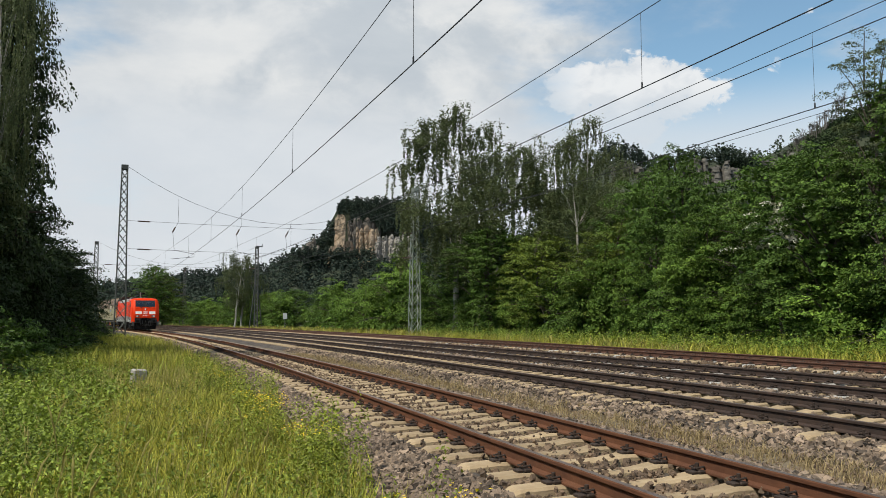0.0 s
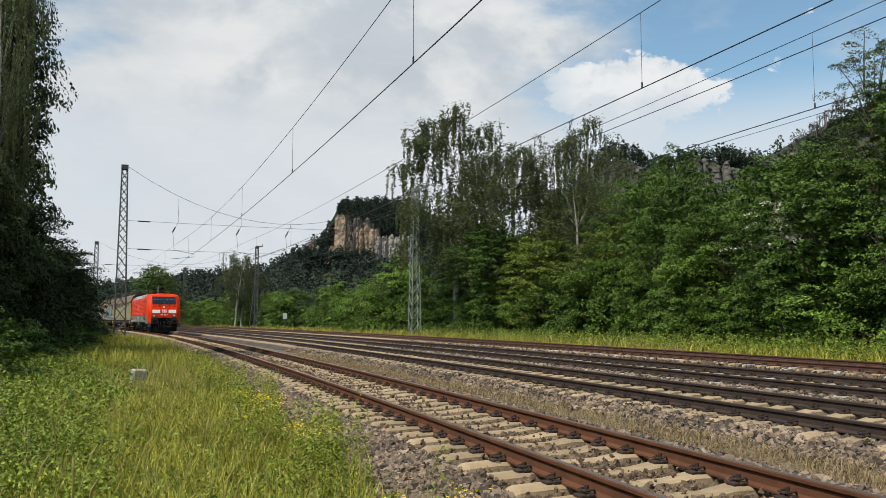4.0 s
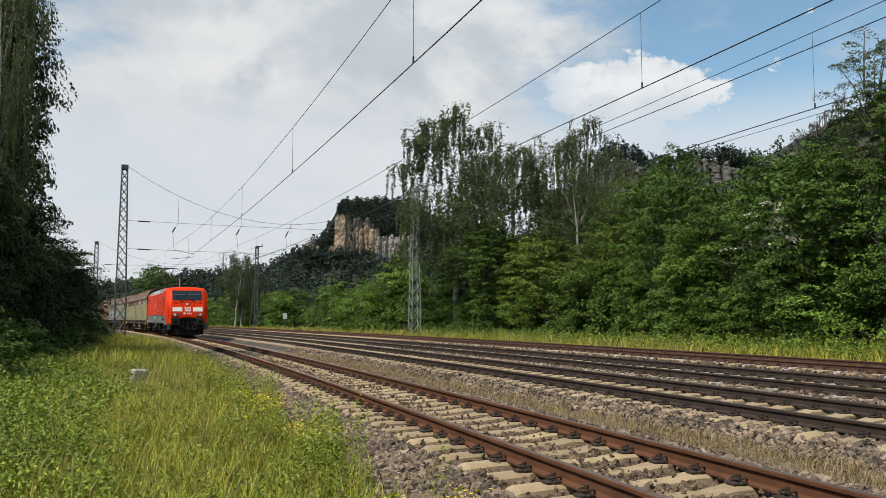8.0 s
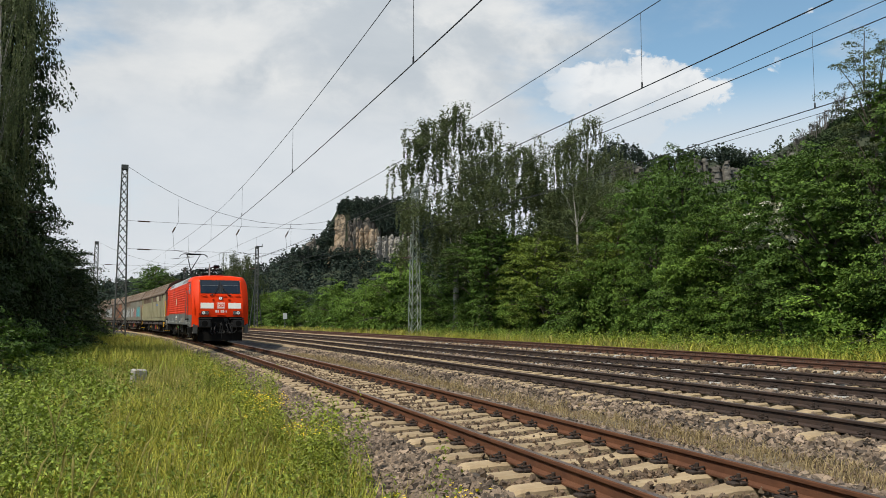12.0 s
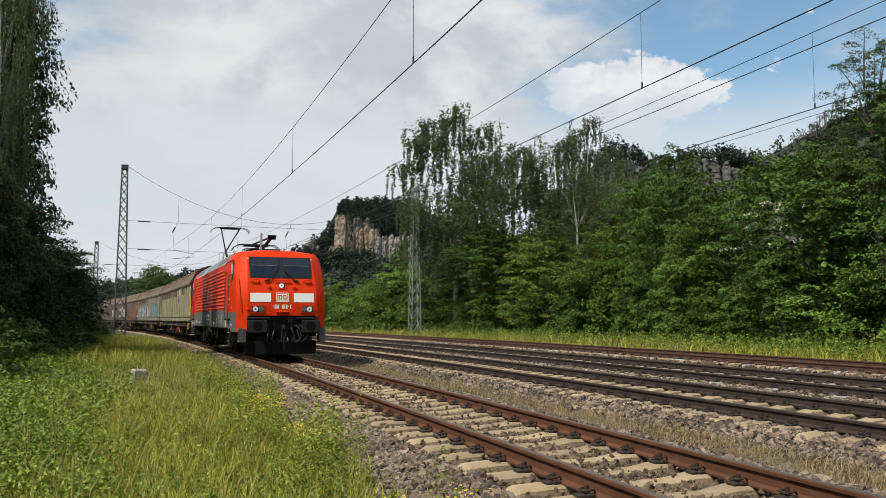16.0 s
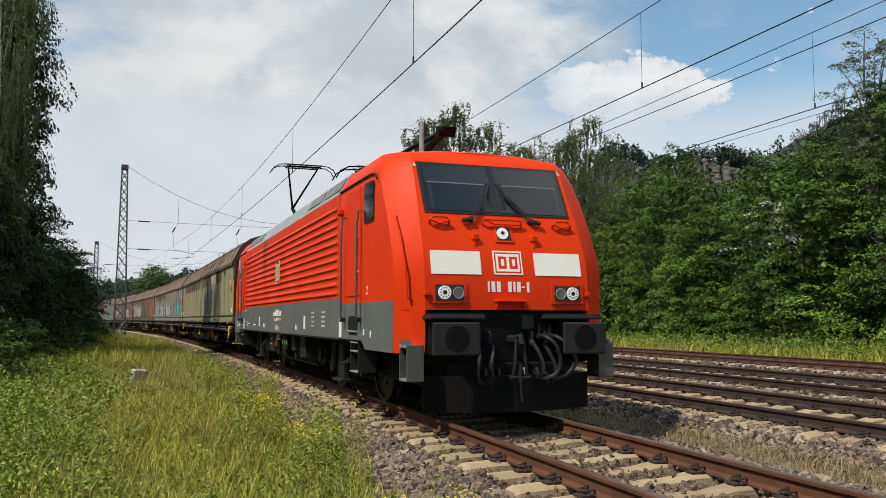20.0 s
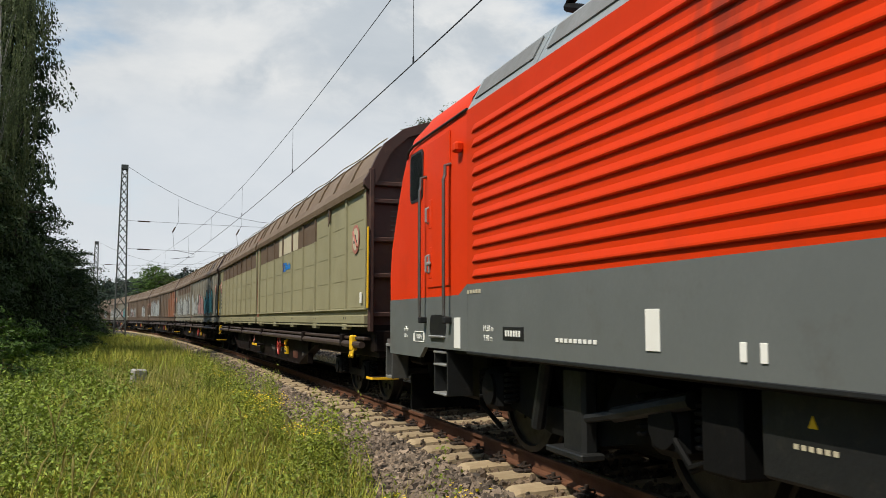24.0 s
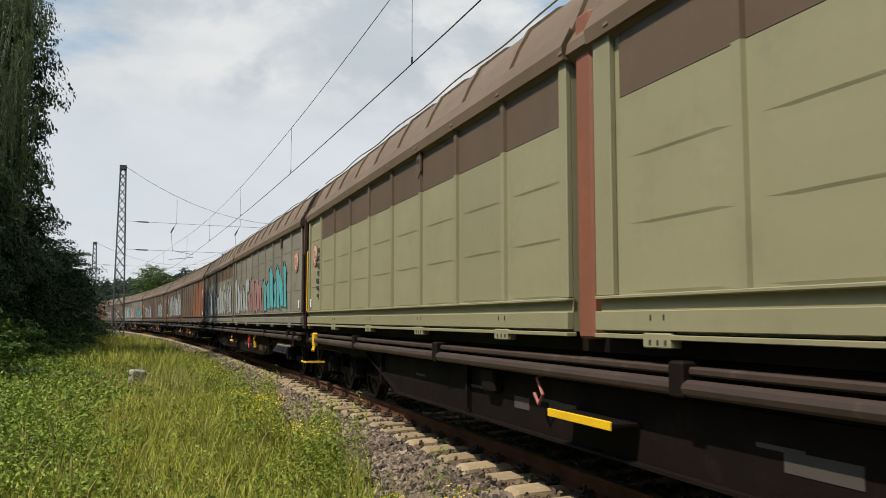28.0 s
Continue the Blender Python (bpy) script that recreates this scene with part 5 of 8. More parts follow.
# ---------------------------------------------------------------- the train
T = {
    "red": material("loco_red", (0.66, 0.041, 0.005), (0.60, 0.035, 0.004), 0.5, scale=0.6, fine=25, bump=0.02, spots=(0.42, 0.032, 0.010), spot_amount=0.25, spec=0.09),
    "skirt_grey": material("skirt_grey", (0.1349, 0.1444, 0.1406), (0.1083, 0.1178, 0.1149), 0.45, scale=0.8, fine=25, bump=0.03, spots=(0.085, 0.08, 0.07), spot_amount=0.4),
    "silver": material("roof_silver", (0.40, 0.42, 0.42), (0.30, 0.32, 0.32), 0.42, 0.35, scale=1.0, fine=30, bump=0.05, spots=(0.20, 0.20, 0.19)),
    "roof_grey": material("roof_grey", (0.20, 0.205, 0.205), (0.13, 0.13, 0.13), 0.7, scale=1.5, fine=30, bump=0.1, spots=(0.10, 0.08, 0.06)),
    "black": material("frame_black", (0.008, 0.008, 0.008), (0.005, 0.005, 0.005), 0.65, scale=3, fine=40, bump=0.1, spots=(0.02, 0.017, 0.014), spec=0.1),
    "buffer_black": material("buffer_black", (0.020, 0.020, 0.021), (0.012, 0.012, 0.012), 0.5, scale=5, fine=40, bump=0.1, spots=(0.05, 0.045, 0.04), spec=0.3),
    "rubber": material("rubber_black", (0.012, 0.012, 0.013), None, 0.45, bump=0),
    "gunmetal": material("gunmetal", (0.0192, 0.02, 0.02), (0.0112, 0.012, 0.012), 0.55, 0.3, scale=4, fine=40, bump=0.1, spots=(0.05, 0.04, 0.035)),
    "steel": material("worn_steel", (0.24, 0.23, 0.215), (0.16, 0.15, 0.14), 0.4, 0.8, scale=6, fine=60, bump=0.1),
    "tread": material("wheel_steel", (0.045, 0.040, 0.035), (0.025, 0.022, 0.020), 0.5, 0.6, scale=5, fine=60, bump=0.1),
    "alu": material("step_aluminium", (0.46, 0.46, 0.44), (0.34, 0.34, 0.33), 0.45, 0.6, scale=5, fine=50, bump=0.1),
    "white": material("white_paint", (0.80, 0.79, 0.74), (0.74, 0.73, 0.68), 0.5, scale=2, fine=30, bump=0.02),
    "cream": material("cream_panel", (0.52, 0.46, 0.33), (0.44, 0.39, 0.28), 0.6, scale=1.5, fine=30, bump=0.05),
    "yellow": material("safety_yellow", (0.85, 0.52, 0.01), (0.72, 0.42, 0.01), 0.5, scale=4, fine=30, bump=0.05, spots=(0.25, 0.15, 0.03), spot_amount=0.4),
    "orange": material("orange_paint", (0.80, 0.36, 0.02), None, 0.5, bump=0),
    "blue": material("sign_blue", (0.01, 0.20, 0.62), None, 0.5, bump=0),
    "navy": material("sign_navy", (0.012, 0.045, 0.22), None, 0.5, bump=0),
    "sign_red": material("sign_red", (0.40, 0.15, 0.11), (0.34, 0.12, 0.09), 0.6, bump=0),
    "wheel_red": material("handwheel_red", (0.42, 0.035, 0.025), (0.30, 0.03, 0.02), 0.5, bump=0.05),
    "step_grey": material("step_grey", (0.105, 0.105, 0.10), (0.075, 0.075, 0.07), 0.55, 0.2, scale=4, fine=40, bump=0.1, spots=(0.04, 0.04, 0.035)),
    "lens": material("lamp_lens", (0.52, 0.52, 0.50), (0.36, 0.36, 0.35), 0.3, scale=60, fine=140, bump=0.3, spots=(0.16, 0.16, 0.16), spot_amount=0.7, glow=0.40),
    "lens_off": material("lamp_lens_unlit", (0.30, 0.32, 0.33), (0.15, 0.16, 0.17), 0.15, 0.4, bump=0),
    "glass": material("cab_glass", (0.008, 0.010, 0.012), (0.006, 0.007, 0.009), 0.03, scale=1, fine=3, bump=0, spec=1.0),
    "blind": material("sun_blind", (0.022, 0.024, 0.028), (0.016, 0.018, 0.020), 0.04, bump=0, spec=1.0),
    "olive": material("wagon_olive", (0.2724, 0.2493, 0.1449), (0.2363, 0.2155, 0.1229), 0.62, scale=0.5, fine=14, bump=0.03, spots=(0.17, 0.15, 0.09), spot_amount=0.35, rand=0.05),
    "olive_grey": material("wagon_olive_grey", (0.215, 0.20, 0.155), (0.165, 0.15, 0.115), 0.7, scale=0.6, fine=14, bump=0.05, spots=(0.10, 0.075, 0.05), spot_amount=0.6, rand=0.08),
    "brown": material("wagon_brown", (0.122, 0.078, 0.046), (0.094, 0.060, 0.036), 0.65, scale=0.7, fine=16, bump=0.04, spots=(0.075, 0.05, 0.035), rand=0.06),
    "hood": material("hood_brown", (0.190, 0.130, 0.080), (0.145, 0.097, 0.058), 0.6, scale=0.9, fine=16, bump=0.12, spots=(0.105, 0.075, 0.05), spot_amount=0.45),
    "hood_edge": material("hood_edge_brown", (0.165, 0.110, 0.064), (0.130, 0.086, 0.050), 0.6, scale=1, fine=16, bump=0.05),
    "end_brown": material("end_brown", (0.060, 0.025, 0.017), (0.042, 0.018, 0.013), 0.65, scale=1.2, fine=20, bump=0.08, spots=(0.11, 0.05, 0.03), spot_amount=0.5),
    "post": material("post_rust", (0.24, 0.085, 0.045), (0.18, 0.065, 0.035), 0.65, scale=1.5, fine=20, bump=0.05),
    # near-black brown: the shade below the wagon walls is put into the colour
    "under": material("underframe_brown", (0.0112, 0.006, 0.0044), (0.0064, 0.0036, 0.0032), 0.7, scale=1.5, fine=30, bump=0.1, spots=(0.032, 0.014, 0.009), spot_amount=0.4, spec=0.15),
    "touched_red": material("touched_red", (0.10, 0.026, 0.012), (0.06, 0.018, 0.009), 0.7, scale=4, bump=0.05),
    # lighter underframe brown: light caught by the guide rails is put into the colour
    "worn_brown": material("worn_brown", (0.058, 0.036, 0.026), (0.038, 0.023, 0.017), 0.55, scale=1.5, fine=30, bump=0.1, spots=(0.12, 0.08, 0.06), spot_amount=0.4),
    "rust_wall": material("rust_wall", (0.24, 0.095, 0.040), (0.16, 0.06, 0.028), 0.8, scale=0.8, fine=14, bump=0.1, spots=(0.36, 0.17, 0.07), stretch=(1, 1, 0.3)),
    "teal": material("spray_teal", (0.10, 0.42, 0.42), (0.07, 0.30, 0.34), 0.6, scale=3, bump=0),
    "pale": material("spray_pale", (0.42, 0.43, 0.41), (0.30, 0.32, 0.32), 0.6, scale=3, bump=0),
    "pink": material("spray_pink", (0.36, 0.18, 0.16), (0.28, 0.15, 0.14), 0.6, scale=3, bump=0),
    "dark_spray": material("spray_dark", (0.05, 0.05, 0.05), None, 0.6, bump=0),
    "dim_print": material("dim_print", (0.075, 0.064, 0.056), None, 0.7, bump=0),
    "green_label": material("green_label", (0.10, 0.42, 0.06), None, 0.5, bump=0),
}

def soot(mt, y0, width, z0, z1, amount):
    """A sooty streak down a wall about y0, strongest at its top."""
    N, L = mt.node_tree.nodes, mt.node_tree.links
    b = N["Principled BSDF"]
    col = b.inputs["Base Color"].links[0].from_socket
    tc, sep, nz = N.new("ShaderNodeTexCoord"), N.new("ShaderNodeSeparateXYZ"), N.new("ShaderNodeTexNoise")
    L.new(tc.outputs["Object"], sep.inputs[0])
    mp = N.new("ShaderNodeMapping")
    mp.inputs[3].default_value = (1, 5, 0.6)
    L.new(tc.outputs["Object"], mp.inputs[0])
    L.new(mp.outputs[0], nz.inputs["Vector"])
    nz.inputs["Scale"].default_value, nz.inputs["Detail"].default_value = 1.6, 5

    def calc(op, p, q):
        n = N.new("ShaderNodeMath")
        n.operation, n.use_clamp = op, op == "MULTIPLY"
        for i, v in enumerate((p, q)):
            if isinstance(v, (int, float)):
                n.inputs[i].default_value = v
            else:
                L.new(v, n.inputs[i])
        return n.outputs[0]

    def soft(v, lo, hi, top):
        n = N.new("ShaderNodeMapRange")
        n.interpolation_type = "SMOOTHSTEP"
        L.new(v, n.inputs[0])
        n.inputs[1].default_value, n.inputs[2].default_value, n.inputs[4].default_value = lo, hi, top
        return n.outputs[0]

    near = soft(calc("ABSOLUTE", calc("SUBTRACT", sep.outputs[1], y0), 0), width, 0.0, amount)
    f = calc("MULTIPLY", calc("MULTIPLY", near, soft(sep.outputs[2], z0, z1, 1.0)), soft(nz.outputs[0], 0.25, 0.65, 1.0))
    mx = N.new("ShaderNodeMix")
    mx.data_type = "RGBA"
    L.new(f, mx.inputs[0])
    L.new(col, mx.inputs[6])
    mx.inputs[7].default_value = (0.05, 0.03, 0.022, 1)
    L.new(mx.outputs[2], b.inputs["Base Color"])


T["red_side"] = material("loco_red_side", (0.62, 0.038, 0.004), (0.55, 0.035, 0.004), 0.5, scale=0.6, fine=25, bump=0.02, spots=(0.40, 0.032, 0.010), spot_amount=0.3, spec=0.09)
soot(T["red_side"], 2.35, 0.75, 1.9, 3.2, 0.75)
FRONT = 9.3  # half the length between the headlight planes


def flip(shape, end):
    """end +1: the leading end as drawn; -1: turned to the trailing end."""
    if end < 0:
        shape.v = [(x, -y, z) for x, y, z in shape.v]
    return shape


def wheelset(parent, y, r, gauge=0.755):
    """An axle with two flanged wheels that turns on its own."""
    w = new("wheelset")
    w.parent, w.matrix_basis = parent, pose(0, y, r)
    w.empty_display_size = 0.2
    for d in (-1, 1):
        sh = Shape()
        prof = [(-0.085, r + 0.03), (-0.055, r + 0.03), (-0.04, r), (0.06, r - 0.004), (0.065, r - 0.06), (0.03, r - 0.075), (0.02, 0.16), (0.08, 0.13), (0.08, 0.02), (-0.07, 0.02), (-0.06, 0.16), (-0.05, r - 0.08), (-0.085, r - 0.07)]
        rings = [[(d * (gauge + a), b * math.cos(q), b * math.sin(q)) for a, b in prof] for q in (2 * math.pi * k / 28 for k in range(29))]
        sh.loft(rings, False)
        part("wheel", sh, T["tread"], w, smooth=True)
        bolts = Shape()
        for k in range(8):
            q = k * math.pi / 4
            bolts.disc((d * (gauge + 0.03), 0.55 * r * math.cos(q), 0.55 * r * math.sin(q)), (1, 0, 0), 0.03 if r > 0.5 else 0.05, 0.03, 6)
        part("wheel_bolts", bolts, T["gunmetal"], w)
    part("axle", Shape().rod((-1.0, 0, 0), (1.0, 0, 0), 0.08, n=10), T["tread"], w)
    return w


def writing(name, text, size, m, mat, parent):
    """Raised lettering in the built-in font, as a mesh."""
    cu = bpy.data.curves.new(name, "FONT")
    cu.body, cu.size, cu.extrude, cu.align_x, cu.align_y = text, size, 0.002, "CENTER", "CENTER"
    ob = bpy.data.objects.new(name, cu)
    me = bpy.data.meshes.new_from_object(ob)
    bpy.data.objects.remove(ob)
    me.materials.clear()
    me.materials.append(mat)
    return part(name, me, None, parent, m=m)


def bars(widths, x0, h, gap=0.02):
    """Plain bars in place of a line of writing: (x0, x1) pairs."""
    out, x = [], x0
    for w in widths:
        if w > 0:
            out.append((x, x + w))
        x += abs(w) + gap
    return out


def bend(pts, n=5):
    """A smooth curve through the points."""
    p = [Vector(q) for q in pts]
    p = [2 * p[0] - p[1]] + p + [2 * p[-1] - p[-2]]
    out = []
    for i in range(1, len(p) - 2):
        for k in range(n):
            t = k / n
            out.append(0.5 * (2 * p[i] + (p[i + 1] - p[i - 1]) * t + (2 * p[i - 1] - 5 * p[i] + 4 * p[i + 1] - p[i + 2]) * t * t + (3 * p[i] - p[i - 1] - 3 * p[i + 1] + p[i + 2]) * t ** 3))
    return out + [p[-2]]


def face_y(z):
    """How far back the front stands at height z, from the headlight plane."""
    return float(np.interp(z, [1.40, 1.62, 1.85, 2.15, 2.66, 3.38, 3.58], [-0.08, -0.07, -0.05, 0.02, 0.25, 0.63, 0.86]))


def on_face(x, z, out=0.0):
    """A point of the leading face, out metres proud of it."""
    d = (face_y(z + 0.05) - face_y(z - 0.05)) / 0.1
    k = 1 / math.hypot(1, d)
    return (x, -FRONT + face_y(z) - out * k, z + out * d * k)


def face_plate(x0, x1, z0, z1, t=0.008, n=3):
    """A thin plate lying on the leading face."""
    sh = Shape()
    rings = []
    for i in range(n + 1):
        z = z0 + (z1 - z0) * i / n
        rings.append([on_face(x0, z, 0.002), on_face(x1, z, 0.002), on_face(x1, z, t), on_face(x0, z, t)])
    return sh.loft(rings, True)


def cab(loco, end):
    """One cab with its nose, windows, lamps, buffers, steps and coupling."""
    F = -FRONT
    g = lambda y: y if end > 0 else 0.06 + 0.905 * y

    def P(name, sh, mat, parent=loco, label="", smooth=False):
        return part(name, flip(sh, end), mat, parent, label, smooth)

    face = [(1.15, 1.40), (1.15, 1.62), (1.15, 1.85), (1.145, 2.15), (1.13, 2.66), (1.11, 3.0), (1.105, 3.22), (1.10, 3.40), (1.07, 3.535), (0.60, 3.60), (0.0, 3.62)]
    ring_f = [(x, F + face_y(z) + (0.03 if x < 0.9 else 0), z) for x, z in face]
    corner = [(1.48, 0.21, 1.40), (1.48, 0.19, 1.62), (1.48, 0.19, 1.85), (1.48, 0.25, 2.15), (1.48, 0.52, 2.66), (1.478, 0.73, 3.0), (1.465, 0.88, 3.22), (1.415, 1.0, 3.42), (1.29, 1.10, 3.57), (0.65, 1.18, 3.655), (0.0, 1.18, 3.67)]
    ring_c = [(x, F + y, z) for x, y, z in corner]
    ring_m = [tuple(0.5 * (a + b) for a, b in zip(p, q)) for p, q in zip(ring_f, ring_c)]
    ring_m = [(x * 1.015 if i < 9 else x, y - 0.02, z + (0.012 if i > 6 else 0)) for i, (x, y, z) in enumerate(ring_m)]
    flat = lambda y: [(1.48, F + y, 1.50), (1.48, F + y, 1.62), (1.48, F + y, 1.85), (1.48, F + y, 2.15), (1.48, F + y, 2.66), (1.478, F + y, 3.0), (1.472, F + y, 3.26), (1.42, F + y, 3.44), (1.30, F + y, 3.60), (0.65, F + y, 3.675), (0.0, F + y, 3.69)]
    full = lambda r: r + [(-x, y, z) for x, y, z in r[-2::-1]]
    shell = Shape().loft([full(ring_f), full(ring_m), full(ring_c), full(flat(1.35)), full(flat(2.2)), full(flat(g(3.22)))], False, False)
    n = len(full(ring_f))
    # the flat front between its two edges
    half = len(ring_f)
    fr = full(ring_f)
    shell.add(fr, [(i, i + 1, n - 2 - i, n - 1 - i) for i in range(half - 1)])
    P("cab", shell, T["red"], smooth=True)
    # red corner fairings and grey skirt ends below
    for d in (-1, 1):
        q = [(d * 1.15, F - 0.08), (d * 1.30, F + 0.02), (d * 1.475, F + 0.20), (d * 1.42, F + 0.26), (d * 1.10, F + 0.0)]
        P("corner_fairing", Shape().prism(q, 0.86, 1.405, "xy"), T["red"])
        if end < 0 or d < 0:
            P("corner_handrail", Shape().tube([(d * 1.36, F + 0.42, 2.62), (d * 1.405, F + 0.36, 2.60), (d * 1.39, F + 0.17, 2.3), (d * 1.375, F + 0.02, 1.9), (d * 1.36, F + 0.0, 1.56), (d * 1.30, F + 0.02, 1.53)], 0.014, 6), T["red"])
        sk = Shape().prism([(F + 0.20, 0.86), (F + g(1.55), 0.86), (F + g(1.75), 0.98), (F + g(3.22), 0.98), (F + g(3.22), 1.62), (F + g(2.95), 1.52), (F + 0.20, 1.52)], d * 1.44, d * 1.485, "yz")
        P("skirt", sk, T["skirt_grey"])
        # door with handrails, handle recess and window
        door = Shape().box((min(d * 1.472, d * 1.492), F + g(1.86), 1.62), (max(d * 1.472, d * 1.492), F + g(2.68), 3.22), 0.008)
        dr = P("door", door, T["red"])
        for z0, z1 in ((1.72, 2.06), (2.26, 2.58)):
            P("grab_handle", Shape().tube([(d * 1.49, F + g(1.93), z0 + 0.06), (d * 1.53, F + g(1.94), z0 + 0.08), (d * 1.53, F + g(1.94), z1 - 0.10), (d * 1.49, F + g(1.93), z1 - 0.08)], 0.014, 6), T["alu"], dr)
            P("handle_recess", Shape().box((min(d * 1.48, d * 1.497), F + g(1.92), z0), (max(d * 1.48, d * 1.497), F + g(2.06), z1), 0.03), T["red"], dr)
        P("door_handle", Shape().box((min(d * 1.495, d * 1.53), F + g(1.93), 1.86), (max(d * 1.495, d * 1.53), F + g(2.05), 1.90), 0.01).box((min(d * 1.495, d * 1.52), F + g(1.975), 1.78), (max(d * 1.495, d * 1.52), F + g(2.005), 1.98), 0.006), T["alu"], dr)
        for y in (g(1.79), g(2.76) - (0 if end > 0 else 0.06)):
            P("handrail", Shape().tube([(d * 1.48, F + y, 2.86), (d * 1.545, F + y, 2.84), (d * 1.545, F + y, 2.74), (d * 1.56, F + y, 2.70), (d * 1.56, F + y, 1.32), (d * 1.48, F + y, 1.27)], 0.018, 7), T["steel"])
            P("handrail_foot", Shape().box((min(d * 1.48, d * 1.57), F + y - 0.035, 1.24), (max(d * 1.48, d * 1.57), F + y + 0.035, 1.31), 0.01), T["gunmetal"])
        rounds = lambda y0, y1, z0, z1, r: [(cy + r * math.cos(q), cz + r * math.sin(q)) for cy, cz, q0 in ((y1 - r, z1 - r, 0), (y0 + r, z1 - r, 90), (y0 + r, z0 + r, 180), (y1 - r, z0 + r, 270)) for q in (radians(q0 + 22.5 * k) for k in range(5))]
        win = rounds(F + g(1.11), F + g(1.66), 2.63, 3.21, 0.075)
        P("gutter", Shape().tube([(d * 1.478, F + g(3.2), 3.315), (d * 1.480, F + g(2.0), 3.312), (d * 1.482, F + g(1.25), 3.305), (d * 1.487, F + g(1.05), 3.27), (d * 1.487, F + g(0.97), 3.19)], 0.016, 6), T["gunmetal"])
        wn = P("side_window", Shape().prism(win, d * 1.465, d * 1.489, "yz"), T["rubber"])
        c = (F + g(1.38), 2.93)
        P("pane", Shape().prism([(c[0] + (a - c[0]) * 0.86, c[1] + (b - c[1]) * 0.90) for a, b in win], d * 1.470, d * 1.493, "yz"), T["glass"], wn)
        P("marker_lamp", Shape().box((min(d * 1.47, d * 1.56), F + g(2.95), 2.92), (max(d * 1.47, d * 1.56), F + g(3.10), 3.02), 0.02), T["red"])
        # step hole, its shade drawn as a black plate, and ladder under the door
        P("step_hole", Shape().prism(rounds(F + g(1.96), F + g(2.54), 1.10, 1.33, 0.09), d * 1.46, d * 1.4895, "yz"), T["rubber"])
        P("step_sill", Shape().box((min(d * 1.40, d * 1.52), F + g(2.0), 1.09), (max(d * 1.40, d * 1.52), F + g(2.5), 1.115), 0.008), T["alu"])
        x0, x1 = min(d * 1.18, d * 1.46), max(d * 1.18, d * 1.46)
        lad = P("ladder", Shape().box((x0, F + g(2.02), 0.50), (x1, F + g(2.02) + 0.025, 1.0), 0.006), T["gunmetal"])
        P("ladder_side", Shape().box((x0, F + g(2.48), 0.50), (x1, F + g(2.48) + 0.025, 1.0), 0.006), T["gunmetal"], lad)
        P("ladder_back", Shape().box((min(d * 1.18, d * 1.195), F + g(2.02) + 0.03, 0.51), (max(d * 1.18, d * 1.195), F + g(2.48) - 0.005, 0.98), 0.004), T["black"], lad)
        for z in (0.50, 0.80, 0.93):
            P("rung", Shape().box((min(d * 1.20, d * 1.475), F + g(2.045), z), (max(d * 1.20, d * 1.475), F + g(2.475), z + 0.022), 0.005), T["alu"], lad)
        # labels on the skirt
        for y, z, w, h in ((3.07 if end > 0 else 2.70, 1.15, 0.17, 0.30), (1.62, 1.10, 0.05, 0.09), (1.25, 1.08, 0.05, 0.09), (6.1, 1.22, 0.15, 0.25), (6.9, 1.12, 0.05, 0.1), (7.05, 1.12, 0.05, 0.1)):
            P("label_plate", Shape().box((min(d * 1.484, d * 1.492), F + y - w / 2, z - h / 2), (max(d * 1.484, d * 1.492), F + y + w / 2, z + h / 2), 0.002), T["white"])
        # foot step box at the corner
        xs = lambda a, b: (min(d * a, d * b), max(d * a, d * b))
        x0, x1 = xs(1.21, 1.43)
        st = P("foot_step", Shape().box((x0, F - 0.22, 0.53), (x1, F - 0.195, 0.97), 0.005).box((x0, F + 0.07, 0.53), (x1, F + 0.095, 0.97), 0.005).box((xs(1.21, 1.23)[0], F - 0.2, 0.53), (xs(1.21, 1.23)[1], F + 0.08, 0.97), 0.004)
               .prism([(F - 0.21, 0.96), (F - 0.12, 0.96), (F - 0.17, 1.03)], d * 1.36, d * 1.425, "yz").prism([(F + 0.0, 0.96), (F + 0.09, 0.96), (F + 0.04, 1.03)], d * 1.36, d * 1.425, "yz"), T["step_grey"])
        for z in (0.535, 0.94):
            P("tread", Shape().box((x0, F - 0.195, z), (x1, F + 0.07, z + 0.025), 0.005), T["alu"], st)
            for k in range(5):
                P("tread_tooth", Shape().box((xs(1.425, 1.437)[0], F - 0.19 + 0.055 * k, z - 0.005), (xs(1.425, 1.437)[1], F - 0.155 + 0.055 * k, z + 0.03), 0.003), T["alu"], st)
        P("step_bracket", Shape().box((xs(1.24, 1.40)[0], F + 0.02, 0.86), (xs(1.24, 1.40)[1], F + 0.35, 1.0), 0.01), T["black"], st)
        # buffers
        bf = P("buffer", Shape().box((d * 0.875 - 0.31, F - 0.47, 0.84), (d * 0.875 + 0.31, F - 0.42, 1.25), 0.022), T["buffer_black"], label="rectangular dark steel buffer")
        P("grease_patch", Shape().disc((d * 0.875, F - 0.472, 1.05), (0, 1, 0), 0.16, 0.006, 20), T["black"], bf)
        P("buffer_stem", Shape().rod((d * 0.875, F - 0.43, 1.05), (d * 0.875, F - 0.1, 1.05), 0.11, n=14).box((d * 0.875 - 0.24, F - 0.16, 0.82), (d * 0.875 + 0.24, F + 0.02, 1.28), 0.03), T["black"], bf)
        P("buffer_step", Shape().box((d * 0.82 - 0.36, F - 0.36, 1.28), (d * 0.82 + 0.36, F - 0.04, 1.33), 0.012), T["buffer_black"])
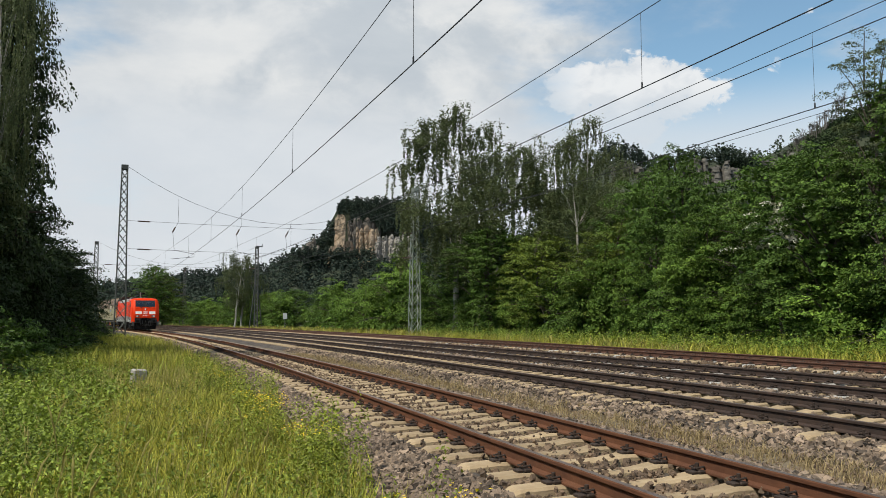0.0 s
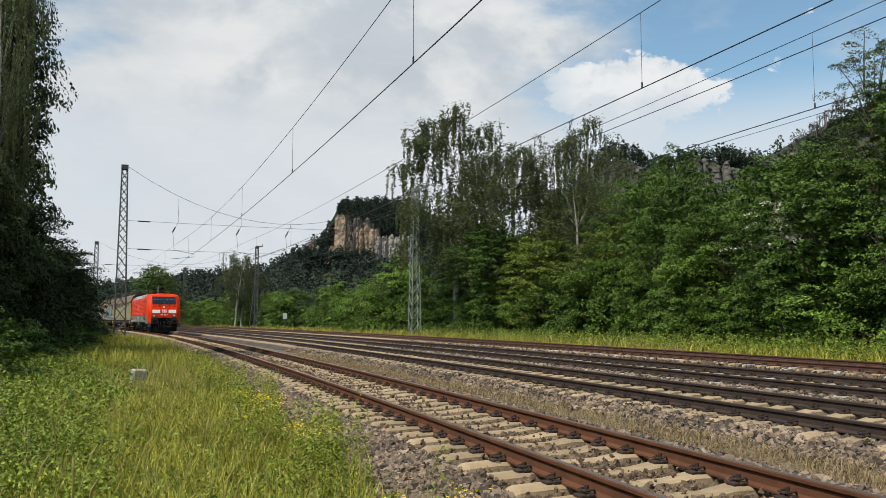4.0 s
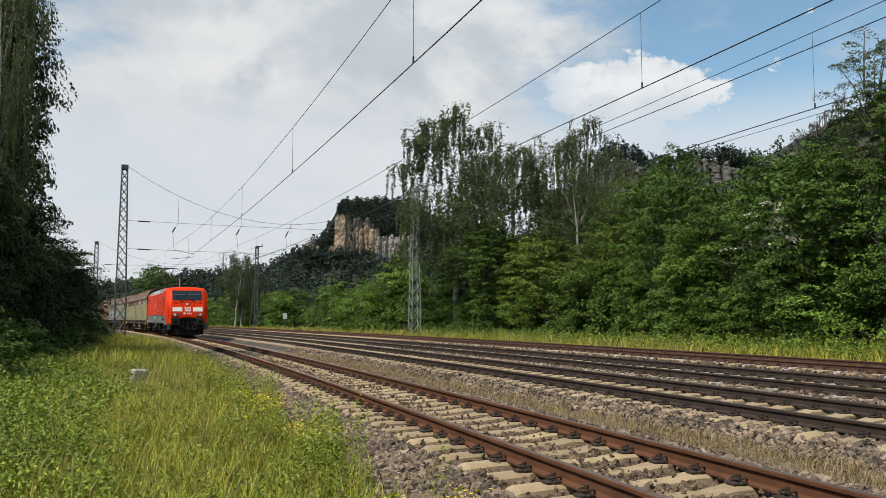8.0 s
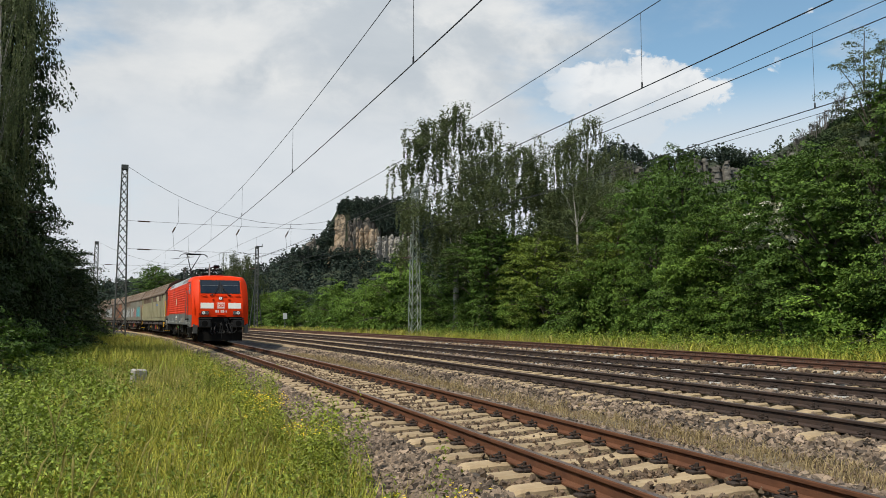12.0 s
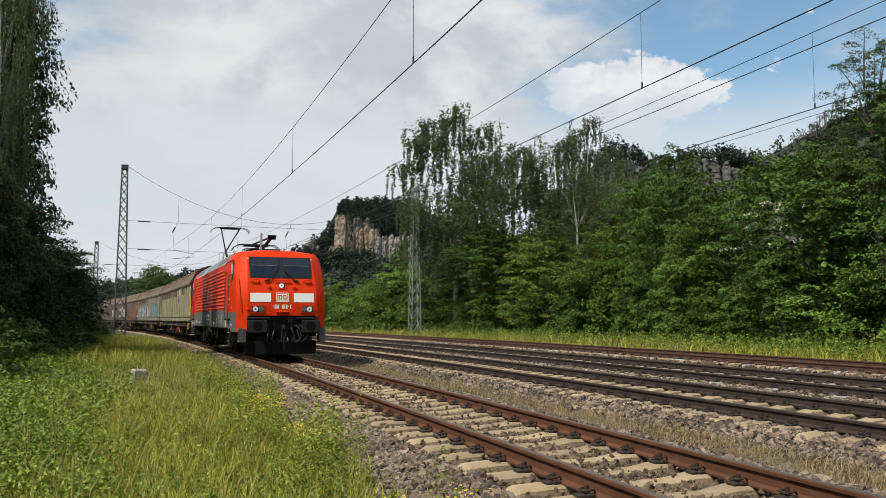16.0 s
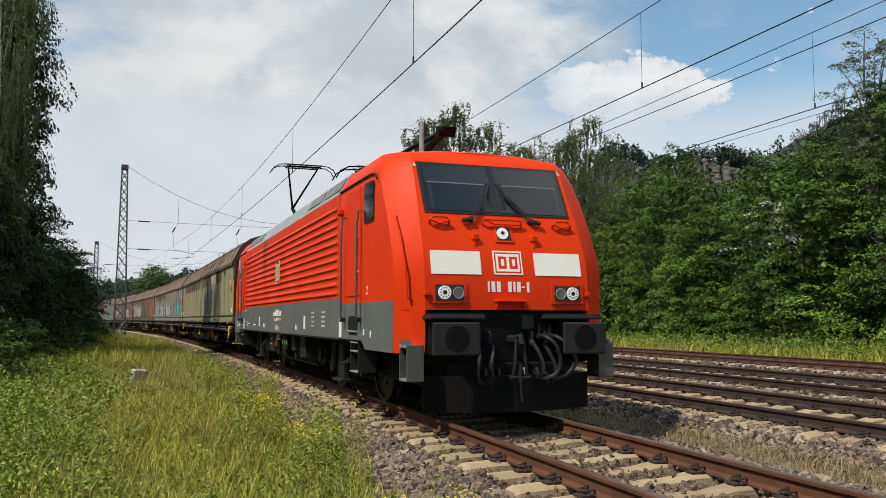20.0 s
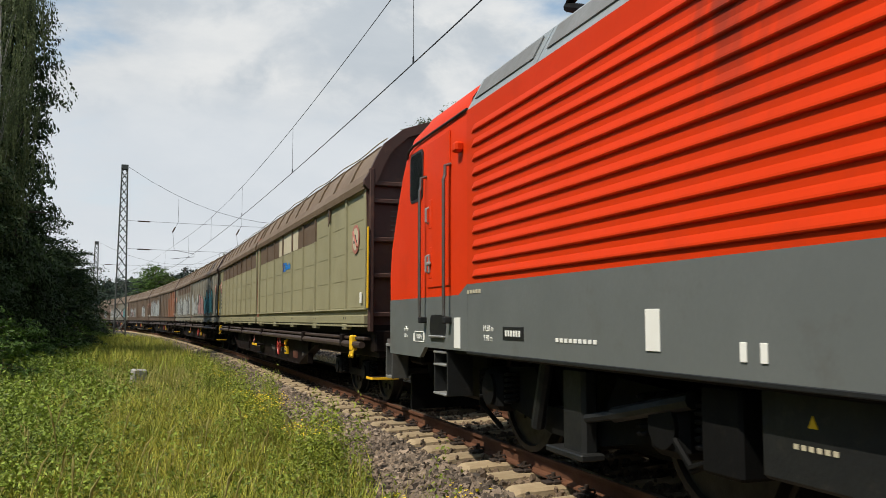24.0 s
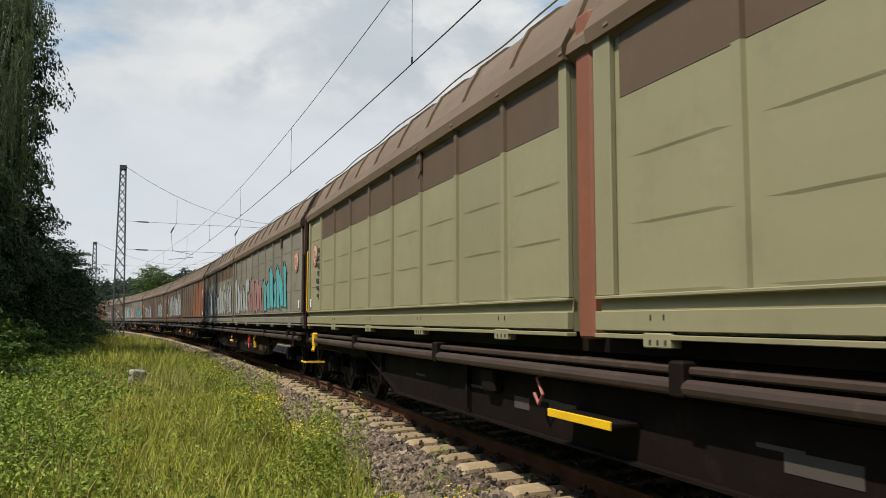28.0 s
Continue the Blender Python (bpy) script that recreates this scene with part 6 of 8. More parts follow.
        for k in range(7):
            P("step_rib", Shape().box((d * 0.82 - 0.35, F - 0.34 + 0.04 * k, 1.33), (d * 0.82 + 0.35, F - 0.325 + 0.04 * k, 1.35), 0.004), T["gunmetal"])
        # white reflecting panels and lamps
        P("reflector_panel", face_plate(min(d * 0.38, d * 1.06), max(d * 0.38, d * 1.06), 1.85, 2.15, 0.007), T["white"])
        box = P("lamp_frame", face_plate(min(d * 0.60, d * 1.06), max(d * 0.60, d * 1.06), 1.48, 1.75, 0.02), T["red"])
        P("lamp_box", face_plate(min(d * 0.64, d * 1.02), max(d * 0.64, d * 1.02), 1.515, 1.715, 0.024), T["rubber"], box)
        a = Vector(on_face(d * 0.90, 1.615, 0.03))
        P("headlight", Shape().disc(a, (0, 1, 0.05), 0.085, 0.025, 24), T["lens"], box, "lit white headlight")
        P("lamp_core", Shape().disc(a - Vector((0, 0.014, 0)), (0, 1, 0.05), 0.028, 0.012, 12), T["gunmetal"], box)
        for k in range(10):
            q = 2 * math.pi * k / 10
            P("lens_facet", Shape().disc(a + Vector((0.058 * math.cos(q), -0.014, 0.058 * math.sin(q))), (0, 1, 0.05), 0.010, 0.006, 6), T["lens_off"], box)
        P("lamp_rim", Shape().tube([Vector(on_face(d * 0.72, 1.612, 0.042)) + Vector((0.07 * math.cos(q), 0, 0.07 * math.sin(q))) for q in np.linspace(0, 2 * math.pi, 21)], 0.006, 5), T["alu"], box)
        P("tail_light", Shape().disc(Vector(on_face(d * 0.72, 1.612, 0.03)), (0, 1, 0.05), 0.07, 0.02, 20), T["lens_off"], box)
        P("side_reflector", Shape().box((d * 1.13 - 0.04, F - 0.11, 1.575), (d * 1.13 + 0.04, F - 0.05, 1.635), 0.01), T["red"])
        # handles and brackets on the front
        for x, z, w in ((0.88, 2.52, 0.13),):
            q = [on_face(d * x - w, z, 0.01), on_face(d * x - w, z + 0.01, 0.06), on_face(d * x - w + 0.04, z + 0.05, 0.07), on_face(d * x + w - 0.04, z + 0.05, 0.07), on_face(d * x + w, z + 0.01, 0.06), on_face(d * x + w, z - 0.03, 0.01)]
            P("front_handle", Shape().tube(q, 0.017, 6).tube([q[1], on_face(d * x, z - 0.03, 0.05), q[4]], 0.014, 6), T["red"])
        a, b = on_face(d * 0.42, 2.40, 0.0), on_face(d * 0.42, 2.27, 0.0)
        P("bracket", Shape().box((d * 0.42 - 0.045, a[1] - 0.10, 2.30), (d * 0.42 + 0.045, a[1] + 0.02, 2.39), 0.015).rod((d * 0.42, a[1] - 0.06, 2.22), (d * 0.42, a[1] - 0.06, 2.32), 0.03, n=8), T["red"])
        # wiper with its double arm
        a, b, c = on_face(d * 0.43, 2.58, 0.05), on_face(d * 0.16, 2.92, 0.055), on_face(d * 0.05, 3.12, 0.03)
        wp = P("wiper", Shape().tube([a, b], 0.012, 5).tube([on_face(d * 0.38, 2.58, 0.05), on_face(d * 0.14, 2.90, 0.06)], 0.009, 5).rod(on_face(d * 0.43, 2.57, 0.0), on_face(d * 0.43, 2.57, 0.07), 0.035, n=8).rod(on_face(d * 0.43, 2.57, 0.05), on_face(d * 0.56, 2.54, 0.05), 0.03, n=8), T["rubber"])
        P("wiper_blade", Shape().tube([on_face(d * 0.24, 2.72, 0.03), b, c], [0.012, 0.016, 0.01], 5), T["rubber"], wp)
        P("roof_marker", Shape().add([on_face(d * 1.075 - 0.03, 3.32, 0.004), on_face(d * 1.075 + 0.03, 3.32, 0.004), on_face(d * 1.075, 3.39, 0.004)], [(0, 1, 2)]), T["cream"])
        # hoses
        for x, k in ((0.30, 0.0), (0.48, 0.05)):
            P("brake_hose", Shape().tube(bend([(d * x, F - 0.05, 0.98), (d * x, F - 0.22, 0.92 - k), (d * (x + 0.06), F - 0.30, 0.70 - k), (d * (x + 0.02), F - 0.28, 0.56 - k), (d * (x - 0.10), F - 0.18, 0.55 - k), (d * (x - 0.12), F - 0.10, 0.66)]), 0.026, 7), T["rubber"], smooth=True)
            P("hose_valve", Shape().rod((d * x, F - 0.04, 1.02), (d * x, F - 0.15, 0.95), 0.04, n=8).box((d * x - 0.02, F - 0.12, 1.0), (d * x + 0.02, F - 0.08, 1.13), 0.008), T["gunmetal"])
    # windscreen: black frame, two panes, light blinds inside the upper edge
    ws = P("windscreen", face_plate(-1.05, 1.05, 2.66, 3.39, 0.012, 2), T["rubber"])
    for d in (-1, 1):
        P("pane", face_plate(min(d * 0.035, d * 1.015), max(d * 0.035, d * 1.015), 2.69, 3.36, 0.018, 2), T["glass"], ws)
        P("sun_blind", face_plate(min(d * 0.06, d * 0.98), max(d * 0.06, d * 0.98), 3.10, 3.34, 0.0195, 1), T["blind"], ws)
        P("blind_rail", face_plate(min(d * 0.08, d * 0.96), max(d * 0.08, d * 0.96), 3.085, 3.10, 0.0195, 1), T["skirt_grey"], ws)
        P("cab_pillar", face_plate(min(d * 0.90, d * 0.95), max(d * 0.90, d * 0.95), 2.72, 3.085, 0.0192, 1), T["blind"], ws)
        P("wiper_motor_strip", face_plate(min(d * 0.05, d * 0.13), max(d * 0.05, d * 0.13), 2.74, 3.12, 0.021, 1), T["gunmetal"], ws)
    # centre lamp, centre handle, number bars, emblem, ledge
    tl = P("top_lamp_frame", face_plate(-0.13, 0.13, 2.28, 2.50, 0.02), T["red"])
    P("lamp_box", face_plate(-0.10, 0.10, 2.305, 2.475, 0.024), T["rubber"], tl)
    P("headlight", Shape().disc(on_face(-0.02, 2.39, 0.03), (0, 1, -0.3), 0.08, 0.025, 24), T["lens"], tl, "lit white top headlight")
    P("lamp_core", Shape().disc(on_face(-0.02, 2.393, 0.045), (0, 1, -0.3), 0.026, 0.012, 12), T["gunmetal"], tl)
    q = [on_face(-0.28, 2.53, 0.01), on_face(-0.27, 2.56, 0.07), on_face(0.27, 2.56, 0.07), on_face(0.28, 2.50, 0.01)]
    P("front_handle", Shape().tube(q, 0.016, 6).tube([q[1], on_face(-0.12, 2.51, 0.05), on_face(0.24, 2.51, 0.05), q[2]], 0.014, 6), T["red"])
    em = P("emblem", face_plate(-0.205, 0.205, 1.855, 2.165, 0.007), T["white"], label="white emblem plate with plain red shapes")
    P("emblem_border", face_plate(-0.185, 0.185, 1.875, 2.145, 0.009), T["red"], em)
    P("emblem_field", face_plate(-0.165, 0.165, 1.895, 2.125, 0.011), T["white"], em)
    for x0, x1 in ((-0.135, -0.02), (0.02, 0.135)):
        P("emblem_shape", face_plate(x0, x1, 1.93, 2.09, 0.013, 1), T["red"], em)
        P("emblem_gap", face_plate(x0 + 0.04, x1 - 0.035, 1.965, 2.055, 0.015, 1), T["white"], em)
    for x0, x1 in bars((0.025, 0.05, 0.05, -0.055, 0.05, 0.025, 0.05), -0.30, 0.13, 0.026):
        P("number_bar", face_plate(x0, x1, 1.63, 1.765, 0.006, 1), T["white"])
    P("number_bar", face_plate(0.175, 0.22, 1.69, 1.705, 0.006, 1), T["white"])
    P("number_bar", face_plate(0.25, 0.285, 1.63, 1.765, 0.006, 1), T["white"])
    P("front_ledge", Shape().box((-0.22, F - 0.20, 1.50), (0.22, F - 0.05, 1.53), 0.008).box((-0.20, F - 0.12, 1.43), (-0.17, F - 0.05, 1.51)).box((0.17, F - 0.12, 1.43), (0.20, F - 0.05, 1.51)), T["red"])
    # buffer beam, snow plough, coupling
    P("buffer_beam", Shape().box((-1.16, F - 0.03, 0.72), (1.16, F + 0.5, 1.40), 0.03), T["black"])
    P("grille", Shape().box((0.18, F - 0.05, 1.15), (0.36, F - 0.02, 1.34), 0.01), T["gunmetal"])
    pl = [(-1.15, F - 0.02), (-0.6, F - 0.22), (0, F - 0.30), (0.6, F - 0.22), (1.15, F - 0.02), (1.15, F + 0.05), (0, F - 0.2), (-1.15, F + 0.05)]
    P("snow_plough", Shape().prism(pl, 0.13, 0.58, "xy"), T["black"])
    # black blocks added to keep the shaded space under the floor dark
    P("underfloor_box", Shape().box((-1.02, F + 0.5, 0.42), (1.02, F + 2.35, 0.92), 0.04).box((-0.70, F + 2.3, 0.24), (0.70, F + 6.6, 0.80), 0.04), T["black"])
    P("plough_bracket", Shape().box((-0.9, F - 0.1, 0.5), (0.9, F + 0.4, 0.74), 0.03), T["black"])
    hk = P("coupling_hook", Shape().box((-0.035, F - 0.34, 0.98), (0.035, F - 0.02, 1.08), 0.02).tube([(0, F - 0.30, 1.06), (0, F - 0.40, 1.08), (0, F - 0.42, 0.99), (0, F - 0.34, 0.95)], 0.035, 6), T["gunmetal"])
    for d in (-1, 1):
        P("coupling_link", Shape().tube([(d * 0.05, F - 0.36, 1.02), (d * 0.07, F - 0.38, 0.75), (d * 0.10, F - 0.36, 0.56)], 0.020, 6), T["gunmetal"], hk)
    P("coupling_screw", Shape().rod((-0.14, F - 0.36, 0.56), (0.14, F - 0.36, 0.56), 0.028, n=8).rod((0, F - 0.37, 0.58), (0.02, F - 0.38, 0.26), 0.016, n=6).rod((0, F - 0.37, 0.72), (0, F - 0.37, 0.5), 0.03, n=8), T["gunmetal"], hk)
    for x, k in ((0.52, 0.0), (0.68, 0.06)):
        P("hose_loop", Shape().tube(bend([(x - 0.12, F - 0.04, 1.06), (x - 0.10, F - 0.26, 1.06), (x, F - 0.36, 0.94), (x + 0.05 + k, F - 0.36, 0.74), (x - 0.02, F - 0.34, 0.58), (x - 0.18, F - 0.28, 0.54), (x - 0.26, F - 0.2, 0.62)]), 0.028, 8), T["rubber"], label="thick black brake hose", smooth=True)
        P("hose_end", Shape().rod((x - 0.12, F - 0.03, 1.06), (x - 0.11, F - 0.14, 1.06), 0.045, n=8).box((x - 0.14, F - 0.12, 1.09), (x - 0.10, F - 0.09, 1.22), 0.01), T["gunmetal"])
    # cab number on each side
    for d in (-1, 1):
        writing("cab_number", "2" if end > 0 else "1", 0.17, Matrix.Translation((d * 1.488, end * (F + 1.45), 1.68)) @ pose(0, 0, 0, 90, 0, d * 90), T["white"], loco)


def bogie(loco, yc):
    b = new("bogie")
    b.parent = loco
    for d in (-1, 1):
        sh = Shape().prism([(yc - 2.0, 0.55), (yc - 1.9, 0.80), (yc - 0.7, 0.86), (yc - 0.45, 0.55), (yc + 0.45, 0.55), (yc + 0.7, 0.86), (yc + 1.9, 0.80), (yc + 2.0, 0.55), (yc + 0.9, 0.42), (yc + 0.4, 0.33), (yc - 0.4, 0.33), (yc - 0.9, 0.42)], d * 0.98, d * 1.10, "yz")
        part("side_frame", sh, T["black"], b)
        for a in (-1.45, 1.45):
            part("axle_box", Shape().box((min(d * 0.95, d * 1.22), yc + a - 0.2, 0.42), (max(d * 0.95, d * 1.22), yc + a + 0.2, 0.82), 0.05).disc((d * 1.22, yc + a, 0.62), (1, 0, 0), 0.15, 0.06, 16), T["black"], b)
            for k in (-0.32, 0.32):
                coil = Shape()
                coil.tube([(d * 1.12 + 0.075 * math.cos(q), yc + a + k + 0.075 * math.sin(q), 0.50 + 0.05 * q / (2 * math.pi)) for q in np.linspace(0, 12 * math.pi, 60)], 0.018, 5)
                part("spring", coil, T["black"], b)
        part("damper", Shape().rod((d * 1.22, yc - 1.75, 0.80), (d * 1.22, yc - 0.85, 0.62), 0.055, n=10).rod((d * 1.22, yc - 0.85, 0.62), (d * 1.22, yc - 0.45, 0.55), 0.035, n=8), T["gunmetal"], b, "long grey damper")
        part("damper", Shape().rod((d * 1.20, yc + 0.25, 0.95), (d * 1.20, yc + 0.45, 0.38), 0.06, n=10), T["gunmetal"], b)
        part("guide_plate", Shape().box((min(d * 1.1, d * 1.24), yc - 0.42, 0.26), (max(d * 1.1, d * 1.24), yc - 0.08, 0.92), 0.03).box((min(d * 1.1, d * 1.3), yc - 0.5, 0.24), (max(d * 1.1, d * 1.3), yc + 0.1, 0.29), 0.01), T["gunmetal"], b)
        part("sand_pipe", Shape().tube([(d * 1.0, yc + 2.25, 0.8), (d * 1.02, yc + 2.2, 0.4), (d * 0.85, yc + 2.05, 0.16)], 0.025, 6), T["black"], b)
        part("air_hose", Shape().tube([(d * 1.25, yc - 2.1, 0.75), (d * 1.27, yc - 2.05, 0.5), (d * 1.27, yc - 1.8, 0.4), (d * 1.25, yc - 1.6, 0.55)], 0.022, 6), T["black"], b)
    part("bolster", Shape().box((-0.95, yc - 1.2, 0.45), (0.95, yc + 1.2, 0.9), 0.05), T["black"], b)
    return [wheelset(loco, yc - 1.45, 0.625), wheelset(loco, yc + 1.45, 0.625)]


def pantograph(loco, yb, up, knee):
    """Single-arm pantograph based at yb; knee: which way the elbow points."""
    p = new("pantograph")
    p.parent = loco
    part("base_frame", Shape().tube([(-0.55, yb - 0.6, 3.92), (0.55, yb - 0.6, 3.92), (0.55, yb + 0.6, 3.92), (-0.55, yb + 0.6, 3.92), (-0.55, yb - 0.6, 3.92)], 0.03, 6), T["black"], p)
    for x in (-0.55, 0.55):
        for y in (-0.55, 0.55):
            part("insulator", Shape().loft([[(x + r * math.cos(q), yb + y + r * math.sin(q), z) for q in (k * math.pi / 5 for k in range(10))] for z, r in ((3.66, 0.05), (3.70, 0.075), (3.73, 0.05), (3.77, 0.075), (3.80, 0.05), (3.84, 0.075), (3.90, 0.05))]), T["end_brown"], p)
    if up:
        e, top, yh = (0, yb + knee * 1.75, 4.78), 5.80, yb
        part("lower_arm", Shape().rod((0, yb - knee * 0.2, 3.95), e, 0.055, n=8), T["black"], p)
        part("upper_arm", Shape().tube([e, (-0.44, yh, top - 0.02)], [0.035, 0.025], 6).tube([e, (0.44, yh, top - 0.02)], [0.04, 0.025], 6), T["black"], p)
    else:
        e, top, yh = (0, yb + knee * 2.2, 4.26), 4.22, yb - knee * 1.5
        part("lower_arm", Shape().rod((0, yb - knee * 0.2, 3.93), e, 0.055, n=8), T["black"], p)
        part("upper_arm", Shape().tube([e, (-0.28, yh, top)], [0.04, 0.03], 6).tube([e, (0.28, yh, top)], [0.04, 0.03], 6), T["black"], p)
    hd = part("collector_head", Shape().rod((-0.5, yh - 0.18, top), (0.5, yh - 0.18, top), 0.02, n=6).rod((-0.5, yh + 0.18, top), (0.5, yh + 0.18, top), 0.02, n=6).rod((-0.3, yh - 0.2, top), (-0.3, yh + 0.2, top), 0.02, n=6).rod((0.3, yh - 0.2, top), (0.3, yh + 0.2, top), 0.02, n=6), T["black"], p)
    for y in (-0.18, 0.18):
        part("contact_strip", Shape().box((-0.55, yh + y - 0.03, top + 0.03), (0.55, yh + y + 0.03, top + 0.065), 0.008), T["gunmetal"], hd)
        for d in (-1, 1):
            part("horn", Shape().tube([(d * 0.52, yh + y, top + 0.05), (d * 0.72, yh + y, top + 0.03), (d * 0.88, yh + y, top - 0.06), (d * 0.96, yh + y, top - 0.2)], 0.016, 6), T["black"], hd)


def build_locomotive():
    loco = thing("locomotive", "red electric freight locomotive with grey skirt and lit headlights", "locomotive")
    F = -FRONT
    cab(loco, 1)
    cab(loco, -1)
    y0, y1 = F + 3.20, -F - 2.955
    for d in (-1, 1):
        a, b = sorted((d * 1.40, d * 1.48))
        sw = part("side_wall", Shape().box((a, y0, 1.60), (b, y1, 3.30), 0.0), T["red_side"], loco)
        for i in range(11):
            z = 1.66 + 0.1375 * i
            q = [(d * 1.476, z + 0.095), (d * 1.486, z + 0.075), (d * 1.500, z + 0.040), (d * 1.503, z + 0.026), (d * 1.499, z + 0.018), (d * 1.476, z + 0.012)]
            sh = Shape().loft([[(x, y, zz) for x, zz in q] if 0 < k < 3 else [(d * 1.476, y, zz) for x, zz in q] for k, y in enumerate((y0 + 0.12, y0 + 0.22, y1 - 0.22, y1 - 0.12))], True)
            part("louvre", sh, T["red_side"], sw)
        part("skirt_panel", Shape().prism([(y0 + 0.02, 0.98), (y1 - 0.02, 0.98), (y1 - 0.02, 1.615), (y0 + 0.02, 1.615)], d * 1.44, d * 1.484, "yz"), T["skirt_grey"], loco)
        part("skirt_rail", Shape().box((min(d * 1.40, d * 1.489), y0, 0.955), (max(d * 1.40, d * 1.489), y1, 0.985), 0.006), T["gunmetal"], loco)
        # sloping roof panels in bright metal
        n = 8
        for i in range(n):
            ya, yb = y0 + (y1 - y0) * i / n, y0 + (y1 - y0) * (i + 1) / n - 0.015
            sh = Shape().loft([[(d * 1.478, y, 3.30), (d * 1.455, y, 3.345), (d * 1.31, y, 3.62), (d * 1.27, y, 3.655), (d * 1.25, y, 3.62), (d * 1.42, y, 3.28)] for y in (ya, yb)])
            rp = part("roof_slope_panel", sh, T["silver"], loco)
            if i in (0, 1, n - 2, n - 1):
                part("roof_grille", Shape().loft([[(d * 1.439, y, 3.385), (d * 1.334, y, 3.584), (d * 1.343, y, 3.588), (d * 1.448, y, 3.389)] for y in (ya + 0.12, yb - 0.12)]), T["roof_grey"], rp)
        # emblem over the louvres, number and class lines on the skirt, plates
        P = lambda name, y, z, w, h, mat, t=0.006, x=1.484: part(name, Shape().box((min(d * x, d * (x + t)), y - w / 2, z - h / 2), (max(d * x, d * (x + t)), y + w / 2, z + h / 2), 0.002), mat, loco)
        # emblem: a thin frame and two block shapes with open middles, each broken over the louvres
        ec = F + 9.42
        em = part("emblem_frame", Shape().tube([(d * 1.506, ec + a, 2.36 + b) for a, b in ((0.73 * p, 0.73 * q) for p, q in ((-0.40, -0.30), (-0.34, -0.36), (0.34, -0.36), (0.40, -0.30), (0.40, 0.30), (0.34, 0.36), (-0.34, 0.36), (-0.40, 0.30), (-0.40, -0.30)))], 0.007, 4), T["cream"], loco, "thin cream emblem frame")
        for c in (-0.165, 0.165):
            for a0, a1, b0, b1 in ((-0.145, -0.065, -0.26, 0.26), (-0.065, 0.10, 0.18, 0.26), (-0.065, 0.10, -0.26, -0.18), (0.075, 0.145, -0.20, 0.20)):
                ya, yb = sorted((ec + d * 0.73 * (c + a0), ec + d * 0.73 * (c + a1)))
                part("emblem_shape", Shape().box((min(d * 1.490, d * 1.5055), ya, 2.36 + 0.73 * b0), (max(d * 1.490, d * 1.5055), yb, 2.36 + 0.73 * b1), 0.003), T["cream"], em)
        y = F + 10.06
        for w, h in ((0.05, 0.11), (0.05, 0.11), (0.05, 0.11), (0.05, 0.11), (0, 0), (0.05, 0.11), (0.04, 0.19), (0.09, 0.19), (0.09, 0.19), (0, 0), (0.09, 0.19), (0.04, 0.19), (0.09, 0.19), (0.06, 0.03), (0.04, 0.19), (0.08, 0.13), (0.04, 0.03), (0.08, 0.13), (0.08, 0.13)):
            if w:
                P("number_bar", y - 0.37 * w, 1.36 + 0.37 * h, 0.74 * w, 0.74 * h, T["white"])
            y -= 0.74 * (w or 0.03) + 0.017
        writing("class_text", "Class 189-VM", 0.112, Matrix.Translation((d * 1.486, F + 9.58, 1.27)) @ pose(0, 0, 0, 90, 0, d * 90), T["white"], loco)
        writing("hertz_text", "50 Hz", 0.112, Matrix.Translation((d * 1.486, F + 9.05, 1.27)) @ pose(0, 0, 0, 90, 0, d * 90), T["orange"], loco)
        for yy, zz, w, h in ((9.74, 1.08, 0.11, 0.10), (9.57, 1.09, 0.10, 0.13), (9.38, 1.08, 0.12, 0.11), (9.17, 1.07, 0.05, 0.07)):
            P("label_plate", F + yy, zz, w, h, T["cream"])
        for yy, text in ((15.10, "19.58 m"), (15.10, "9.90 m")):
            writing("length_text", text, 0.075, Matrix.Translation((d * 1.486, F + yy, 1.20 if "19" in text else 1.115)) @ pose(0, 0, 0, 90, 0, d * 90), T["white"], loco)
        P("maker_plate", F + 14.55, 1.165, 0.42, 0.11, T["rubber"])
        for i in range(6):
            P("maker_bar", F + 14.69 - 0.055 * i, 1.165, 0.035, 0.05, T["white"], 0.009)
        for i in range(9):
            P("small_bar", F + 13.75 - 0.07 * i, 1.13, 0.045, 0.03, T["white"])
        for i in range(5):
            P("small_bar", F + 15.6 - 0.075 * i, 1.54, 0.05, 0.035, T["cream"])
        for i in range(4):
            for j in range(4):
                P("small_bar", F + 4.3 + 0.16 * i + (0.6 if i > 1 else 0), 1.40 - 0.08 * j, 0.11, 0.035, T["cream"])
        writing("curve_text", "R 80m", 0.075, Matrix.Translation((d * 1.489, -F - 1.45, 1.09)) @ pose(0, 0, 0, 90, 0, d * 90), T["white"], loco)
        part("text_frame", Shape().tube([(d * 1.488, -F - 1.45 + a, 1.09 + b) for a, b in ((-0.17, -0.055), (0.17, -0.055), (0.17, 0.055), (-0.17, 0.055), (-0.17, -0.055))], 0.005, 4), T["white"], loco)
        writing("curve_text", "200 m", 0.062, Matrix.Translation((d * 1.489, -F - 0.92, 1.09)) @ pose(0, 0, 0, 90, 0, d * 90), T["white"], loco)
        part("arch_mark", Shape().tube([(d * 1.488, -F - 0.92 + 0.05 * math.cos(q), 1.15 + 0.05 * math.sin(q)) for q in np.linspace(0, math.pi, 9)], 0.006, 4).box((min(d * 1.484, d * 1.489), -F - 1.01, 1.165), (max(d * 1.484, d * 1.489), -F - 0.83, 1.178), 0.001), T["white"], loco)
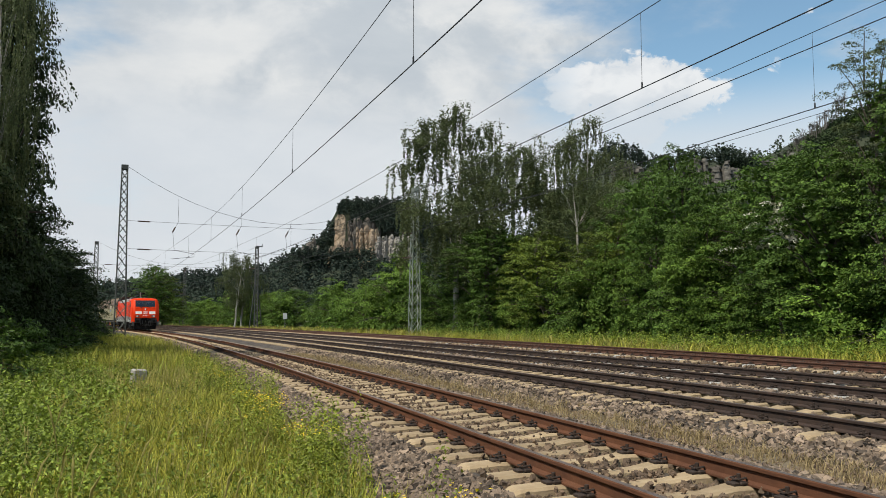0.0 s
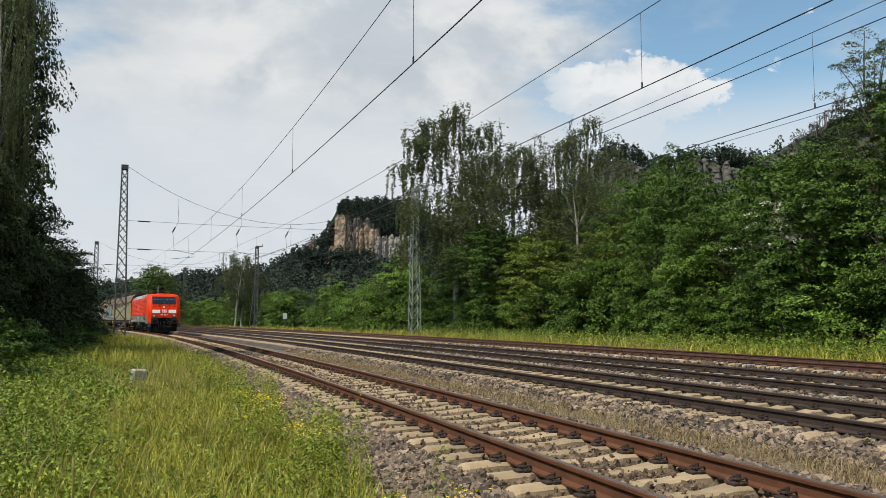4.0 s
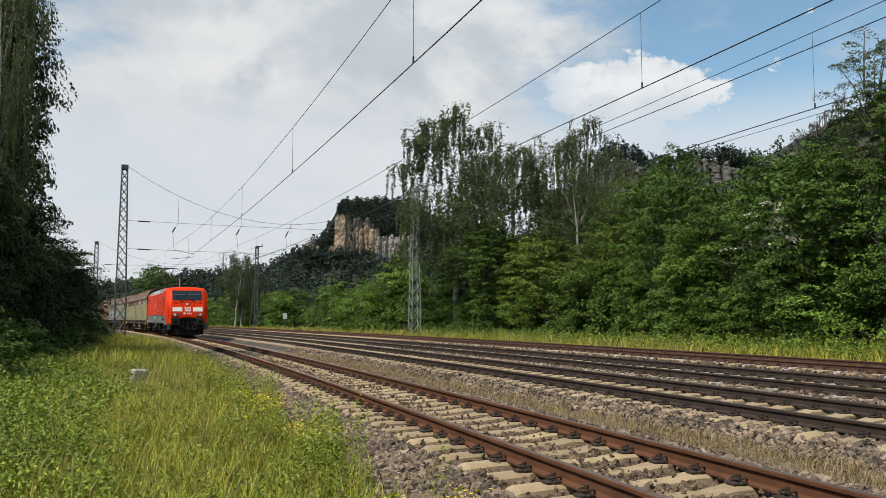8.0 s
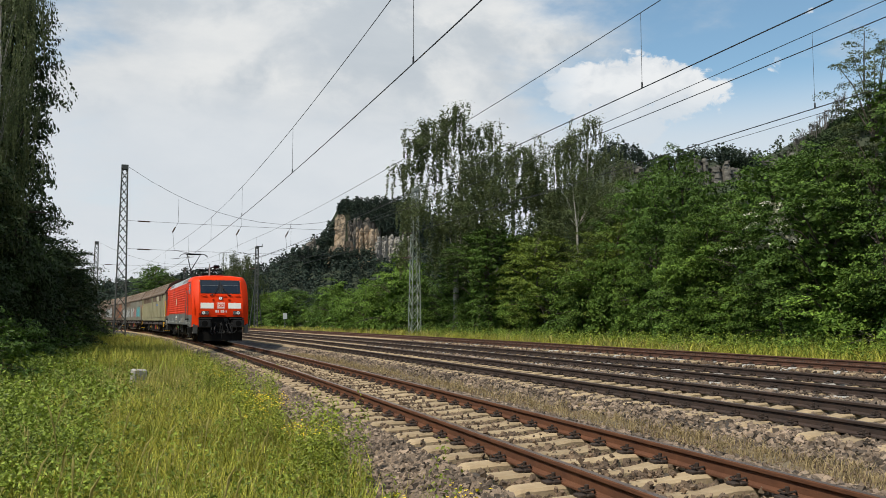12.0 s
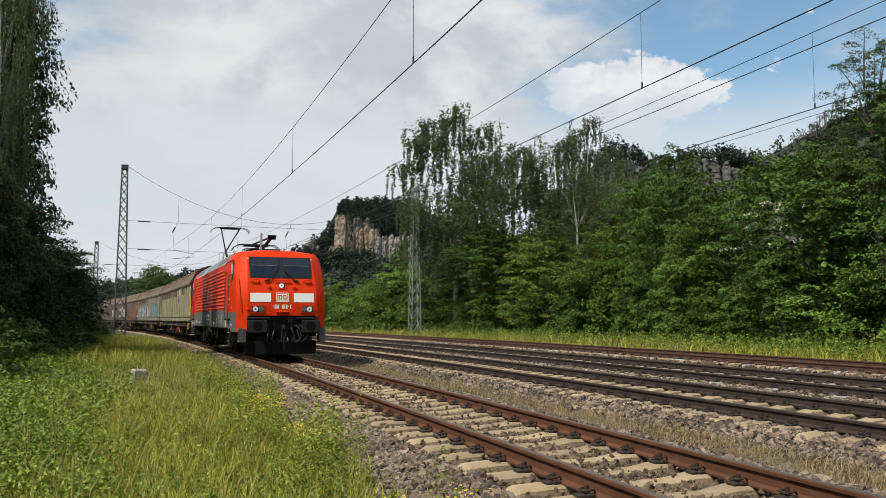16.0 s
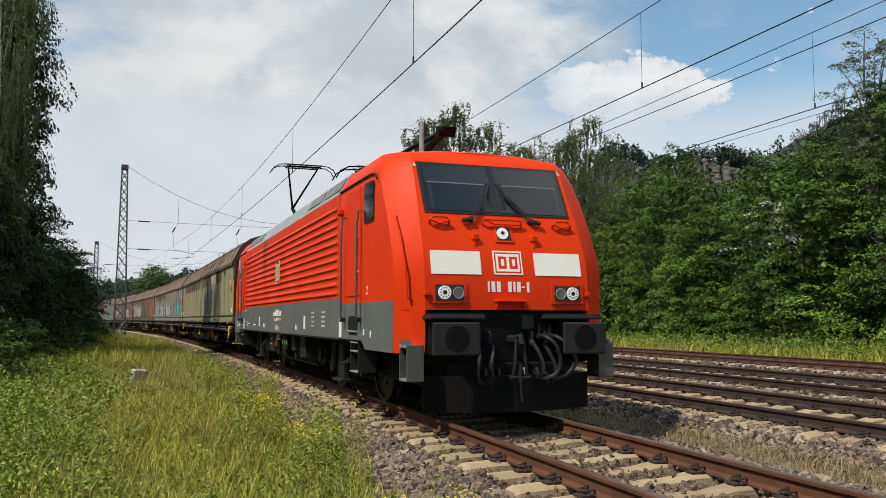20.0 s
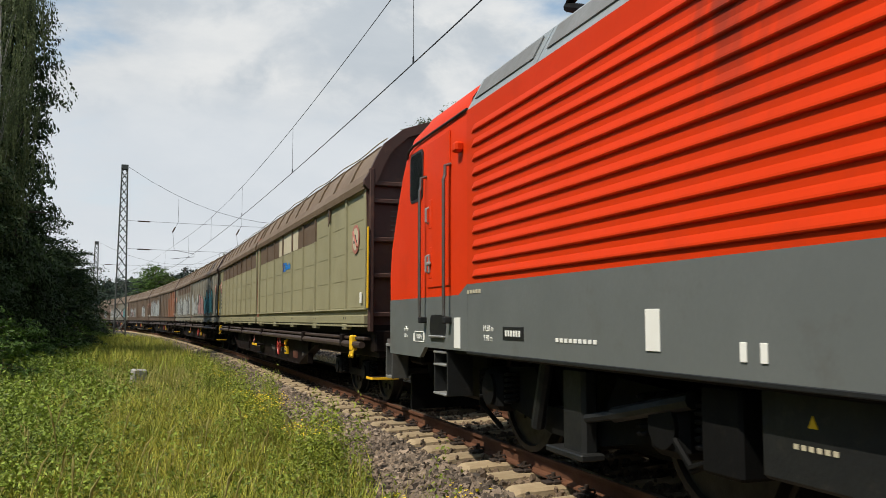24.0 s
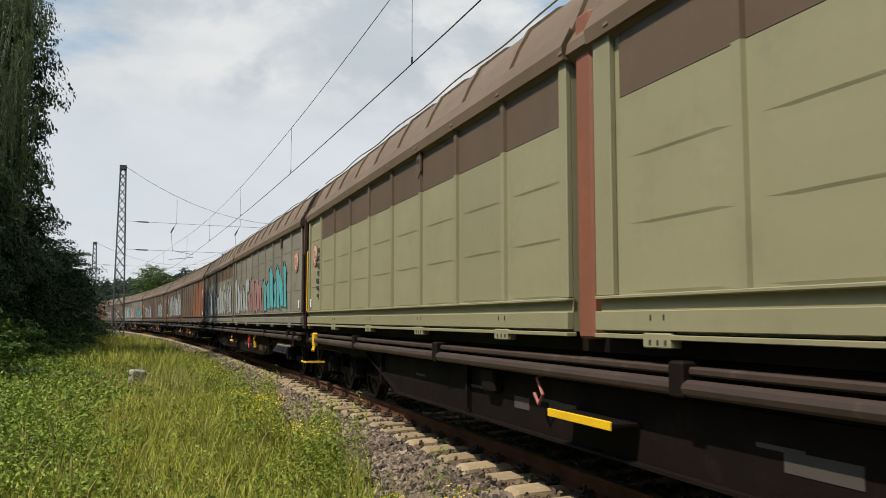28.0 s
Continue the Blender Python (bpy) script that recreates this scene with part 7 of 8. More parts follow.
        # equipment between the bogies
        eq = [(6.9, 7.5, 0.50, 0.95, "gunmetal"), (8.05, 8.5, 0.60, 0.92, "gunmetal"), (9.1, 9.75, 0.45, 0.95, "black"), (10.95, 11.80, 0.48, 0.94, "gunmetal"), (11.95, 12.3, 0.42, 0.92, "black")]
        for a0, a1, z0, z1, mt in eq:
            part("equipment_box", Shape().box((min(d * 0.9, d * 1.32), F + a0, z0), (max(d * 0.9, d * 1.32), F + a1, z1), 0.02), T[mt], loco)
        part("valve_plate", Shape().box((min(d * 1.30, d * 1.37), F + 10.09, 0.79), (max(d * 1.30, d * 1.37), F + 10.27, 0.94), 0.01), T["white"], loco)
        part("fire_plate", Shape().box((min(d * 1.30, d * 1.36), F + 10.29, 0.62), (max(d * 1.30, d * 1.36), F + 10.47, 0.88), 0.01), T["end_brown"], loco)
        part("fire_sign", Shape().box((min(d * 1.36, d * 1.366), F + 10.31, 0.66), (max(d * 1.36, d * 1.366), F + 10.45, 0.84), 0.002), T["wheel_red"], loco)
        part("warning_triangle", Shape().prism([(F + 11.40, 0.77), (F + 11.46, 0.77), (F + 11.43, 0.83)], d * 1.319, d * 1.326, "yz"), T["yellow"], loco, "yellow warning triangle")
        for k in range(6):
            part("small_bar", Shape().box((min(d * 1.319, d * 1.325), F + 11.28 + 0.05 * k, 0.66), (max(d * 1.319, d * 1.323), F + 11.31 + 0.05 * k, 0.685), 0.0), T["cream"], loco)
        gauge = part("gauge_plate", Shape().box((min(d * 1.30, d * 1.38), F + 8.9, 0.60), (max(d * 1.30, d * 1.38), F + 9.2, 0.92), 0.02), T["gunmetal"], loco)
        for yy in (8.75, 9.05, 9.32):
            part("gauge_window", Shape().box((min(d * 1.37, d * 1.388), F + yy - 0.03, 0.72), (max(d * 1.37, d * 1.388), F + yy + 0.03, 0.82), 0.004), T["green_label"], gauge)
        for yy in (7.8, 10.2, 12.2):
            part("pipe", Shape().tube([(d * 1.28, F + yy, 0.9), (d * 1.30, F + yy, 0.5), (d * 1.28, F + yy + 0.25, 0.42), (d * 1.28, F + yy + 0.4, 0.55)], 0.022, 6), T["black"], loco)
    part("roof", Shape().loft([[(-1.27, y, 3.60), (-1.25, y, 3.65), (-0.65, y, 3.675), (0.65, y, 3.675), (1.25, y, 3.65), (1.27, y, 3.60)] for y in (y0, y1)]), T["roof_grey"], loco)
    part("underframe", Shape().box((-1.40, F + 0.4, 0.93), (1.40, -F - 0.4, 1.60), 0.02), T["black"], loco)
    part("transformer", Shape().box((-1.05, F + 6.9, 0.32), (1.05, F + 11.7, 0.95), 0.06), T["black"], loco)
    pantograph(loco, F + 14.6, True, 1)
    pantograph(loco, F + 4.5, False, -1)
    part("antenna", Shape().rod((-0.35, F + 2.45, 3.66), (-0.35, F + 2.45, 4.40), 0.045, 0.035, n=8), T["alu"], loco)
    part("knee_joint", Shape().rod((-0.14, F + 2.3, 4.24), (0.14, F + 2.3, 4.24), 0.085, n=10).rod((0.0, F + 2.3, 4.24), (0.0, F + 3.3, 4.10), 0.05, n=8).box((-0.08, F + 2.2, 4.27), (0.16, F + 2.45, 4.31), 0.012), T["black"], loco)
    part("horn", Shape().rod((-0.75, F + 2.4, 3.66), (-0.75, F + 2.0, 3.72), 0.04, 0.07, n=10), T["black"], loco)
    for i, yy in enumerate((5.6, 6.6, 7.8, 9.0, 10.2, 11.4, 12.4)):
        part("roof_insulator", Shape().loft([[(-0.45 + r * math.cos(q), F + yy + r * math.sin(q), z) for q in (k * math.pi / 5 for k in range(10))] for z, r in ((3.66, 0.05), (3.70, 0.08), (3.74, 0.05), (3.78, 0.08), (3.82, 0.05), (3.86, 0.08), (3.92, 0.04))]), T["end_brown"], loco)
    part("roof_conductor", Shape().tube([(-0.45, F + 5.2, 3.95), (-0.45, F + 12.8, 3.95)], 0.02, 6).tube([(-0.45, F + 6.6, 3.95), (0.4, F + 7.2, 3.9), (0.5, F + 9.2, 3.9)], 0.018, 6), T["steel"], loco)
    for yy in (2.6, 3.1, 5.0, 5.5):
        part("roof_hoop", Shape().tube([(-0.95, F + yy, 3.62), (-0.92, F + yy, 3.82), (-0.5, F + yy + 0.1, 3.86), (-0.1, F + yy, 3.70)], 0.016, 5), T["black"], loco)
    rolling = []
    for yc in (-4.95 - 0.0, 4.95):
        rolling += [(w, 0.625) for w in bogie(loco, yc)]
    return loco, rolling


# ---------------------------------------------------------------- wagons
HALF, JOINT = 11.3, 0.28  # half a wagon, and where its two walls meet


def bay_shape(d, ya, yb, z0, z1, folds, x):
    """One panel of the sliding wall, pressed into shallow upward-leaning folds that die out at the ribs."""
    sh = Shape()
    w = yb - ya
    cols = [(ya, 0.0), (ya + 0.04, 0.0), (ya + 0.16 * w, 0.75), (ya + 0.45 * w, 1.0), (yb - 0.28 * w, 0.9), (yb - 0.10 * w, 0.0), (yb, 0.0)]
    rows = []
    for i in range(folds):
        a, b = z0 + (z1 - z0) * i / folds, z0 + (z1 - z0) * (i + 1) / folds
        rows += [(a, 0.0), (a + 0.02, 0.0065), (a + 0.5 * (b - a), 0.0045), (b - 0.05, 0.0003)]
    rows.append((z1, 0.0))
    v = [(d * (x + k * p), y, z) for z, p in rows for y, k in cols]
    n = len(cols)
    return sh.add(v, [(i * n + j, i * n + j + 1, (i + 1) * n + j + 1, (i + 1) * n + j) for i in range(len(rows) - 1) for j in range(n - 1)])


def roof_profile(k=0.0):
    pts = [(-1.45, 3.22), (-1.44, 3.30), (-1.36, 3.42), (-1.26, 3.65), (-1.14, 3.86), (-0.86, 4.09), (-0.50, 4.22), (0, 4.27)]
    pts = [(x * (1 + k / 1.4), z + k) for x, z in pts]
    return pts + [(-x, z) for x, z in pts[-2::-1]]


def build_wagon(style):
    lab = ("beige covered freight wagon with brown hood and upper strip", "grey-beige covered freight wagon with teal and pale spray paint", "weathered covered freight wagon with a rust-orange wall section", "dirty brown covered freight wagon with faded walls")[style]
    w = thing("freight_wagon", lab, "wagon", "wagons of the train")
    wall = T["olive"] if style == 0 else T["olive_grey"] if style == 1 else T["brown"]
    for half, (ya, yb) in enumerate(((-HALF + 0.05, JOINT - 0.20), (JOINT + 0.20, HALF - 0.05))):
        n = 9
        bay = 1.231 if half == 0 else (yb - ya) / n
        for d in (-1, 1):
            sw = part("sliding_wall", Shape().box((min(d * 1.32, d * 1.380), ya, 1.20), (max(d * 1.32, d * 1.380), yb, 3.24), 0.0), wall, w)
            for i in range(n):
                k = i if half == 0 else i
                plain = (half == 0 and i < 3) or (half == 1 and i == 8) or (style == 1 and half == 0)
                y0, y1 = ya + bay * i, ya + bay * (i + 1)
                mt = T["rust_wall"] if style == 2 and half == 0 and i < 4 else wall
                part("wall_panel", bay_shape(d, y0 + 0.03, y1 - 0.03, 1.445, 3.20 if plain else 2.74, 4 if plain else 3, 1.395), mt, sw)
                if not plain:
                    vp = part("upper_panel", Shape().box((min(d * 1.386, d * 1.398), y0 + 0.05, 2.742), (max(d * 1.386, d * 1.398), y1 - 0.05, 3.21), 0.0), T["brown"], sw)
                    if style == 0 and half == 0 and i in (4, 5, 6):
                        a, b = (y0 + 0.06, y1 - 0.06) if i == 5 else (y0 + 0.06, y0 + 0.55) if i == 6 else (y0 + 0.6, y1 - 0.06)
                        part("cream_patch", Shape().box((min(d * 1.39, d * 1.402), a, 2.748), (max(d * 1.39, d * 1.402), b, 3.205), 0.0), T["cream"], sw)
                if i:
                    q = [(d * 1.378, y0 - 0.050), (d * 1.426, y0 - 0.038), (d * 1.426, y0 + 0.038), (d * 1.378, y0 + 0.050)]
                    zt = 3.21 if plain else 2.74
                    part("rib", Shape().prism(q, 1.445, zt, "xy"), mt, sw)
                    if not plain:
                        part("upper_rib", Shape().prism(q, 2.742, 3.21, "xy"), T["brown"], sw)
            part("lower_band", Shape().box((min(d * 1.38, d * 1.435), ya, 1.215), (max(d * 1.38, d * 1.435), yb, 1.34), 0.004), wall, sw)
            part("lower_recess", Shape().prism([(d * 1.35, 1.34), (d * 1.386, 1.34), (d * 1.384, 1.42), (d * 1.35, 1.42)], ya, yb, "xz"), wall, sw)
            part("sill_lip", Shape().box((min(d * 1.36, d * 1.436), ya, 1.42), (max(d * 1.36, d * 1.436), yb, 1.443), 0.005), wall, sw)
            part("lower_flange", Shape().box((min(d * 1.36, d * 1.442), ya, 1.165), (max(d * 1.36, d * 1.442), yb, 1.195), 0.004), wall, sw)
            for y, wd in ((ya + 0.06, 0.06), (yb - (0.11 if half == 0 else 0.06), 0.11 if half == 0 else 0.06)):
                part("edge_post", Shape().box((min(d * 1.38, d * 1.426), y - wd, 1.443), (max(d * 1.38, d * 1.426), y + wd, 3.22), 0.006), wall, sw)
            for y in np.arange(ya + 1.2, yb - 0.5, 2.35):
                rb = part("roller_bracket", Shape().box((min(d * 1.36, d * 1.448), y - 0.14, 1.115), (max(d * 1.36, d * 1.448), y + 0.14, 1.205), 0.008), T["olive" if style == 0 else "olive_grey"], sw)
                part("bolt", Shape().box((min(d * 1.44, d * 1.452), y - 0.11, 1.135), (max(d * 1.44, d * 1.452), y - 0.09, 1.165), 0.0).box((min(d * 1.44, d * 1.452), y - 0.03, 1.135), (max(d * 1.44, d * 1.452), y - 0.01, 1.165), 0.0).box((min(d * 1.44, d * 1.452), y + 0.05, 1.135), (max(d * 1.44, d * 1.452), y + 0.07, 1.165), 0.0)
                     .box((min(d * 1.43, d * 1.439), y - 0.075, 1.28), (max(d * 1.43, d * 1.439), y - 0.06, 1.315), 0.0).box((min(d * 1.43, d * 1.439), y + 0.06, 1.28), (max(d * 1.43, d * 1.439), y + 0.075, 1.315), 0.0), T["dark_spray"], sw)
            yk = ya + bay * (2 if half == 0 else 3)
            lk = part("lock_hook", Shape().prism([(yk - 0.07, 2.98), (yk + 0.03, 2.90), (yk + 0.07, 3.02), (yk + 0.07, 3.22), (yk - 0.07, 3.22)], d * 1.415, d * 1.435, "yz"), T["brown"], sw)
            part("eye", Shape().disc((d * 1.434, yk, 3.10), (1, 0, 0), 0.035, 0.008, 12), T["rubber"], lk)
        hood = part("roof_hood", Shape().loft([[(x, y, z) for x, z in roof_profile()] + [(x * 0.96, y, z - 0.05) for x, z in roof_profile()[::-1]] for y in np.linspace(ya - 0.02, yb + 0.02, 10)]), T["hood"], w, smooth=True)
        for i in range(n + 1):
            y = ya + bay * i
            part("hood_rib", Shape().loft([[(x, y + e, z) for x, z in roof_profile(0.022)] + [(x * 0.97, y + e, z - 0.03) for x, z in roof_profile(0.0)[::-1]] for e in (-0.03, 0.03)]), T["hood"], hood)
        for d in (-1, 1):
            part("hood_edge", Shape().loft([[(d * 1.46, y, 3.20), (d * 1.475, y, 3.30), (d * 1.40, y, 3.45), (d * 1.37, y, 3.42), (d * 1.43, y, 3.29), (d * 1.43, y, 3.20)] for y in (ya - 0.03, yb + 0.03)]), T["hood_edge"], hood)
            part("hood_wire", Shape().tube([(d * 1.10, y, 3.955 + 0.035 * math.sin(1.3 * y) ** 2) for y in np.linspace(ya, yb, 30)], 0.012, 4), T["cream"], hood)
    for d in (-1, 1):
        part("centre_post", Shape().box((min(d * 1.28, d * 1.395), JOINT - 0.11, 1.15), (max(d * 1.28, d * 1.395), JOINT + 0.11, 3.5), 0.02), T["post"], w)
    part("centre_arch", Shape().loft([[(x * 0.985, y, z) for x, z in roof_profile(0.01)] + [(x * 0.9, y, z - 0.12) for x, z in roof_profile()[::-1]] for y in (JOINT - 0.17, JOINT + 0.17)]), T["hood_edge"], w)
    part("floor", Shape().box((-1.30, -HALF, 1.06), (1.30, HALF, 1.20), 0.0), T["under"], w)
    # end walls
    for e in (-1, 1):
        Y = e * (HALF - 0.02)
        prof = roof_profile(-0.03)
        ew = part("end_wall", Shape().prism([(-1.34, 1.10)] + prof + [(1.34, 1.10)], Y - e * 0.06, Y, "xz"), T["end_brown"], w, "dark red-brown end wall")
        for z in (1.35, 1.92, 2.45, 3.02, 3.28):
            part("end_beam", Shape().box((-1.36, min(Y, Y + e * 0.07), z - 0.035), (1.36, max(Y, Y + e * 0.07), z + 0.035), 0.012), T["end_brown"], ew)
        for x in (-1.36, -0.45, 0.45, 1.36):
            part("end_post", Shape().box((x - 0.035, min(Y, Y + e * 0.10), 1.10), (x + 0.035, max(Y, Y + e * 0.10), 3.5 if abs(x) > 1 else 4.15), 0.012), T["end_brown"], ew)
        part("end_arch", Shape().loft([[(x, y, z) for x, z in roof_profile(0.03)] + [(x * 0.93, y, z - 0.09) for x, z in roof_profile()[::-1]] for y in (min(Y, Y + e * 0.09), max(Y, Y + e * 0.09))]), T["end_brown"], ew)
        for d in (-1, 1):
            part("grab_rail", Shape().tube([(d * 1.40, Y + e * 0.04, 2.62), (d * 1.42, Y + e * 0.10, 2.62), (d * 1.42, Y + e * 0.10, 1.45), (d * 1.40, Y + e * 0.04, 1.45)], 0.016, 6), T["yellow" if style == 0 else "end_brown"], ew, "yellow grab rail" if style == 0 else "")
            part("bent_rail", Shape().tube([(d * 0.95, Y + e * 0.06, 2.30), (d * 0.98, Y + e * 0.30, 2.36), (d * 1.0, Y + e * 0.34, 2.30), (d * 1.0, Y + e * 0.34, 1.55), (d * 1.0, Y + e * 0.28, 1.50)], 0.018, 6), T["yellow" if style == 0 else "end_brown"], ew, "yellow bent handrail" if style == 0 else "")
            part("bent_rail", Shape().tube([(d * 0.80, Y + e * 0.06, 1.46), (d * 0.84, Y + e * 0.30, 1.48), (d * 0.86, Y + e * 0.32, 1.92), (d * 0.9, Y + e * 0.25, 2.0), (d * 0.95, Y + e * 0.22, 1.60)], 0.018, 6), T["yellow" if style == 0 else "end_brown"], ew, "yellow bent handrail" if style == 0 else "")
            bf = part("buffer", Shape().box((d * 0.875 - 0.26, e * (HALF + 0.33) - 0.025, 0.86), (d * 0.875 + 0.26, e * (HALF + 0.33) + 0.025, 1.23), 0.03), T["under"], w)
            part("buffer_stem", Shape().rod((d * 0.875, e * HALF, 1.05), (d * 0.875, e * (HALF + 0.31), 1.05), 0.12, 0.09, n=12).box((d * 0.875 - 0.17, min(e * HALF, e * (HALF + 0.06)), 0.88), (d * 0.875 + 0.17, max(e * HALF, e * (HALF + 0.06)), 1.22), 0.02), T["under"], bf)
            sp = part("shunter_step", Shape().box((min(d * 1.05, d * 1.42), e * (HALF + 0.25) - 0.16, 0.44), (max(d * 1.05, d * 1.42), e * (HALF + 0.25) + 0.16, 0.465), 0.006), T["under"], w)
            part("step_edge", Shape().box((min(d * 1.42, d * 1.435), e * (HALF + 0.25) - 0.165, 0.435), (max(d * 1.42, d * 1.435), e * (HALF + 0.25) + 0.165, 0.47), 0.003).box((min(d * 1.05, d * 1.43), e * (HALF + 0.25 - e * 0) - 0.168, 0.437), (max(d * 1.05, d * 1.43), e * (HALF + 0.25) - 0.158, 0.469), 0.002), T["yellow"], sp)
            part("step_hanger", Shape().tube([(d * 1.1, e * (HALF + 0.2), 0.46), (d * 1.1, e * (HALF + 0.1), 0.95)], 0.018, 5), T["under"], sp)
            part("lashing_hook", Shape().box((min(d * 1.36, d * 1.46), e * (HALF - 0.78) - 0.07, 0.80), (max(d * 1.36, d * 1.46), e * (HALF - 0.78) + 0.07, 1.04), 0.02).tube([(d * 1.42, e * (HALF - 0.78) - 0.05, 0.82), (d * 1.44, e * (HALF - 0.78) - 0.05, 0.74), (d * 1.45, e * (HALF - 0.78) - 0.085, 0.71)], 0.024, 6).tube([(d * 1.42, e * (HALF - 0.78) + 0.05, 0.82), (d * 1.44, e * (HALF - 0.78) + 0.05, 0.74), (d * 1.45, e * (HALF - 0.78) + 0.085, 0.71)], 0.024, 6), T["yellow" if style == 0 else "under"], w, "yellow steel hook bracket" if style == 0 else "")
            # sign of no loose loading: white disc, red ring and bar
            sg = part("warning_sign", Shape().disc((d * 1.412, e * (HALF - 0.68), 2.51), (1, 0, 0), 0.225, 0.006, 32), T["sign_red"], w, "round white warning sign with red ring and slash")
            part("sign_field", Shape().disc((d * 1.414, e * (HALF - 0.68), 2.51), (1, 0, 0), 0.170, 0.006, 32), T["cream"], sg)
            part("sign_pictogram", Shape().box((min(d * 1.413, d * 1.419), e * (HALF - 0.68) - 0.11, 2.45), (max(d * 1.413, d * 1.419), e * (HALF - 0.68) + 0.11, 2.49), 0.0).box((min(d * 1.413, d * 1.419), e * (HALF - 0.68) - 0.04, 2.49), (max(d * 1.413, d * 1.419), e * (HALF - 0.68) + 0.04, 2.58), 0.0), T["dark_spray"], sg)
            part("sign_slash", Shape().rod((d * 1.416, e * (HALF - 0.68) + 0.125, 2.635), (d * 1.416, e * (HALF - 0.68) - 0.125, 2.385), 0.022, n=6), T["sign_red"], sg)
            part("document_holder", Shape().box((min(d * 1.41, d * 1.425), e * (HALF - 0.32) - 0.05, 1.52), (max(d * 1.41, d * 1.425), e * (HALF - 0.32) + 0.05, 1.68), 0.004), T["white"], w)
        part("coupling_hook", Shape().box((-0.04, min(Y, Y + e * 0.38), 0.98), (0.04, max(Y, Y + e * 0.38), 1.07), 0.015), T["under"], w)
        part("head_stock", Shape().box((-1.28, min(Y - e * 0.25, Y + e * 0.04), 0.80), (1.28, max(Y - e * 0.25, Y + e * 0.04), 1.12), 0.02), T["under"], w)
        for i in range(5):
            for j, x in enumerate((-1.05, -0.72)):
                part("small_bar", Shape().box((x, min(Y, Y + e * 0.006), 3.0 - 0.13 - 0.07 * i), (x + (0.26 if j == 0 else 0.14), max(Y, Y + e * 0.006), 3.0 - 0.112 - 0.07 * i), 0.0), T["dim_print"], ew)
    # underframe: guide rails, sole bars, fish-belly truss
    for d in (-1, 1):
        part("guide_rail", Shape().box((min(d * 1.26, d * 1.40), -HALF + 0.2, 0.97), (max(d * 1.26, d * 1.40), HALF - 0.2, 1.02), 0.012), T["worn_brown"], w)
        part("guide_tube", Shape().rod((d * 1.40, -HALF + 0.3, 0.90), (d * 1.40, HALF - 0.3, 0.90), 0.05, n=10), T["worn_brown"], w)
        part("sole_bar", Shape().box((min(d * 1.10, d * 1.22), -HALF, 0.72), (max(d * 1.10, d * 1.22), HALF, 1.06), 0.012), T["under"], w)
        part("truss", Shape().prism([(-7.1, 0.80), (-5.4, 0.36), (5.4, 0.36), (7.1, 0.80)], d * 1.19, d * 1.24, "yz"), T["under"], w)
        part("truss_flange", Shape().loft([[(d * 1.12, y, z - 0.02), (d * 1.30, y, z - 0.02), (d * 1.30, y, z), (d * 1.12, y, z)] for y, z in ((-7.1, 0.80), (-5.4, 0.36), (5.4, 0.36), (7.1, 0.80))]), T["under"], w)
        hw = new("hand_wheel")
        hw.parent, hw.matrix_basis = w, pose(d * 1.36, -3.21, 0.67)
        part("rim", Shape().tube([(0, 0.21 * math.cos(q), 0.21 * math.sin(q)) for q in np.linspace(0, 2 * math.pi, 25)], 0.017, 6), T["wheel_red"], hw)
        for k in range(3):
            part("spoke", Shape().rod((0, 0, 0), (0, 0.2 * math.cos(2.09 * k + 0.4), 0.2 * math.sin(2.09 * k + 0.4)), 0.016, n=5), T["wheel_red"], hw)
        part("hub", Shape().rod((-d * 0.15, 0, 0), (d * 0.02, 0, 0), 0.04, n=8), T["wheel_red"], hw)
        bp = part("brake_plate", Shape().box((min(d * 1.25, d * 1.30), -3.92, 0.49), (max(d * 1.25, d * 1.30), -3.64, 0.67), 0.004), T["yellow"], w)
        part("plate_mark", Shape().prism([(-3.90, 0.53), (-3.66, 0.53), (-3.66, 0.59), (-3.90, 0.56)], d * 1.30, d * 1.305, "yz").prism([(-3.90, 0.585), (-3.68, 0.62), (-3.68, 0.64), (-3.90, 0.61)], d * 1.30, d * 1.305, "yz"), T["dark_spray"], bp)
        ring = [(d * 1.34, -4.05 + 0.075 * math.cos(q), 0.79 + 0.075 * math.sin(q)) for q in np.linspace(math.pi * 0.95, math.pi * 2.05, 12)]
        part("lifting_eye", Shape().tube(ring, 0.026, 6).box((min(d * 1.30, d * 1.33), -4.13, 0.79), (max(d * 1.30, d * 1.33), -3.97, 0.88), 0.008), T["yellow"], w, "yellow lifting eye")
        for y, a, h in ((-2.75, 0.40, 0.10), (-2.2, 0.10, 0.09), (-1.7, 0.5, 0.11), (0.95, 0.45, 0.12), (1.7, 0.3, 0.10), (-3.3, 0.14, 0.08), (-5.6, 0.12, 0.07), (-4.55, 0.12, 0.05)):
            part("stencil_patch", Shape().box((min(d * 1.24, d * 1.244), y - a / 2, 0.52), (max(d * 1.24, d * 1.244), y + a / 2, 0.52 + h), 0.0), T["dim_print"], w)
        part("touched_up_patch", Shape().box((min(d * 1.24, d * 1.245), -5.0, 0.44), (max(d * 1.24, d * 1.245), -4.45, 0.60), 0.0), T["touched_red"], w, "rust-red touched up patch")
        st = part("side_step", Shape().box((min(d * 1.20, d * 1.46), -0.15, 0.585), (max(d * 1.20, d * 1.46), 0.75, 0.615), 0.006), T["under"], w)
        part("step_edge", Shape().box((min(d * 1.455, d * 1.47), -0.15, 0.57), (max(d * 1.455, d * 1.47), 0.75, 0.63), 0.004), T["yellow"], st)
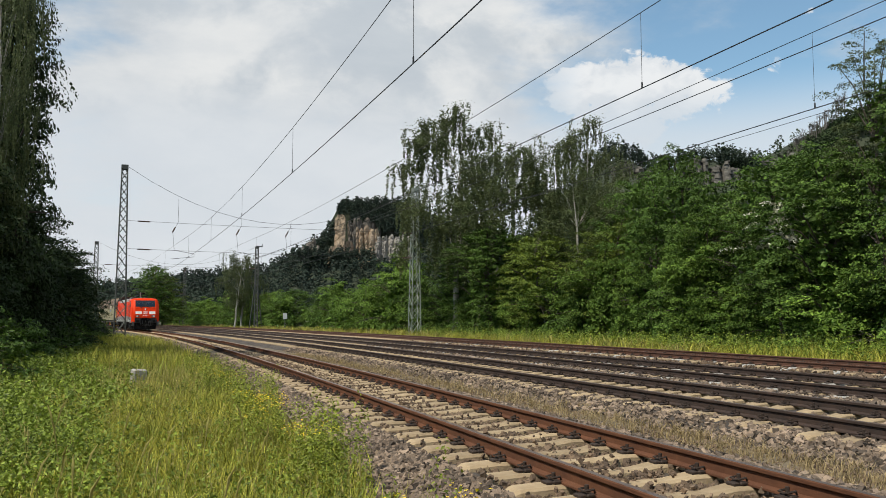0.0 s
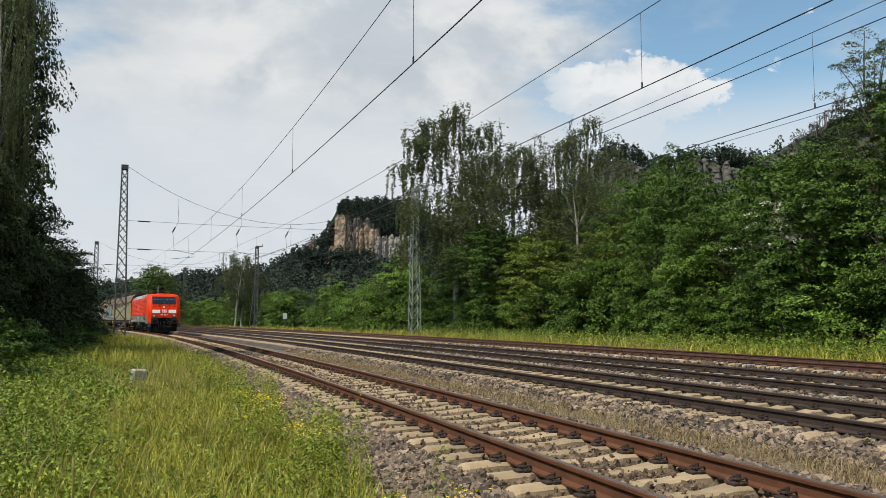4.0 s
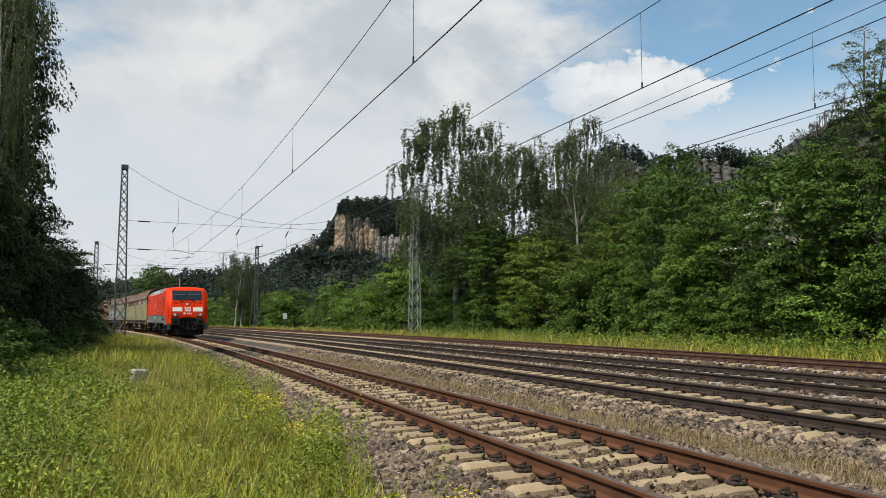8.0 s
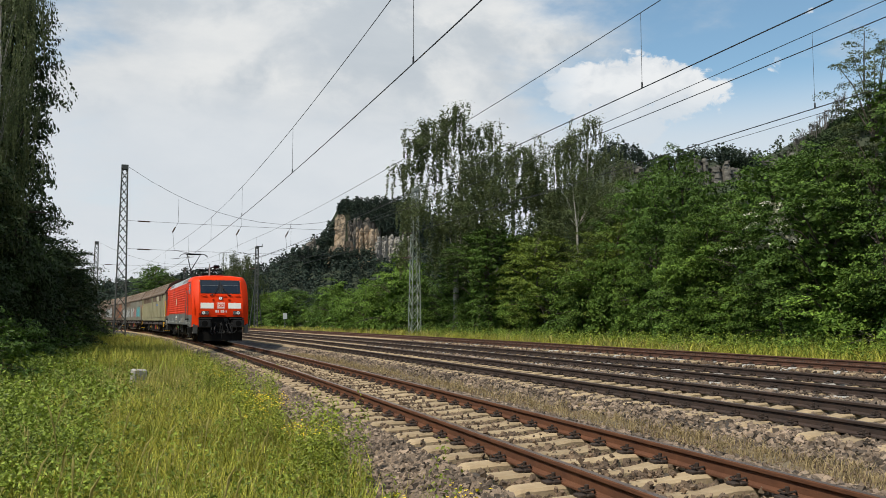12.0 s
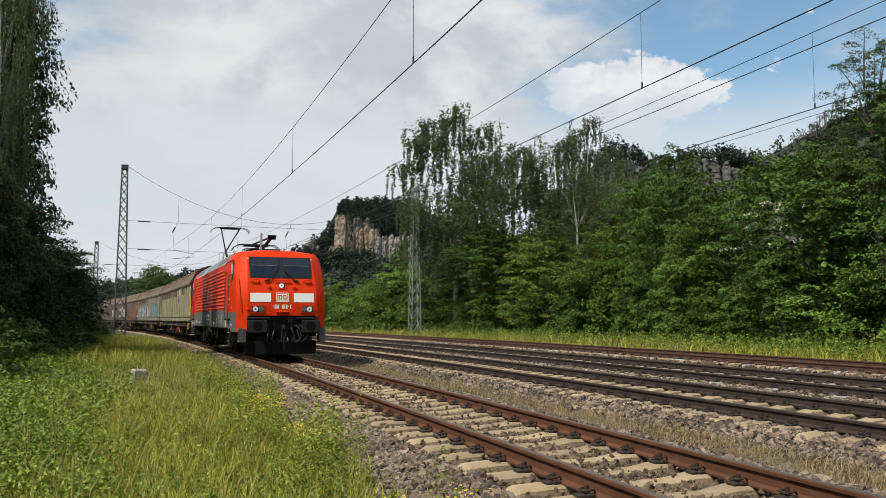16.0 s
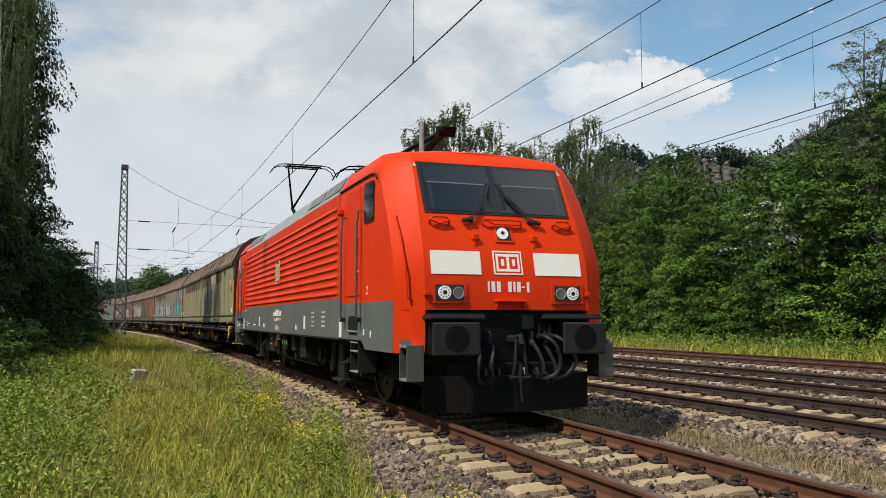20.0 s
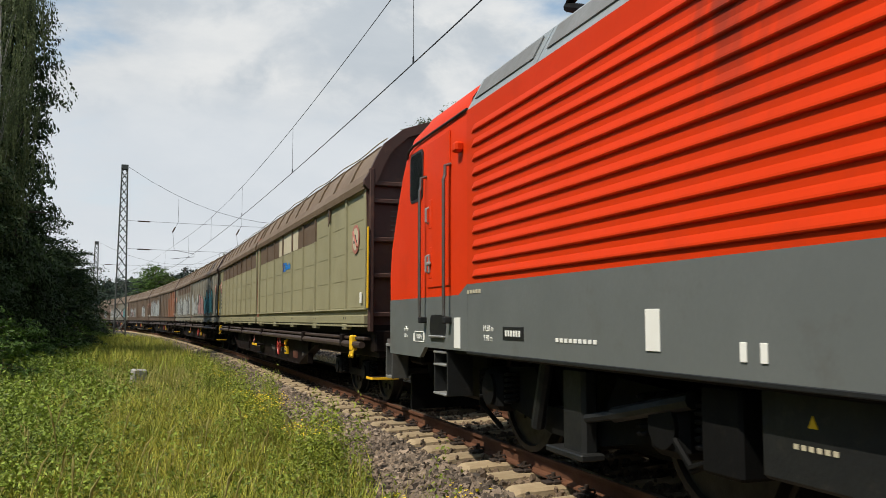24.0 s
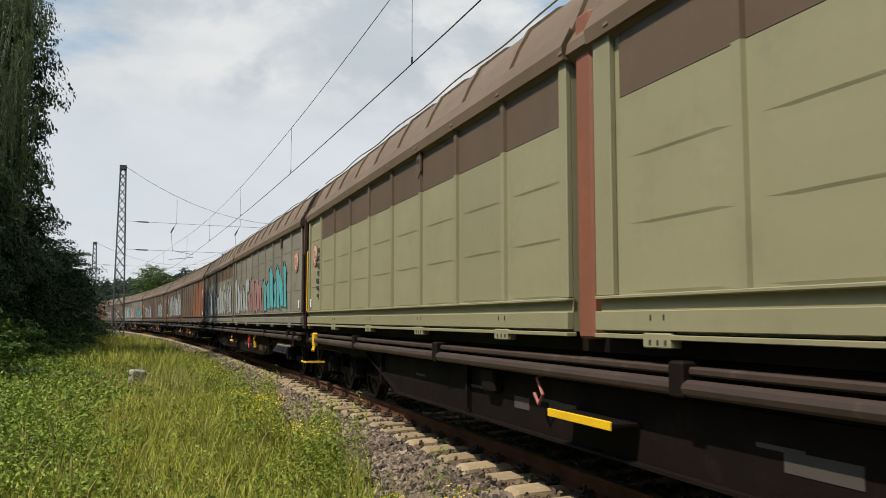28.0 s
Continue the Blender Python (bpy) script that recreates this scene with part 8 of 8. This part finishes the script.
        for y in (1.0, 2.6, -1.6, 4.4):
            part("small_bar", Shape().box((min(d * 1.24, d * 1.246), y, 0.62), (max(d * 1.24, d * 1.246), y + 0.35, 0.645), 0.0), T["dim_print"], w)
        for y in (-6.4, -2.3, 2.9, 6.2):
            part("truss_gusset", Shape().prism([(y, 0.40), (y + 0.06, 0.40), (y + 0.06, 0.98), (y, 0.98)], d * 1.19, d * 1.29, "yz"), T["under"], w)
        part("brake_rod", Shape().rod((d * 1.0, -8.2, 0.42), (d * 1.0, 8.2, 0.42), 0.02, n=6), T["under"], w)
        part("valve_box", Shape().box((min(d * 1.24, d * 1.34), 2.1, 0.62), (max(d * 1.24, d * 1.34), 2.4, 0.84), 0.02), T["under"], w)
        part("brake_handle", Shape().tube([(d * 1.30, 1.15, 0.85), (d * 1.36, 1.15, 0.82), (d * 1.36, 1.05, 0.70), (d * 1.36, 1.12, 0.62), (d * 1.36, 1.20, 0.70)], 0.014, 6), T["sign_red"], w)
        for y in (-9.9, -6.6, -0.9, 3.4, 7.2):
            part("guide_bracket", Shape().box((min(d * 1.22, d * 1.45), y, 0.84), (max(d * 1.22, d * 1.45), y + 0.14, 1.05), 0.015), T["under"], w)
        part("air_tank", Shape().rod((d * 0.6, 1.0, 0.62), (d * 0.6, 2.6, 0.62), 0.2, n=14), T["under"], w)
        if style == 0:
            y, k = -4.24, 0.80
            C = lambda pts: [(y + k * a, 2.36 + 0.77 * (z - 2.34)) for a, z in pts]
            lg = part("operator_sign", Shape().prism(C([(0.0, 2.34), (0.20, 2.34), (0.20, 2.41), (0.09, 2.41), (0.09, 2.53), (0.20, 2.53), (0.20, 2.60), (0, 2.60)]), d * 1.402, d * 1.4095, "yz"), T["blue"], w, "blue operator sign of plain shapes")
            part("sign_block", Shape().prism(C([(0.27, 2.34), (0.36, 2.34), (0.36, 2.52), (0.43, 2.52), (0.43, 2.60), (0.23, 2.60), (0.23, 2.52), (0.27, 2.52)]), d * 1.402, d * 1.4095, "yz"), T["navy"], lg)
            for i, (a, h) in enumerate(((0.085, 0.16), (0.085, 0.11), (0.055, 0.11), (0.085, 0.15), (0.085, 0.11))):
                yy = y - 0.06 - 0.113 * i
                part("sign_bar", Shape().box((min(d * 1.402, d * 1.4095), yy - a, 2.385), (max(d * 1.402, d * 1.4095), yy, 2.385 + h), 0.003), T["blue"], lg)
        if style in (0, 1):
            for i in range(7):
                part("small_bar", Shape().box((min(d * 1.41, d * 1.424), HALF - 1.15, 1.7 + 0.14 * i), (max(d * 1.41, d * 1.424), HALF - 0.95 + 0.05 * (i % 3), 1.76 + 0.14 * i), 0.0), T["dark_spray"], w)
        # spray paint: bold slanted shapes along the wall
        if style:
            rg = np.random.default_rng(60 + style)
            runs = {1: [("teal", -9.6, -6.6, 1.0), ("pink", -6.4, -3.6, 0.8), ("pale", -3.4, -0.4, 0.9), ("pale", 1.0, 9.6, 0.9)], 2: [("pale", 0.6, 9.0, 1.2)], 3: [("pale", -8, -5, 1.0), ("pale", 2, 8, 0.8), ("pink", 4.2, 6.5, 0.7)]}[style]
            for name, a, b, hh in runs:
                y = a
                while y < b:
                    wd, sl = 0.28 + 0.3 * rg.random(), 0.25 * (rg.random() - 0.4)
                    z0, z1 = 1.46 + 0.12 * rg.random(), 1.5 + hh * (0.75 + 0.5 * rg.random())
                    q = [(y, z0), (y + wd * 0.8, z0 + 0.05), (y + wd * 0.7 + sl, 0.5 * (z0 + z1) - 0.05), (y + wd + sl, z1 - 0.12), (y + wd * 0.5 + sl * 1.6, z1), (y + sl, z1 - 0.25), (y + 0.08 + sl * 0.6, 0.5 * (z0 + z1))]
                    part("spray_paint", Shape().prism(q, d * 1.424, d * 1.4265, "yz"), T[name], w)
                    if rg.random() < 0.5:
                        part("spray_outline", Shape().tube([(d * 1.427, u, v) for u, v in q[1:5]], 0.016, 4), T["dark_spray"], w)
                    y += wd * 0.95
    rolling = []
    for e in (-1, 1):
        yc = e * (HALF - 1.93)
        bg = new("bogie")
        bg.parent = w
        for d in (-1, 1):
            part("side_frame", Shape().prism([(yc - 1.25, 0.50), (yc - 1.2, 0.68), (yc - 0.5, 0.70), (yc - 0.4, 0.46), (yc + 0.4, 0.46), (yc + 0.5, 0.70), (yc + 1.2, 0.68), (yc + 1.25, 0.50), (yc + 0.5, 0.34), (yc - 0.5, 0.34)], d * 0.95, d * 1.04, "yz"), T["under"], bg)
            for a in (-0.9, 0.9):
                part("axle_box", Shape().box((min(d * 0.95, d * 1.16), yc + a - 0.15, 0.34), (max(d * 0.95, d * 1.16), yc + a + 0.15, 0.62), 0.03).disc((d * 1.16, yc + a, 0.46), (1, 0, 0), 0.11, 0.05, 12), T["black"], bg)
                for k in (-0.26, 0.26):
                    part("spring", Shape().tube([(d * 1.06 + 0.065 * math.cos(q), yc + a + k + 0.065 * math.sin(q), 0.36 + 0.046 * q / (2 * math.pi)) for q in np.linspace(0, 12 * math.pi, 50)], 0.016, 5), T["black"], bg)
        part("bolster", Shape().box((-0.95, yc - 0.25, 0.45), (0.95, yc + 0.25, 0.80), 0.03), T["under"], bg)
        rolling += [(wheelset(w, yc - 0.9, 0.46), 0.46), (wheelset(w, yc + 0.9, 0.46), 0.46)]
    return w, rolling


def build_train():
    """The locomotive and eight wagons; alike wagons are copies."""
    global LOCO, WAGONS, ROLLING
    LOCO, ROLLING = build_locomotive()
    WAGONS, made = [], {}
    for i, style in enumerate((0, 1, 2, 3, 1, 3, 2, 3)):
        if style in made:
            w = copy_thing(made[style], Matrix())
            WAGONS.append(w)
            ROLLING += [(o, 0.46) for o in w.children if o.name.startswith("wheelset")]
        else:
            w, r = build_wagon(style)
            made[style] = w
            WAGONS.append(w)
            ROLLING += r


build_train()
build_tracks()
build_stones()


def train_s(t):
    """Where the headlights of the locomotive are along the line."""
    return 99.716 - 4.4479 * t - 0.0019 * t * t


def motions():
    times = [0.5 * i for i in range(57)]
    walk(LOCO, [(t, line_pose(train_s(t) + FRONT)) for t in times])
    for i, w in enumerate(WAGONS):
        walk(w, [(t, line_pose(train_s(t) + 31.35 + 23.3 * i)) for t in times])
    fine = [0.125 * i for i in range(225)]
    for w, r in ROLLING:
        base = w.matrix_basis.copy()
        walk(w, [(t, base @ Matrix.Rotation((train_s(0) - train_s(t)) / r, 4, "X")) for t in fine])


motions()
